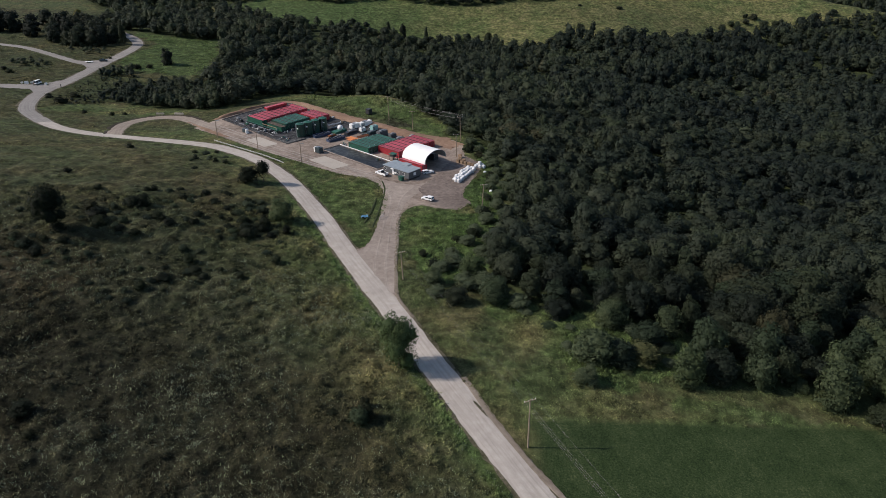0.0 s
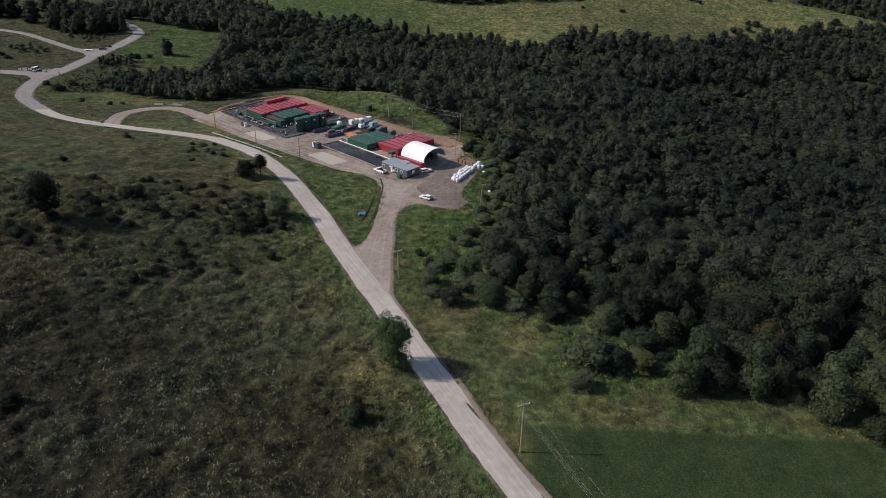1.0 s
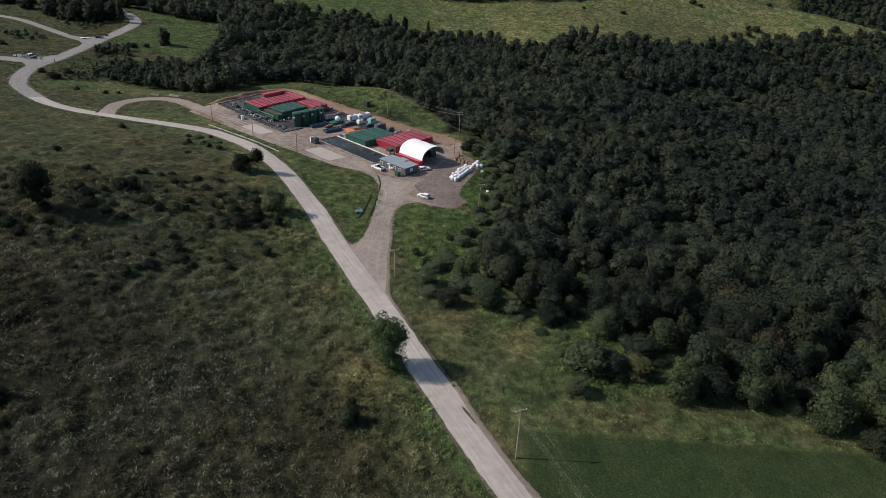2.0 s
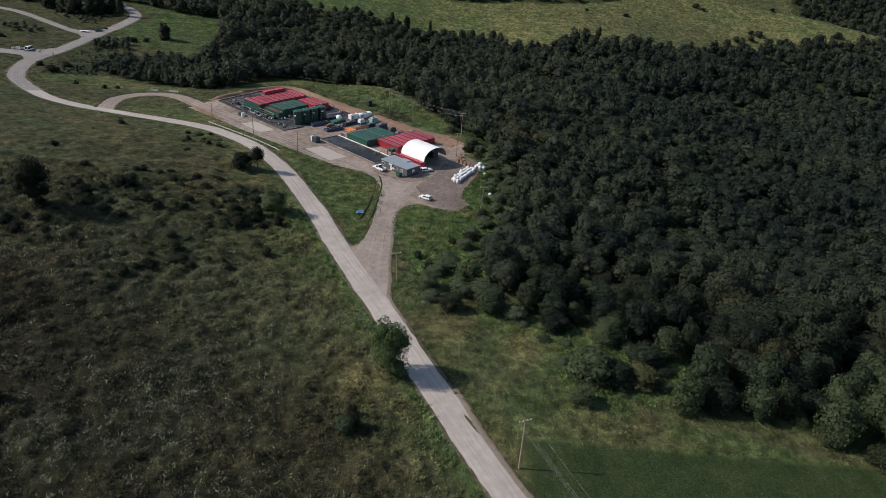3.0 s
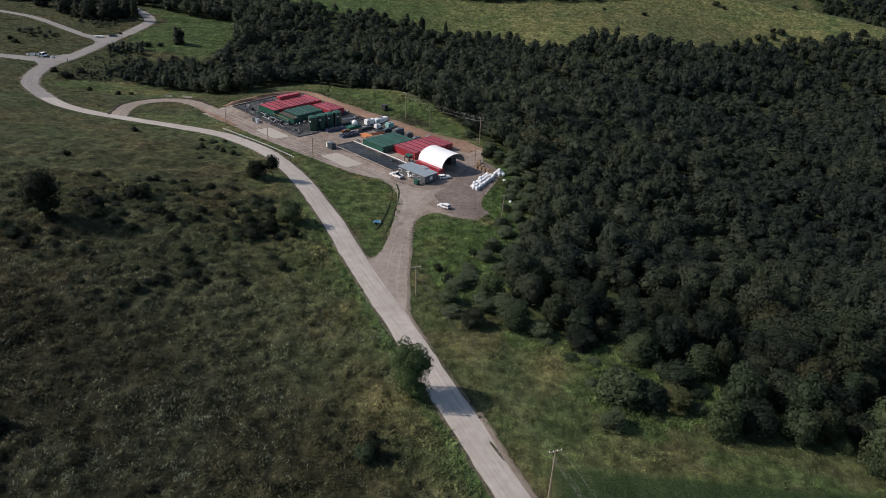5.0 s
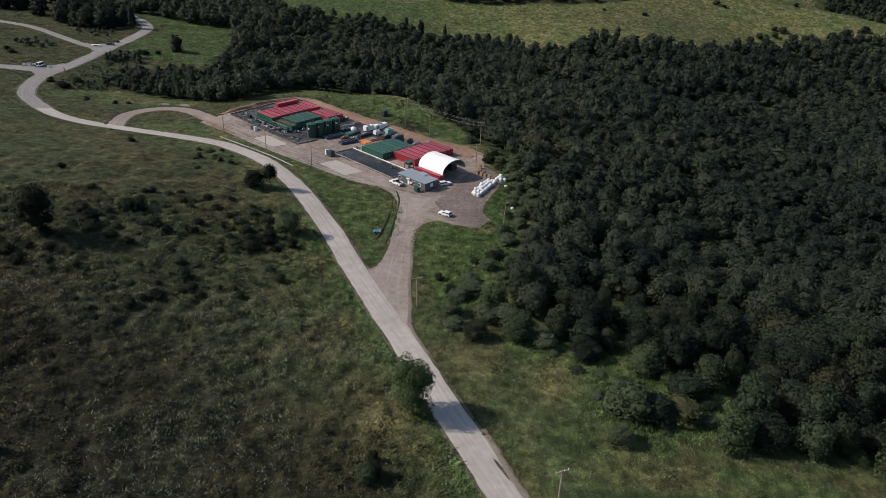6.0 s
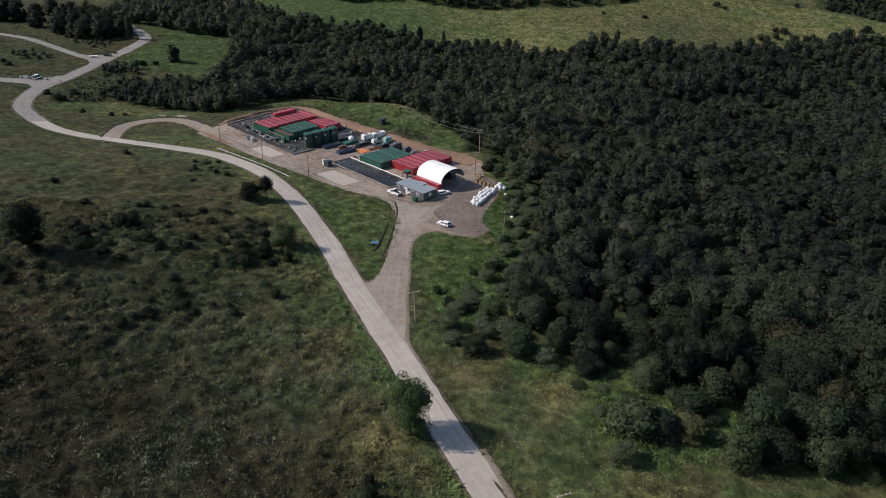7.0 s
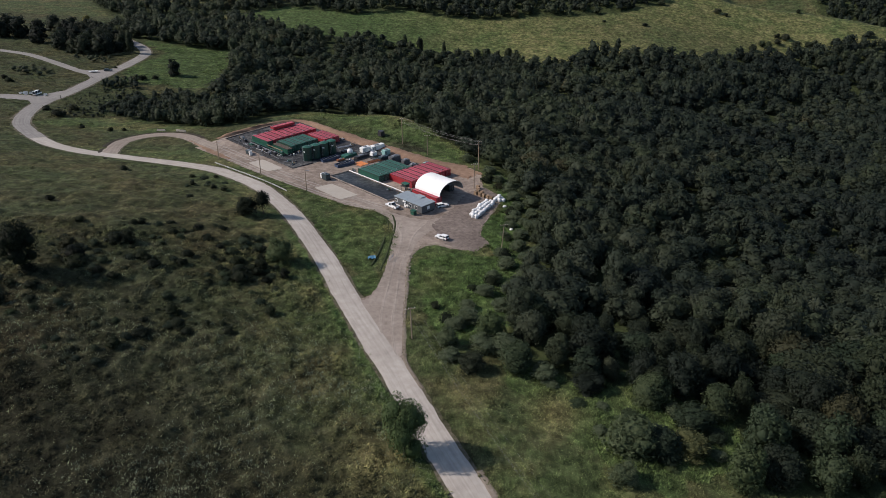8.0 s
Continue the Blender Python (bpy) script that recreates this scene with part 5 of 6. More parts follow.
def container(name, m, length, wall, roof, label, group, height=2.6):
    """A steel shipping container: corrugated sides, ribbed roof, corner posts, end doors with lock rods."""
    root = thing(name, m, label, "container", group)
    w, l = 1.22, length / 2
    for side in (-1, 1):
        bm = bmesh.new()
        n = int(length / 0.55)
        xs = np.linspace(-l + 0.15, l - 0.15, 2 * n + 1)
        for a, b, k in zip(xs[:-1], xs[1:], range(2 * n)):
            d0 = 0.05 if k % 2 else 0.0
            y = side * (w - d0)
            f = [bm.verts.new(p) for p in ((a, y, 0.15), (b, y, 0.15), (b, y, height - 0.12), (a, y, height - 0.12))]
            bm.faces.new(f if side < 0 else f[::-1])
            if k:
                yp = side * (w - (0.0 if k % 2 else 0.05))
                g = [bm.verts.new(p) for p in ((a, yp, 0.15), (a, y, 0.15), (a, y, height - 0.12), (a, yp, height - 0.12))]
                bm.faces.new(g)
        part("side_panel", bm, wall, root)
    boxes("frame_rail", wall, root, *[(-l, l, s * w - 0.06, s * w + 0.06 if s < 0 else s * w + 0.02, z0, z1) for s in (-1, 1) for z0, z1 in ((0, 0.16), (height - 0.13, height - 0.01))])
    for sx in (-1, 1):
        for sy in (-1, 1):
            boxes("corner_post", wall, root, (sx * l - 0.09, sx * l + 0.09, sy * w - 0.09, sy * w + 0.05, 0, height))
    bm = bmesh.new()
    box(bm, -l, l, -w, w, height - 0.1, height - 0.03)
    for i in range(int(length / 0.8)):
        x = -l + 0.6 + i * 0.8
        box(bm, x, x + 0.28, -w + 0.12, w - 0.12, height - 0.03, height + 0.02)
    part("roof_panel", bm, roof, root)
    # rails coloured dark to paint the shade in the gaps between neighbours
    for s in (-1, 1):
        boxes("roof_rail", ROOF_SHADE_SEAM, root, (-l, l, s * w - 0.09, s * w + 0.09, height - 0.05, height + 0.03))
    boxes("roof_seam", ROOF_SHADE_SEAM, root, (-l + 0.1, l - 0.1, -0.05, 0.05, height + 0.02, height + 0.035))
    for x in (-l + 0.5, l - 1.1):
        bm = bmesh.new()
        rod(bm, (x, 0.55, height - 0.03), (x, 0.55, height + 0.35), 0.14, sides=7)
        part("vent", bm, STEEL, root)
    boxes("end_wall", wall, root, (-l + 0.02, -l + 0.06, -w, w, 0.1, height - 0.1))
    for s in (-1, 1):
        door = boxes("door", wall, root, (l - 0.07, l - 0.02, min(0.02 * s, s * (w - 0.1)), max(0.02 * s, s * (w - 0.1)), 0.14, height - 0.14))
        bm = bmesh.new()
        for y in (0.35, 0.8):
            rod(bm, (l + 0.01, s * y, 0.15), (l + 0.01, s * y, height - 0.15), 0.025, sides=5)
        part("lock_rod", bm, STEEL, door)
    boxes("floor_pan", DARK_STEEL, root, (-l, l, -w + 0.05, w - 0.05, 0.05, 0.14))
    return root


def container_row(u_mid, v0, count, length, wall, roof, label, group, pitch=2.52, first=None):
    lead = None
    for i in range(count):
        v = v0 + pitch * (i + 0.5)
        m = site_pose(u_mid + random.uniform(-0.12, 0.12), v)
        if i == 0 and first:
            container("container", m, length, first, roof, "container with green side wall and red roof on the liner", group)
        elif lead is None:
            lead = container("container", m, length, wall, roof, label, group)
        else:
            copy_thing(lead, m)


container_row(-54.3, -1.2, 9, 12.2, RED, RED_ROOF, "long red steel container with faded ribbed roof", "far red containers", 2.78, GREEN)
container_row(-41.9, 3.08, 5, 10.6, GREEN, GREEN_ROOF, "long dark green steel container with ribbed roof", "far green containers", 2.68)
container("container", site_pose(-41.0, 1.6), 11.4, GREEN, BROWN_ROOF, "dark green container with a dusty brown cover on top", "far green containers", 2.1)
container_row(-40.3, 17.6, 3, 12.2, RED, RED_ROOF, "red steel container beside the green tanks", "inner red containers", 2.75)
container_row(8.8, 7.0, 6, 12.2, GREEN, GREEN_ROOF, "long dark green steel container with ribbed roof", "near green containers", 2.68)
container_row(21.1, 12.0, 7, 12.2, RED, RED_ROOF, "long red steel container with faded ribbed roof", "near red containers", 2.92)
container("half_container", site_pose(-60.6, 14.6, 2.64, 90), 10.8, RED, RED_ROOF, "red half-height container lying across the roofs", "", 1.05)


def walkway():
    """Green grating and pipework along the front of the far containers."""
    root = thing("pipe_rack", site_pose(-47, -2.3), "green pipe rack with ochre manifold along the containers", "pipe rack")
    for x in np.linspace(-12, 12, 9):
        boxes("post", GREEN, root, (x - 0.06, x + 0.06, -0.06, 0.06, 0, 1.9))
    boxes("rail", GREEN, root, (-12.4, 12.4, -0.35, 0.35, 1.15, 1.24))
    bm = bmesh.new()
    rod(bm, (0.5, 0.1, 2.15), (12, 0.1, 2.15), 0.14)
    part("pipe", bm, OCHRE, root)
    bm = bmesh.new()
    rod(bm, (-12.2, -0.5, 0.5), (12.4, -0.5, 0.5), 0.11)
    part("pipe", bm, STEEL, root)
    for x in np.linspace(1, 11.5, 7):
        bm = bmesh.new()
        rod(bm, (x, 0.1, 0.2), (x, 0.1, 2.15), 0.07, sides=6)
        part("riser", bm, OCHRE, root)


walkway()


def tank(m):
    root = thing("storage_tank", m, "tall dark green steel storage tank with domed lid", "tank", "green storage tanks")
    bm = bmesh.new()
    bmesh.ops.create_cone(bm, cap_ends=True, segments=28, radius1=1.5, radius2=1.5, depth=5.3, matrix=pose(0, 0, 2.75))
    part("shell", bm, TANK, root)
    bm = bmesh.new()
    bmesh.ops.create_cone(bm, cap_ends=True, segments=28, radius1=1.56, radius2=0.4, depth=0.45, matrix=pose(0, 0, 5.6))
    part("lid", bm, GREEN, root)
    for z in (0.8, 2.8, 4.8):
        bm = bmesh.new()
        bmesh.ops.create_cone(bm, cap_ends=True, segments=28, radius1=1.54, radius2=1.54, depth=0.1, matrix=pose(0, 0, z))
        part("hoop", bm, TANK, root)
    ladder = boxes("ladder", STEEL, root, (-0.28, -0.22, -1.75, -1.68, 0.1, 5.9), (0.22, 0.28, -1.75, -1.68, 0.1, 5.9))
    boxes("rung", STEEL, ladder, *[(-0.24, 0.24, -1.74, -1.7, z, z + 0.04) for z in np.arange(0.4, 5.8, 0.4)])
    boxes("hatch", STEEL, root, (-0.3, 0.3, 0.6, 1.1, 5.5, 5.8), soft_edge=0.05)
    return root


first_tank = tank(site_pose(-24.5, 2.8, 0.05) @ Matrix.Diagonal((1.22, 1.22, 1.04, 1)))
boxes("label_plate", WHITE, first_tank, (0.2, 0.9, -1.6, -1.5, 3.6, 4.1))
for v in (6.8, 10.8, 14.8):
    copy_thing(first_tank, site_pose(-24.5, v, 0.05, v * 3))


# ---- fabric shelter on containers ----
def shelter():
    base = site_pose(38.8, 15.0)
    root = thing("fabric_shelter", base, "white arched fabric shelter spanning two rows of containers", "shelter")
    half, rise, l = 5.8, 4.2, 6.2
    foot = 2.62
    arc = [(-half * math.cos(a), foot + rise * math.sin(a) ** 0.85) for a in np.linspace(0.02, math.pi - 0.02, 25)]
    for name, material, inset in (("cover", FABRIC, 0.0), ("lining", INNER, 0.1)):
        bm = bmesh.new()
        n = 13
        grid = []
        for i in range(n):
            x = -l + 2 * l * i / (n - 1)
            sag = 0.07 if i % 2 else 0.0
            k = 1 - (inset + sag) / half
            grid.append([bm.verts.new((x, y * k, foot + (z - foot) * k)) for y, z in arc])
        for i in range(n - 1):
            for j in range(len(arc) - 1):
                bm.faces.new((grid[i][j], grid[i + 1][j], grid[i + 1][j + 1], grid[i][j + 1]))
        part(name, bm, material, root, smooth=True)
    for i in range(7):
        x = -l + 2 * l * i / 6
        bm = bmesh.new()
        for (y0, z0), (y1, z1) in zip(arc[:-1], arc[1:]):
            rod(bm, (x, y0 * 0.97, z0 - 0.12), (x, y1 * 0.97, z1 - 0.12), 0.06, sides=5)
        part("rib", bm, STEEL, root)
    bm = bmesh.new()
    left = [bm.verts.new((-l + 0.05, y * 0.98, z - 0.05)) for y, z in arc]
    low = [bm.verts.new((-l + 0.05, y * 0.98, 0.1)) for y, z in arc]
    for i in range(len(arc) - 1):
        bm.faces.new((left[i], left[i + 1], low[i + 1], low[i]))
    part("end_sheet", bm, INNER, root)


shelter()
for k, v in enumerate((8.9, 21.2)):
    side = container("container", site_pose((38.8, 35.9)[k], v), (12.2, 6.1)[k], (RED, CARDARK)[k], (RED_ROOF, CARDARK)[k], ("red container carrying the foot of the fabric shelter", "dark container carrying the shaded foot of the shelter")[k], "shelter containers")
    if k == 0:
        for x in (0.5, 3.2):
            boxes("marking_bar", WHITE, side, (x, x + 1.4, -1.245, -1.235, 1.3, 1.55))


# ---- site office ----
def office():
    root = thing("site_office", site_pose(40.4, 1.7), "long dark grey cabin office with pale grey flat roof", "office")
    l, w, h = 6.85, 3.05, 2.75
    boxes("wall", CLAD, root, (-l, l, -w, -w + 0.15, 0.25, h)), boxes("wall", CLAD, root, (-l, l, w - 0.15, w, 0.25, h))
    boxes("wall", CLAD, root, (-l, -l + 0.15, -w + 0.15, w - 0.15, 0.25, h)), boxes("wall", CLAD, root, (l - 0.15, l, -w + 0.15, w - 0.15, 0.25, h))
    boxes("plinth", DARK_STEEL, root, (-l + 0.2, l - 0.2, -w + 0.2, w - 0.2, -0.3, 0.3))
    roof = boxes("roof", ROOF_GREY, root, (-l - 0.2, l + 0.2, -w - 0.2, w + 0.2, h, h + 0.16), soft_edge=0.03)
    boxes("roof_ridge", ROOF_GREY, roof, *[(x, x + 0.06, -w - 0.18, w + 0.18, h + 0.155, h + 0.2) for x in np.arange(-l + 2.2, l, 3.4)])
    boxes("upper_roof", ROOF_GREY, root, (-1.6, 1.8, w - 1.6, w + 0.6, h + 0.16, h + 0.42), soft_edge=0.03)
    for x in (-5.9, 1.2, 4.0):
        frame_ob = boxes("window", WHITE, root, (x - 0.62, x + 0.62, -w - 0.05, -w + 0.02, 1.05, 2.15))
        boxes("pane", GLASS, frame_ob, (x - 0.5, x - 0.03, -w - 0.07, -w - 0.04, 1.15, 2.05), (x + 0.03, x + 0.5, -w - 0.07, -w - 0.04, 1.15, 2.05))
    door = boxes("door", WHITE, root, (-2.0, -1.05, -w - 0.06, -w + 0.02, 0.3, 2.35))
    boxes("awning", WHITE, root, (-2.25, -0.8, -w - 0.75, -w, 2.42, 2.5))
    boxes("handle", DARK_STEEL, door, (-1.2, -1.12, -w - 0.11, -w - 0.06, 1.2, 1.4))
    boxes("step", STEEL, root, (-2.2, -0.85, -w - 0.8, -w - 0.02, 0.0, 0.16), (-2.2, -0.85, -w - 0.4, -w - 0.02, 0.16, 0.3))
    boxes("cooling_unit", WHITE, root, (-0.5, 0.35, -w - 0.4, -w, 0.9, 1.5), soft_edge=0.04)
    boxes("window", WHITE, root, (l - 0.02, l + 0.05, -0.6, 0.6, 1.05, 2.15))


office()


# ---- vehicles ----
def car(name, m, length, width, height, paint, label, kind="car"):
    """A road vehicle built from a swept side profile; kind: car (estate), pickup or van."""
    root = thing(name, m, label, "car" if kind == "car" else kind)
    l, w = length / 2, width / 2
    low = [(-l, 0.35), (-l, 0.78), (-l + 0.1, 0.92), (l * 0.35, 0.98), (l - 0.25, 0.88), (l, 0.68), (l, 0.35)]
    bm = bmesh.new()
    rings = []
    for y, k in ((-w, 0.96), (-w * 0.9, 1.0), (w * 0.9, 1.0), (w, 0.96)):
        rings.append([bm.verts.new((x * k, y, z if abs(y) < w else 0.35 + (z - 0.35) * 0.9)) for x, z in low])
    for a, b in zip(rings[:-1], rings[1:]):
        for i in range(len(low)):
            j = (i + 1) % len(low)
            bm.faces.new((a[i], a[j], b[j], b[i]))
    bm.faces.new(rings[0]), bm.faces.new(rings[-1][::-1])
    bmesh.ops.recalc_face_normals(bm, faces=bm.faces)
    part("body", bm, paint, root)
    back, nose = {"car": (-l + 0.08, l * 0.38), "pickup": (-l * 0.16, l * 0.42), "van": (-l + 0.05, l * 0.72)}[kind]
    rise = 0.12 if kind == "car" else 0.1

    def cabin(name, z0, z1, grow_out, material, y0, y1):
        bm = bmesh.new()
        span = (z0 - 0.93) / (height - 0.93), (z1 - 0.93) / (height - 0.93)
        vs = []
        for s, z in zip(span, (z0, z1)):
            xb, xf = back + rise * 2.2 * s, nose - (0.75 if kind != "van" else 0.35) * s
            yy = w * (0.9 - 0.12 * s) + grow_out
            vs.append([bm.verts.new(p) for p in ((xb - grow_out, -yy, z), (xf + grow_out, -yy, z), (xf + grow_out, yy, z), (xb - grow_out, yy, z))])
        for i in range(4):
            j = (i + 1) % 4
            bm.faces.new((vs[0][i], vs[0][j], vs[1][j], vs[1][i]))
        bm.faces.new(vs[1]), bm.faces.new(vs[0][::-1])
        bmesh.ops.recalc_face_normals(bm, faces=bm.faces)
        return part(name, bm, material, root)

    cabin("glazing", 0.9, height - 0.1, 0.0, GLASS, 0, 0)
    cabin("roof", height - 0.12, height, 0.01, paint, 0, 0)
    for x in (back + 0.05, (back + nose) / 2 - 0.2):
        for s in (-1, 1):
            boxes("pillar", paint, root, (x, x + 0.1, s * w * 0.84 - 0.06, s * w * 0.84 + 0.06, 0.9, height - 0.08))
    if kind == "pickup":
        boxes("cargo_bed", DARK_STEEL, root, (-l + 0.15, back - 0.12, -w + 0.16, w - 0.16, 0.9, 0.99))
        boxes("bed_wall", paint, root, (-l + 0.02, back - 0.05, -w + 0.04, -w + 0.16, 0.85, 1.2), (-l + 0.02, back - 0.05, w - 0.16, w - 0.04, 0.85, 1.2),
              (-l, -l + 0.1, -w + 0.04, w - 0.04, 0.85, 1.2))
    for x in (-l * 0.62, l * 0.62):
        for s in (-1, 1):
            bm = bmesh.new()
            rod(bm, (x, s * (w - 0.24), 0.34), (x, s * (w + 0.01), 0.34), 0.34, sides=16)
            tyre = part("wheel", bm, RUBBER, root)
            bm = bmesh.new()
            rod(bm, (x, s * (w - 0.05), 0.34), (x, s * (w + 0.025), 0.34), 0.2, sides=12)
            part("rim", bm, STEEL, tyre)
    for s in (-1, 1):
        boxes("headlight", LAMP, root, (l - 0.14, l + 0.01, s * w * 0.7 - 0.18, s * w * 0.7 + 0.18, 0.64, 0.8))
        boxes("tail_light", TAIL, root, (-l - 0.02, -l + 0.08, s * w * 0.82 - 0.1, s * w * 0.82 + 0.1, 0.62, 0.85))
        boxes("mirror", paint, root, (nose - 0.55, nose - 0.4, s * w - 0.02 if s > 0 else s * w - 0.16, s * w + 0.16 if s > 0 else s * w + 0.02, 0.98, 1.12))
    boxes("bumper", DARK_STEEL, root, (-l - 0.06, -l + 0.05, -w * 0.9, w * 0.9, 0.34, 0.55), (l - 0.05, l + 0.06, -w * 0.9, w * 0.9, 0.34, 0.55))
    return root


def ground_pose(x, y, turn, up=0.0):
    return pose(x, y, zl(x, y) + up, 0, 0, turn)


car("estate_car", site_pose(64.6, -9.0, 0, 190), 4.4, 1.8, 1.5, CARWHITE, "white estate car parked on the open gravel yard")
car("pickup_truck", site_pose(36.2, -4.6, 0, 180), 5.6, 1.95, 1.8, CARWHITE, "white pickup parked at the end of the grey office", "pickup")
car("parked_car", site_pose(46.9, 8.6, 0, 70), 4.3, 1.8, 1.5, CARWHITE, "white car parked at the shelter's open end")
car("box_van", ground_pose(-212.8, 379.6, 80, 0.06), 4.6, 1.9, 2.2, CARWHITE, "white van stopped at the road junction", "van")
car("dark_car", ground_pose(-203.5, 441.5, 15, 0.12), 4.6, 1.8, 1.5, CARDARK, "dark green car at the far road fork")


# ---- equipment in the yard ----
def bag_kind():
    bm = bmesh.new()
    box(bm, -0.56, 0.56, -0.56, 0.56, 0.0, 1.12)
    bmesh.ops.subdivide_edges(bm, edges=bm.edges[:], cuts=3, use_grid_fill=True)
    for vert in bm.verts:
        k = 1 + 0.07 * math.sin(math.pi * vert.co.z / 1.12) + 0.05 * noise.noise(vert.co * 3.0)
        d = Vector((vert.co.x, vert.co.y, 0))
        if d.length > 0.62:
            d *= 0.62 / d.length * 1.12
        vert.co.x, vert.co.y = d.x * k, d.y * k
        if vert.co.z > 1.0:
            vert.co.z += 0.10 * (1 - d.length)
    root = thing("bulk_bag", site_pose(59, 11), "full white woven bulk bag standing on the yard", "bulk bag", "white bulk bags")
    part("sack", bm, BAG, root, smooth=True)
    bm = bmesh.new()
    rod(bm, (0, 0, 1.1), (0.05, 0.02, 1.38), 0.2, 0.12, 8)
    part("tied_neck", bm, BAG, root)
    return root


bag = bag_kind()
rng = np.random.default_rng(51)
along_u, along_v = (-0.33, 0.944)
for i in range(12):
    for j in range(3):
        if (i, j) == (0, 0):
            continue
        u = 58.4 + along_u * 1.32 * i + along_v * 1.34 * j + rng.normal(0, 0.1)
        v = 9.9 + along_v * 1.32 * i - along_u * 1.34 * j + rng.normal(0, 0.1)
        m = site_pose(u + rng.normal(0, 0.1), v + rng.normal(0, 0.1), 0, rng.uniform(-30, 30))
        copy_thing(bag, m @ Matrix.Diagonal((rng.uniform(0.78, 0.98), rng.uniform(0.78, 0.98), rng.uniform(0.7, 1.12), 1)))
for u, v, up in [(55.0, 26.8, 0), (56.2, 27.6, 0), (54.6, 28.4, 0), (55.9, 29.2, 0), (57.2, 28.6, 0), (55.6, 28.2, 1.1)]:
    copy_thing(bag, site_pose(u, v, up, rng.uniform(-30, 30)))


def pallet_stack(m, layers):
    root = thing("pallet_stack", m, "stack of weathered wooden pallets at the yard's edge", "pallets", "pallet stacks")
    for k in range(layers):
        z = k * 0.15
        boxes("pallet", PALLET, root, *[(-0.6 + i * 0.2, -0.46 + i * 0.2, -0.5, 0.5, z + 0.1, z + 0.135) for i in range(6)],
              *[(-0.6, 0.6, y - 0.05, y + 0.05, z, z + 0.1) for y in (-0.45, 0, 0.45)])
    return root


stack = pallet_stack(site_pose(46.8, 25.6), 9)
for u, v, r in [(48.5, 25.9, 4), (50.2, 26.1, -5), (51.8, 26.4, 3), (53.4, 26.5, 8), (46.2, 27.3, 12), (48.0, 27.6, 2), (44.9, 28.9, 20), (43.4, 30.4, 8)]:
    copy_thing(stack, site_pose(u, v, 0, r))


def blue_bin(m):
    root = thing("blue_bin", m, "long low blue steel bin on the gravel", "bin", "blue bins")
    l, w, h = 3.9, 1.25, 1.25
    boxes("side", BLUE, root, (-l, l, -w, -w + 0.08, 0.15, h)), boxes("side", BLUE, root, (-l, l, w - 0.08, w, 0.15, h))
    boxes("end", BLUE, root, (-l, -l + 0.08, -w + 0.08, w - 0.08, 0.15, h)), boxes("end", BLUE, root, (l - 0.08, l, -w + 0.08, w - 0.08, 0.15, h))
    boxes("floor_plate", DARK_STEEL, root, (-l + 0.08, l - 0.08, -w + 0.08, w - 0.08, 0.12, 0.7))
    boxes("rib", BLUE, root, *[(x, x + 0.1, -w - 0.07, -w, 0.15, h) for x in np.arange(-l + 0.3, l, 1.05)])
    boxes("cross_bar", STEEL, root, *[(x, x + 0.12, -w, w, h, h + 0.07) for x in np.arange(-l + 0.5, l, 1.3)])
    boxes("runner", DARK_STEEL, root, (-l, l, -0.7, -0.5, 0, 0.15), (-l, l, 0.5, 0.7, 0, 0.15))
    return root


blue = blue_bin(site_pose(-18.6, 9.4, 0, 82))
copy_thing(blue, site_pose(-9.6, 9.9, 0, 84))


def skid(name, m, l, w, h, paint, label, category="skid unit"):
    """A boxed machine on a steel skid, with louvres, door and top fittings."""
    root = thing(name, m, label, category)
    boxes("housing", paint, root, (-l / 2, l / 2, -w / 2, w / 2, 0.25, h), soft_edge=0.06)
    boxes("skid_rail", DARK_STEEL, root, (-l / 2 - 0.2, l / 2 + 0.2, -w / 2, -w / 2 + 0.2, 0, 0.25), (-l / 2 - 0.2, l / 2 + 0.2, w / 2 - 0.2, w / 2, 0, 0.25))
    boxes("door", paint, root, (-l * 0.1, l * 0.25, -w / 2 - 0.04, -w / 2, 0.4, h - 0.3))
    boxes("louvre", DARK_STEEL, root, *[(-l * 0.42, -l * 0.18, -w / 2 - 0.03, -w / 2, z, z + 0.07) for z in np.arange(0.6, h - 0.4, 0.16)])
    boxes("roof_unit", STEEL, root, (-l * 0.2, l * 0.15, -w * 0.25, w * 0.25, h, h + 0.3), soft_edge=0.04)
    return root


skid("control_cabin", site_pose(-16.9, 26.2, 0, 90), 4.2, 2.2, 2.3, WHITE, "white control cabin among the yard equipment")
skid("control_cabin", site_pose(-15.6, 31.4, 0.1, 88), 6.6, 2.3, 2.2, WHITE, "long white cabin at the foot of the bank")
skid("pump_unit", site_pose(-10.8, 25.6, 0, 90), 2.4, 1.9, 1.8, WHITE, "white pump housing beside the teal tank")
skid("chiller", site_pose(-8.2, 30.2, 0, 90), 3.0, 2.2, 2.3, TEAL, "pale teal boxed unit beside the white cabins")
skid("grey_unit", site_pose(0.8, 27.0, 0, 90), 4.6, 2.4, 2.6, CLAD, "grey boxed unit behind the green containers")
skid("generator", site_pose(-0.8, -5.4, 0, 0), 3.0, 1.9, 2.3, CARDARK, "dark generator set with a white end panel", "generator")
boxes_root = thing("meter_cabinet", site_pose(-3.0, -5.4), "white meter cabinet beside the generator", "cabinet")
boxes("body", WHITE, boxes_root, (-0.4, 0.4, -0.7, 0.7, 0, 2.0), soft_edge=0.04)
boxes("door", WHITE, boxes_root, (-0.45, -0.4, -0.6, 0.6, 0.15, 1.9))
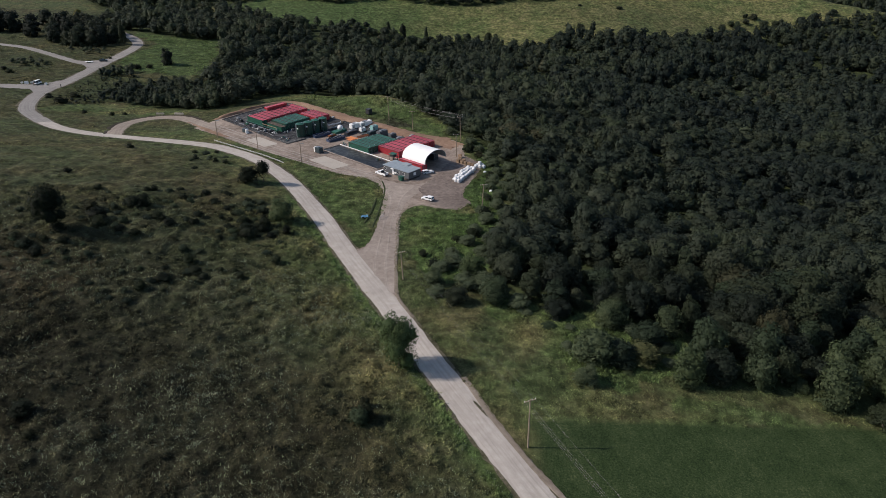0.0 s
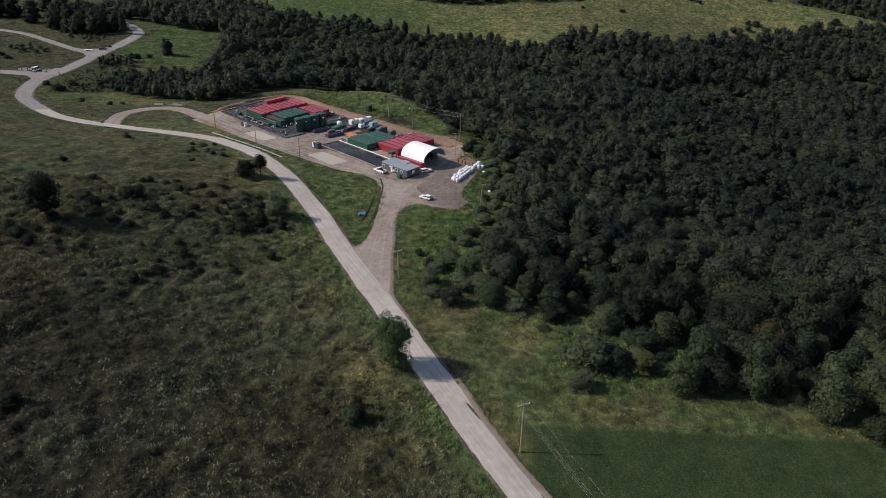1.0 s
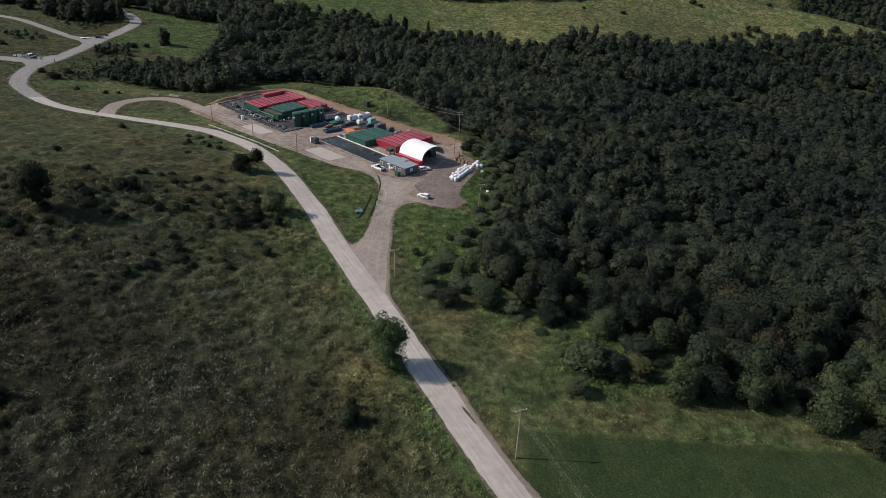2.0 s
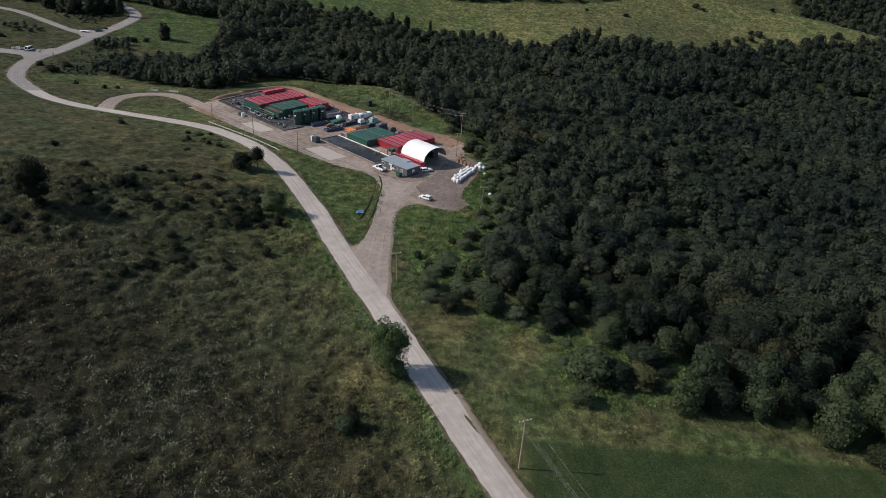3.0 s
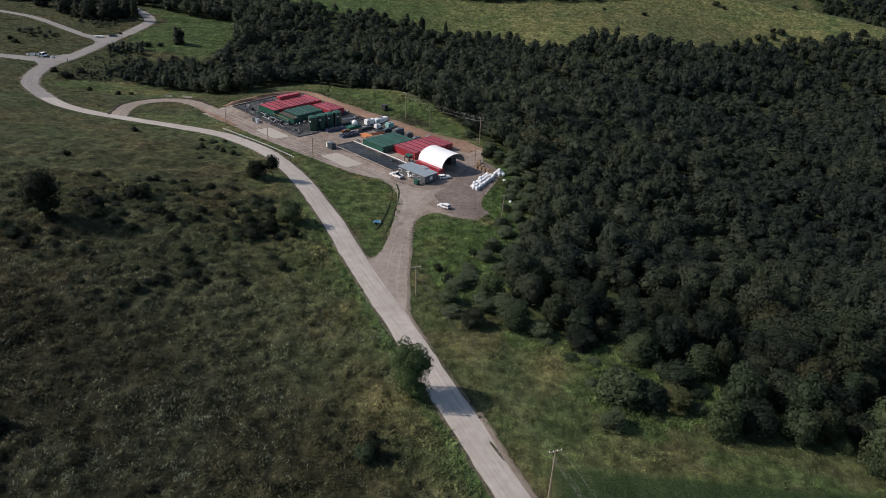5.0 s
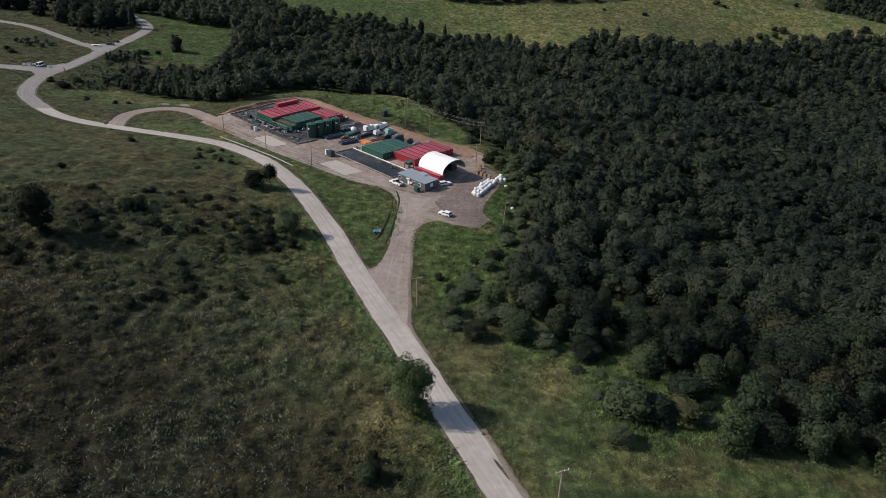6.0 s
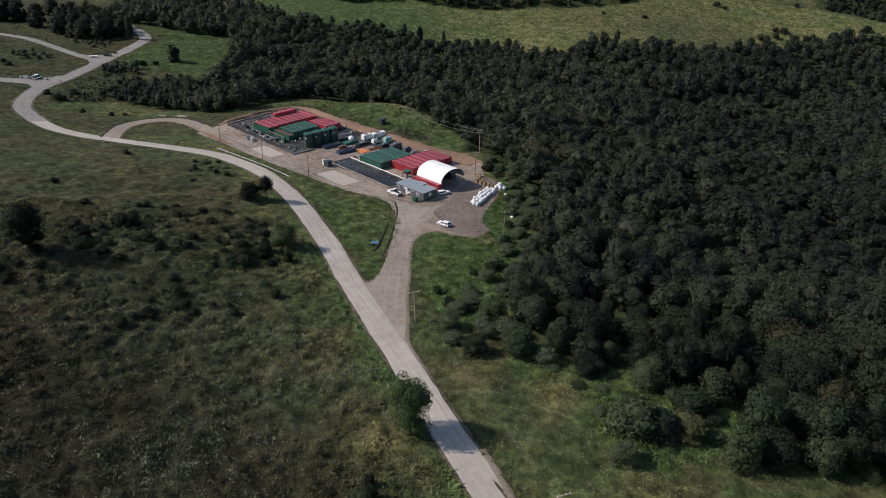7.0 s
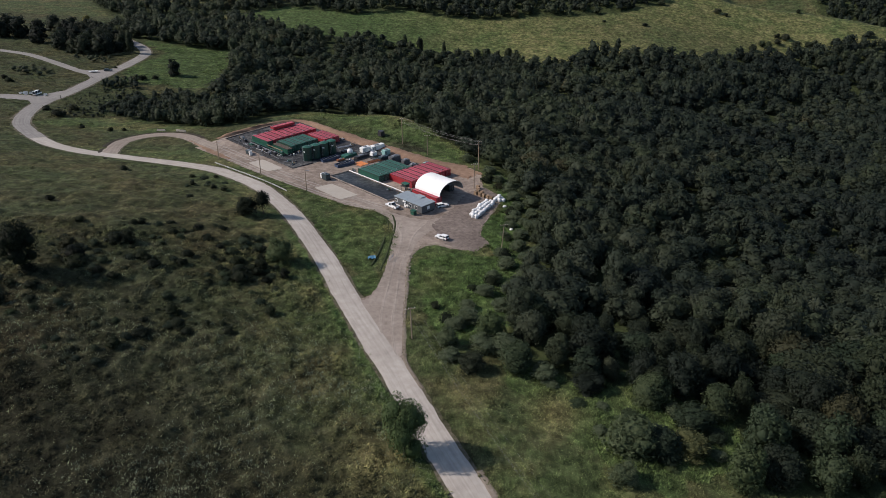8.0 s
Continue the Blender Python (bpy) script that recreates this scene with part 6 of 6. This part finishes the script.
skid("generator", site_pose(-47.2, -10.6), 2.4, 1.7, 1.7, CARDARK, "small dark generator by the liner's edge", "generator")
boxes_root = thing("meter_cabinet", site_pose(-45.2, -11.0), "white cabinet beside the small generator", "cabinet")
boxes("body", WHITE, boxes_root, (-0.35, 0.35, -0.6, 0.6, 0, 1.9), soft_edge=0.04)
boxes("door", WHITE, boxes_root, (0.35, 0.4, -0.5, 0.5, 0.15, 1.8))


skid("low_skid", site_pose(-12.4, 20.6, 0, 90), 6.0, 2.2, 1.1, DARK_STEEL, "low dark machinery skid among the pipes")
skid("low_skid", site_pose(-5.0, 26.0, 0, 90), 4.0, 2.0, 1.3, CARDARK, "low dark green machinery skid beside the cabins")
skid("pump_unit", site_pose(5.6, 28.6, 0, 90), 3.0, 2.0, 1.9, CLAD, "grey pump unit behind the green containers")
skid("pump_unit", site_pose(10.5, 28.0, 0, 90), 2.6, 1.6, 1.5, STEEL, "galvanised pump unit behind the green containers")
skid("compressor", site_pose(14.6, 31.6, 0, 90), 2.4, 1.6, 2.3, TEAL, "pale compressor standing at the liner's corner")
skid("low_skid", site_pose(-22.0, 20.4, 0, 90), 5.0, 2.0, 0.9, DARK_STEEL, "low dark skid beside the round tank")
for u, v, l, w, h, paint in ((-38.6, -3.6, 2.2, 1.3, 1.3, DARK_STEEL), (-41.4, -4.4, 1.6, 1.2, 0.9, STEEL), (-36.4, -1.6, 1.5, 1.1, 1.6, GREEN), (-45.2, -4.0, 2.4, 1.0, 0.8, DARK_STEEL), (-50.4, -3.8, 1.4, 1.1, 1.1, STEEL),
                             (-55.8, -4.4, 2.0, 1.1, 0.9, GREEN), (-61.5, -4.0, 1.6, 1.2, 1.2, DARK_STEEL), (-66.0, -2.6, 1.8, 1.2, 1.0, STEEL)):
    skid("pump_unit", site_pose(u, v, 0, 8 * math.sin(u)), l, w, h, paint, "small weathered pump unit on the liner before the containers")
skid("low_skid", site_pose(-15.0, 12.0, 0, 85), 3.4, 1.5, 0.8, RUST, "low rusty steel tray beside the bins")


def hose(points, r, material, label):
    """A hose lying in curves on the ground."""
    line = smooth_line([site(*q) for q in points], 0.8)
    root = thing("hose", pose(line[0][0], line[0][1], zl(*line[0]) + 0.16 + r), label, "hose", "hoses on the liner")
    bm = bmesh.new()
    rings = []
    side = np.gradient(line, axis=0)
    for (x, y), (dx, dy) in zip(line, side):
        n = Vector((dy, -dx, 0)).normalized()
        c = Vector((x - line[0][0], y - line[0][1], zl(x, y) - zl(*line[0])))
        rings.append([bm.verts.new(c + n * r * math.cos(a) + Vector((0, 0, r * math.sin(a)))) for a in np.linspace(0, 6.283, 7)[:-1]])
    for a, b in zip(rings[:-1], rings[1:]):
        for k in range(6):
            bm.faces.new((a[k], a[(k + 1) % 6], b[(k + 1) % 6], b[k]))
    part("tube", bm, material, root, smooth=True)
    bm = bmesh.new()
    rod(bm, (0, 0, 0), (0.3, 0.1, 0), r * 1.5, sides=8)
    part("coupling", bm, STEEL, root)


rng = random.Random(91)
for k in range(10):
    u0, v0 = rng.uniform(-70, -40), rng.uniform(-6.4, -2.6)
    pts = [(u0 + 3.4 * i, v0 + rng.uniform(-0.45, 0.45)) for i in range(rng.randrange(4, 8))]
    hose(pts, rng.uniform(0.05, 0.09), (DARK_STEEL, RUBBER, STEEL)[k % 3], ("dark", "black", "grey")[k % 3] + " hose lying along the liner")
for k in range(5):
    u0, v0 = rng.uniform(-34, -14), rng.uniform(21, 30)
    pts = [(u0 + 2.6 * i, v0 + rng.uniform(-0.6, 0.6)) for i in range(rng.randrange(4, 6))]
    hose(pts, rng.uniform(0.05, 0.09), (DARK_STEEL, RUBBER)[k % 2], "dark hose lying behind the tanks")


def round_tank():
    root = thing("round_tank", site_pose(-17.3, 17.8), "white round-topped tank on a green steel skid", "tank")
    boxes("skid_frame", GREEN, root, (-1.6, 1.6, -3.2, 3.2, 0, 1.0), soft_edge=0.05)
    bm = bmesh.new()
    bmesh.ops.create_uvsphere(bm, u_segments=20, v_segments=12, radius=1.25, matrix=Matrix.LocRotScale((0, 0.8, 2.0), None, (1, 1, 0.95)))
    part("vessel", bm, WHITE, root, smooth=True)
    bm = bmesh.new()
    rod(bm, (0, 0.8, 3.1), (0, 0.8, 3.4), 0.25, sides=10)
    part("cap", bm, STEEL, root)


round_tank()


def loose_pipes(name, u, v, turn, count, length, material, label, seed):
    """A pile of pipes or hoses lying on the ground."""
    rng = np.random.default_rng(seed)
    root = thing(name, site_pose(u, v, 0, turn), label, "pipes")
    for i in range(count):
        bm = bmesh.new()
        y, r = (i - count / 2) * 0.34, 0.13
        rod(bm, (-length / 2 + rng.normal(0, 0.4), y + rng.normal(0, 0.06), r + 0.02), (length / 2 + rng.normal(0, 0.4), y + rng.normal(0, 0.06), r + 0.02), r, sides=7)
        part("pipe", bm, material, root)


loose_pipes("pipe_bundle", -31, 27, 20, 6, 9, DARK_STEEL, "dark steel pipes lying on the liner", 61)
loose_pipes("pipe_bundle", -28, 24, 75, 5, 6, STEEL, "grey steel pipes lying loose on the liner", 62)
loose_pipes("pipe_bundle", 12, 29, 12, 6, 8, STEEL, "grey pipes stacked behind the green containers", 63)
loose_pipes("pipe_bundle", -11.5, 19.5, 88, 8, 7, DARK_STEEL, "dark pipe rack lying beside the round tank", 64)
loose_pipes("pipe_bundle", -5.5, 21.5, 84, 7, 6, RUST, "rusty pipes lying on dark boards", 65)
loose_pipes("pipe_bundle", -30.5, -3.0, 8, 5, 9, DARK_STEEL, "grey hoses lying on the liner's front", 66)
loose_pipes("pipe_bundle", -60, -4.5, 0, 5, 14, DARK_STEEL, "grey hoses laid along the liner", 67)
site_patch("orange_sheet", -9.0, -4.2, 13.2, 17.6, 0.2, ORANGE, "crumpled orange plastic sheet on the ground", "sheet", 0.3, 0.6)


def valve_skid(m, seed):
    """A knee-high cluster of valves, drums and boxes on the liner."""
    rng = random.Random(seed)
    root = thing("valve_skid", m, "low grey valve and hose cluster on the black liner", "equipment", "valve clusters")
    boxes("tray", DARK_STEEL, root, (-0.9, 0.9, -0.6, 0.6, 0, 0.15))
    for k in range(3):
        x, h = -0.6 + 0.6 * k, rng.uniform(0.5, 1.2)
        bm = bmesh.new()
        rod(bm, (x, rng.uniform(-0.3, 0.3), 0.1), (x, rng.uniform(-0.3, 0.3), h), rng.uniform(0.12, 0.26), sides=8)
        part("valve", bm, (STEEL, GREEN, OCHRE, WHITE, DARK_STEEL)[rng.randrange(5)], root)
    bm = bmesh.new()
    rod(bm, (-1.6, 0.4, 0.2), (1.8, 0.2, 0.25), 0.09, sides=6)
    part("hose", bm, STEEL, root)


for k, (u, v) in enumerate([(-68, -3), (-65, 3), (-66, 10), (-64, -5), (-58, -5.5), (-52, -5.2), (-46, -4.5), (-41, -4.6), (-36, -3.5), (-33, 1), (-34, 5), (-33.5, 9), (-32, 13), (-28, -4),
                            (-24, -4.6), (-31, 21), (-27, 27), (-36, 28.5), (-12, 31), (-3, 30), (4, 30.5), (9, 31), (15, 33.5), (27, 10.5), (24, 5), (29.5, 4), (-22, 22), (-13, 15), (-7, 24), (31, 9.5), (-2, 8.5)]):
    valve_skid(site_pose(u, v, 0.05, k * 47), k)


def platform_machine():
    root = thing("platform_machine", site_pose(28.3, 8.4), "green machine on a raised steel platform by the pipe", "machine")
    for x in (-1.3, 1.3):
        for y in (-1.0, 1.0):
            boxes("leg", DARK_STEEL, root, (x - 0.08, x + 0.08, y - 0.08, y + 0.08, 0, 2.2))
    boxes("deck", DARK_STEEL, root, (-1.5, 1.5, -1.2, 1.2, 2.2, 2.32))
    boxes("hood", GREEN, root, (-1.4, 1.4, -1.1, 1.1, 3.0, 3.3), soft_edge=0.05)
    boxes("engine", DARK_STEEL, root, (-1.0, 1.0, -0.8, 0.8, 2.32, 3.0))
    boxes("rail", OCHRE, root, (-1.5, 1.5, -1.22, -1.17, 3.3, 3.36))


platform_machine()


def bin_box(name, m, l, w, h, paint, label, category):
    root = thing(name, m, label, category)
    boxes("body", paint, root, (-l / 2, l / 2, -w / 2, w / 2, 0.1, h), soft_edge=0.05)
    boxes("lid", paint, root, (-l / 2 - 0.05, l / 2 + 0.05, -w / 2 - 0.05, w / 2 + 0.05, h, h + 0.12))
    boxes("handle", STEEL, root, (-0.3, 0.3, -w / 2 - 0.1, -w / 2 - 0.05, h - 0.3, h - 0.22))


bin_box("waste_bin", site_pose(45.4, -3.4), 1.7, 1.3, 1.5, GREEN, "dark green waste container by the office corner", "waste bin")
bin_box("hunting_box", site_pose(-26.5, 43.0), 2.4, 2.0, 2.2, DARK_STEEL, "dark box standing on the grassy bank", "box")


# ---- roadside: guard rail, poles, cables, boulders, gate ----
def guard_rail():
    line = smooth_line([site(*q) for q in [(-44, -27.4), (-26, -26.0), (-10, -25.0), (3.5, -25.0)]], 2.0)
    root = thing("guard_rail", pose(line[20][0], line[20][1], zl(*line[20])), "galvanised steel guard rail beside the gravel road", "guard rail")
    inv = root.matrix_world.inverted()
    for i in range(len(line) - 1):
        a, b = [Vector((*q, zl(*q) + 0.62)) for q in line[i:i + 2]]
        bm = bmesh.new()
        for dz, r in ((0.13, 0.07), (-0.13, 0.07)):
            rod(bm, inv @ (a + Vector((0, 0, dz))), inv @ (b + Vector((0, 0, dz))), r, sides=6)
        part("beam", bm, GALVANISED, root)
        if i % 2 == 0:
            bm = bmesh.new()
            rod(bm, inv @ (a - Vector((0, 0, 0.75))), inv @ (a + Vector((0, 0, 0.15))), 0.08, sides=5)
            part("post", bm, WOOD, root)


guard_rail()


def utility_pole(x, y, high, lean=(0, 0), arms=1, label="weathered wooden utility pole with a crossarm", turn=0.0):
    root = thing("utility_pole", pose(x, y, zl(x, y), 0, 0, turn), label, "utility pole", "utility poles")
    top = Vector((lean[0], lean[1], high))
    bm = bmesh.new()
    rod(bm, (0, 0, -0.5), top, 0.17, 0.11, 9)
    part("pole", bm, POLEWOOD, root)
    for k in range(arms):
        z = high - 0.35 - 0.9 * k
        boxes("crossarm", POLEWOOD, root, (top.x - 1.2, top.x + 1.2, top.y - 0.07, top.y + 0.07, z, z + 0.13))
        for dx in (-1.1, -0.4, 0.4, 1.1):
            bm = bmesh.new()
            rod(bm, (top.x + dx, top.y, z + 0.13), (top.x + dx, top.y, z + 0.36), 0.05, sides=6)
            part("insulator", bm, WHITE, root)
    return Vector((x, y, zl(x, y) + high))


def cable(a, b, sag, r=0.008):
    """One hanging cable: a square tube lofted through its sag."""
    pts = [a.lerp(b, t) - Vector((0, 0, sag * 4 * t * (1 - t))) - a for t in np.linspace(0, 1, 15)]
    bm = bmesh.new()
    side = Vector((b.y - a.y, a.x - b.x, 0)).normalized() * r
    up = Vector((0, 0, r))
    rings = [[bm.verts.new(p + o) for o in (side, up, -side, -up)] for p in pts]
    for p, q in zip(rings[:-1], rings[1:]):
        for k in range(4):
            bm.faces.new((p[k], p[(k + 1) % 4], q[(k + 1) % 4], q[k]))
    me = bpy.data.meshes.new("power_cable")
    bm.to_mesh(me)
    bm.free()
    me.materials.append(CABLE)
    ob = new("power_cable", me)
    ob.location = a
    tagged(ob, "thin grey overhead power cable hung between poles", "cable", "overhead cables")


def span(a, b, sag, offsets=((-1.1, 0), (1.1, 0), (-0.4, -1.6), (0.4, -1.6)), r=0.008):
    for dx, dz in offsets:
        cable(a + Vector((dx, 0, dz)), b + Vector((dx, 0, dz)), sag, r)


front = utility_pole(17.8, 99.2, 11.3, (0.15, 0), 1, turn=20)
second = utility_pole(-7.2, 160.2, 8.6, (-0.1, 0), 1, turn=20)
outer = utility_pole(45, 45, 11.3)
span(front, outer, 1.2, r=0.011)
span(second, front, 1.1)
east = utility_pole(17.1, 210.5, 9.0, (0.9, 0.4), 1, turn=10)
rear = utility_pole(10.7, 261.2, 9.5, (0.1, 0), 1)
hframe = utility_pole(13.2, 281.3, 11.5, (0, 0), 2, "tall dark utility pole with two crossarms and transformers")
slope = utility_pole(-18.4, 310.4, 11.0, (0, 0), 1)
slope_b = utility_pole(-7.3, 297.5, 8.5, (0, 0), 1)
span(slope, hframe, 1.2, r=0.02)
span(hframe, rear, 0.7)
for u, v in ((-49.1, -23.1), (-20.8, -21.0), (5.2, -18.2)):
    x, y = site(u, v)
    utility_pole(x, y, 7.6, (0.25, 0), 0, "slim wooden lighting pole at the yard's edge")
    lamp = thing("yard_lamp", pose(x + 0.25, y, zl(x, y) + 7.5), "grey floodlight head on a short bracket", "lamp", "yard lamps")
    boxes("bracket", STEEL, lamp, (0, 1.0, -0.04, 0.04, -0.04, 0.04))
    boxes("head", STEEL, lamp, (0.9, 1.5, -0.18, 0.18, -0.1, 0.08), soft_edge=0.03)


def boulder(x, y, r, seed, material=STONE, label="pale rough boulder marking the driveway's edge", name="boulder", group="driveway boulders"):
    rng = random.Random(seed)
    bm = bmesh.new()
    bmesh.ops.create_icosphere(bm, subdivisions=2, radius=r)
    for vert in bm.verts:
        k = 1 + rng.uniform(-0.16, 0.16)
        vert.co = Vector((vert.co.x * k * 1.2, vert.co.y * k, vert.co.z * k * 0.75))
    me = bpy.data.meshes.new(name)
    bm.to_mesh(me)
    bm.free()
    me.materials.append(material)
    ob = new(name, me)
    ob.location = (x, y, zl(x, y) + 0.06 + r * 0.55)
    ob.rotation_euler = (0, 0, rng.uniform(0, 6))
    tagged(ob, label, name.replace("_", " "), group)


for i in range(30):
    t = i / 29
    boulder(-9.75 + 0.35 * math.sin(i * 2.3), 168.5 + 37 * t + 0.5 * math.sin(i * 1.7), 0.14 + 0.14 * abs(math.sin(i * 3.1)), i)
for i, (x, y) in enumerate([(20.7, 245.0), (21.5, 226.8)]):
    boulder(x, y, 0.55, 40 + i, WHITE, "white wrapped bundle lying at the wood's edge", "white_bundle", "white bundles")
rng = random.Random(77)
for i in range(27):
    x, y = site(-2.6 + i * 1.26, -2.8 + rng.uniform(-0.15, 0.15))
    boulder(x, y, rng.uniform(0.16, 0.28), 100 + i, STONE, "dusty brown sandbag weighting the liner's edge", "sandbag", "sandbags on the liner")
for i in range(36):
    x, y = site(-70.5 + i * 1.4, -8.0 + rng.uniform(-0.2, 0.9))
    boulder(x, y, rng.uniform(0.14, 0.26), 200 + i, STONE, "dusty brown sandbag weighting the liner's edge", "sandbag", "sandbags on the liner")

RUT_A = [(-17.2, 234.5), (-15.9, 228), (-15.8, 222), (-16.3, 214), (-16.9, 205), (-17.9, 195)]
RUT_B = [(-20.4, 234), (-18.3, 229), (-17.9, 222), (-18.6, 214), (-19.5, 205), (-20.6, 198)]
RUT = gravel_material("grassy_rut", [(0.3, (0.021, 0.030, 0.012)), (0.7, (0.054, 0.066, 0.028))], 0.2)
for k, way in enumerate((RUT_A, RUT_B)):
    make_way("wheel_rut", smooth_line(way, 1.5), 0.6, 0.16, RUT, "dark wheel rut worn into the long grass", 30 + k)
make_way("worn_verge", smooth_line([(6.9, 119.0), (8.3, 115.6), (9.8, 111.6), (11.6, 107.2), (13.4, 103.4), (15.6, 99.2), (19.4, 92.4), (24.6, 84.2)], 0.8), 1.5, 0.105, VERGE, "brown washed-out gravel along the road's edge", 34, 0.16)
make_patch("washed_hollow", [(8.3, 111.7), (8.9, 111.2), (9.7, 109.9), (10.6, 108.0), (11.3, 106.5), (10.5, 107.3), (9.4, 109.2), (8.6, 110.6)], 0.22, 0.15, SHOULDER, "dark washed-out hollow in the road's edge", "verge", 0.06)

gate = thing("gate", ground_pose(-15.2, 202.4, 70, 0.06), "open tubular steel gate beside the driveway", "gate")
bm = bmesh.new()
for z in (0.3, 0.6, 0.9, 1.2):
    rod(bm, (-1.8, 0, z), (1.8, 0, z), 0.04, sides=6)
part("bar", bm, STEEL, gate)
for x in (-1.8, 1.8):
    bm = bmesh.new()
    rod(bm, (x, 0, 0), (x, 0, 1.35), 0.07, sides=7)
    part("post", bm, WOOD, gate)

tarp = thing("tarpaulin", ground_pose(-20.9, 202.6, 15, 0.05), "crumpled pale blue tarpaulin lying in the grass", "tarpaulin")
bm = bmesh.new()
bmesh.ops.create_grid(bm, x_segments=12, y_segments=9, size=1.0, matrix=Matrix.LocRotScale((0, 0, 0.35), None, (1.15, 0.75, 1)))
for vert in bm.verts:
    vert.co.z += 0.28 * noise.noise(vert.co * 1.7) - 0.25 * (abs(vert.co.x) / 1.7) ** 3
part("cloth", bm, TARP, tarp, smooth=True)


def roadside_clutter():
    """Small trailers and boxes left at the far junctions."""
    trailer = thing("flat_trailer", ground_pose(-210.0, 436.0, 10, 0.1), "pale flat trailer parked behind a dark car", "trailer")
    boxes("bed", WHITE, trailer, (-2.4, 2.4, -1.0, 1.0, 0.6, 0.8), soft_edge=0.03)
    for x in (-0.5, 0.5):
        for s in (-1, 1):
            bm = bmesh.new()
            rod(bm, (x, s * 0.8, 0.32), (x, s * 1.05, 0.32), 0.32, sides=12)
            part("wheel", bm, RUBBER, trailer)
    for x, y, s in ((-218, 378.2, 1.0), (-216.3, 380, 0.7), (-221, 379.0, 0.6), (-208.6, 379.6, 0.7)):
        root = thing("crate", ground_pose(x, y, x * 7 % 90, 0.06), "pale crate dropped beside the road", "crate", "roadside crates")
        boxes("box", WHITE, root, (-s, s, -s * 0.7, s * 0.7, 0, s * 1.3), soft_edge=0.05)
        boxes("lid", STEEL, root, (-s - 0.04, s + 0.04, -s * 0.75, s * 0.75, s * 1.3, s * 1.38))
    post = thing("marker_post", ground_pose(-198.6, 375.4, 0), "dark marker post at the roadside", "post")
    boxes("shaft", DARK_STEEL, post, (-0.12, 0.12, -0.12, 0.12, 0, 1.8))
    boxes("cap", DARK_STEEL, post, (-0.16, 0.16, -0.16, 0.16, 1.8, 1.9))


def barrier(x, y, turn, length):
    root = thing("barrier", ground_pose(x, y, turn, 0.02), "pale concrete barrier lying beside the loop road", "barrier", "concrete barriers")
    bm = bmesh.new()
    box(bm, -length / 2, length / 2, -0.3, 0.3, 0.0, 0.3, 0.04)
    part("foot", bm, CONCRETE, root)
    bm = bmesh.new()
    box(bm, -length / 2 + 0.05, length / 2 - 0.05, -0.17, 0.17, 0.3, 0.85, 0.05)
    part("rib", bm, CONCRETE, root)


roadside_clutter()
barrier(-131.0, 331.8, -8, 4.2)
barrier(-121.4, 330.4, -14, 5.0)
for kind in tree_kinds + thicket_kinds + bush_kinds + brush_kinds + dark_kinds + grove_kinds + edge_kinds:
    for ob in (*kind.children_recursive, kind):
        bpy.data.objects.remove(ob)
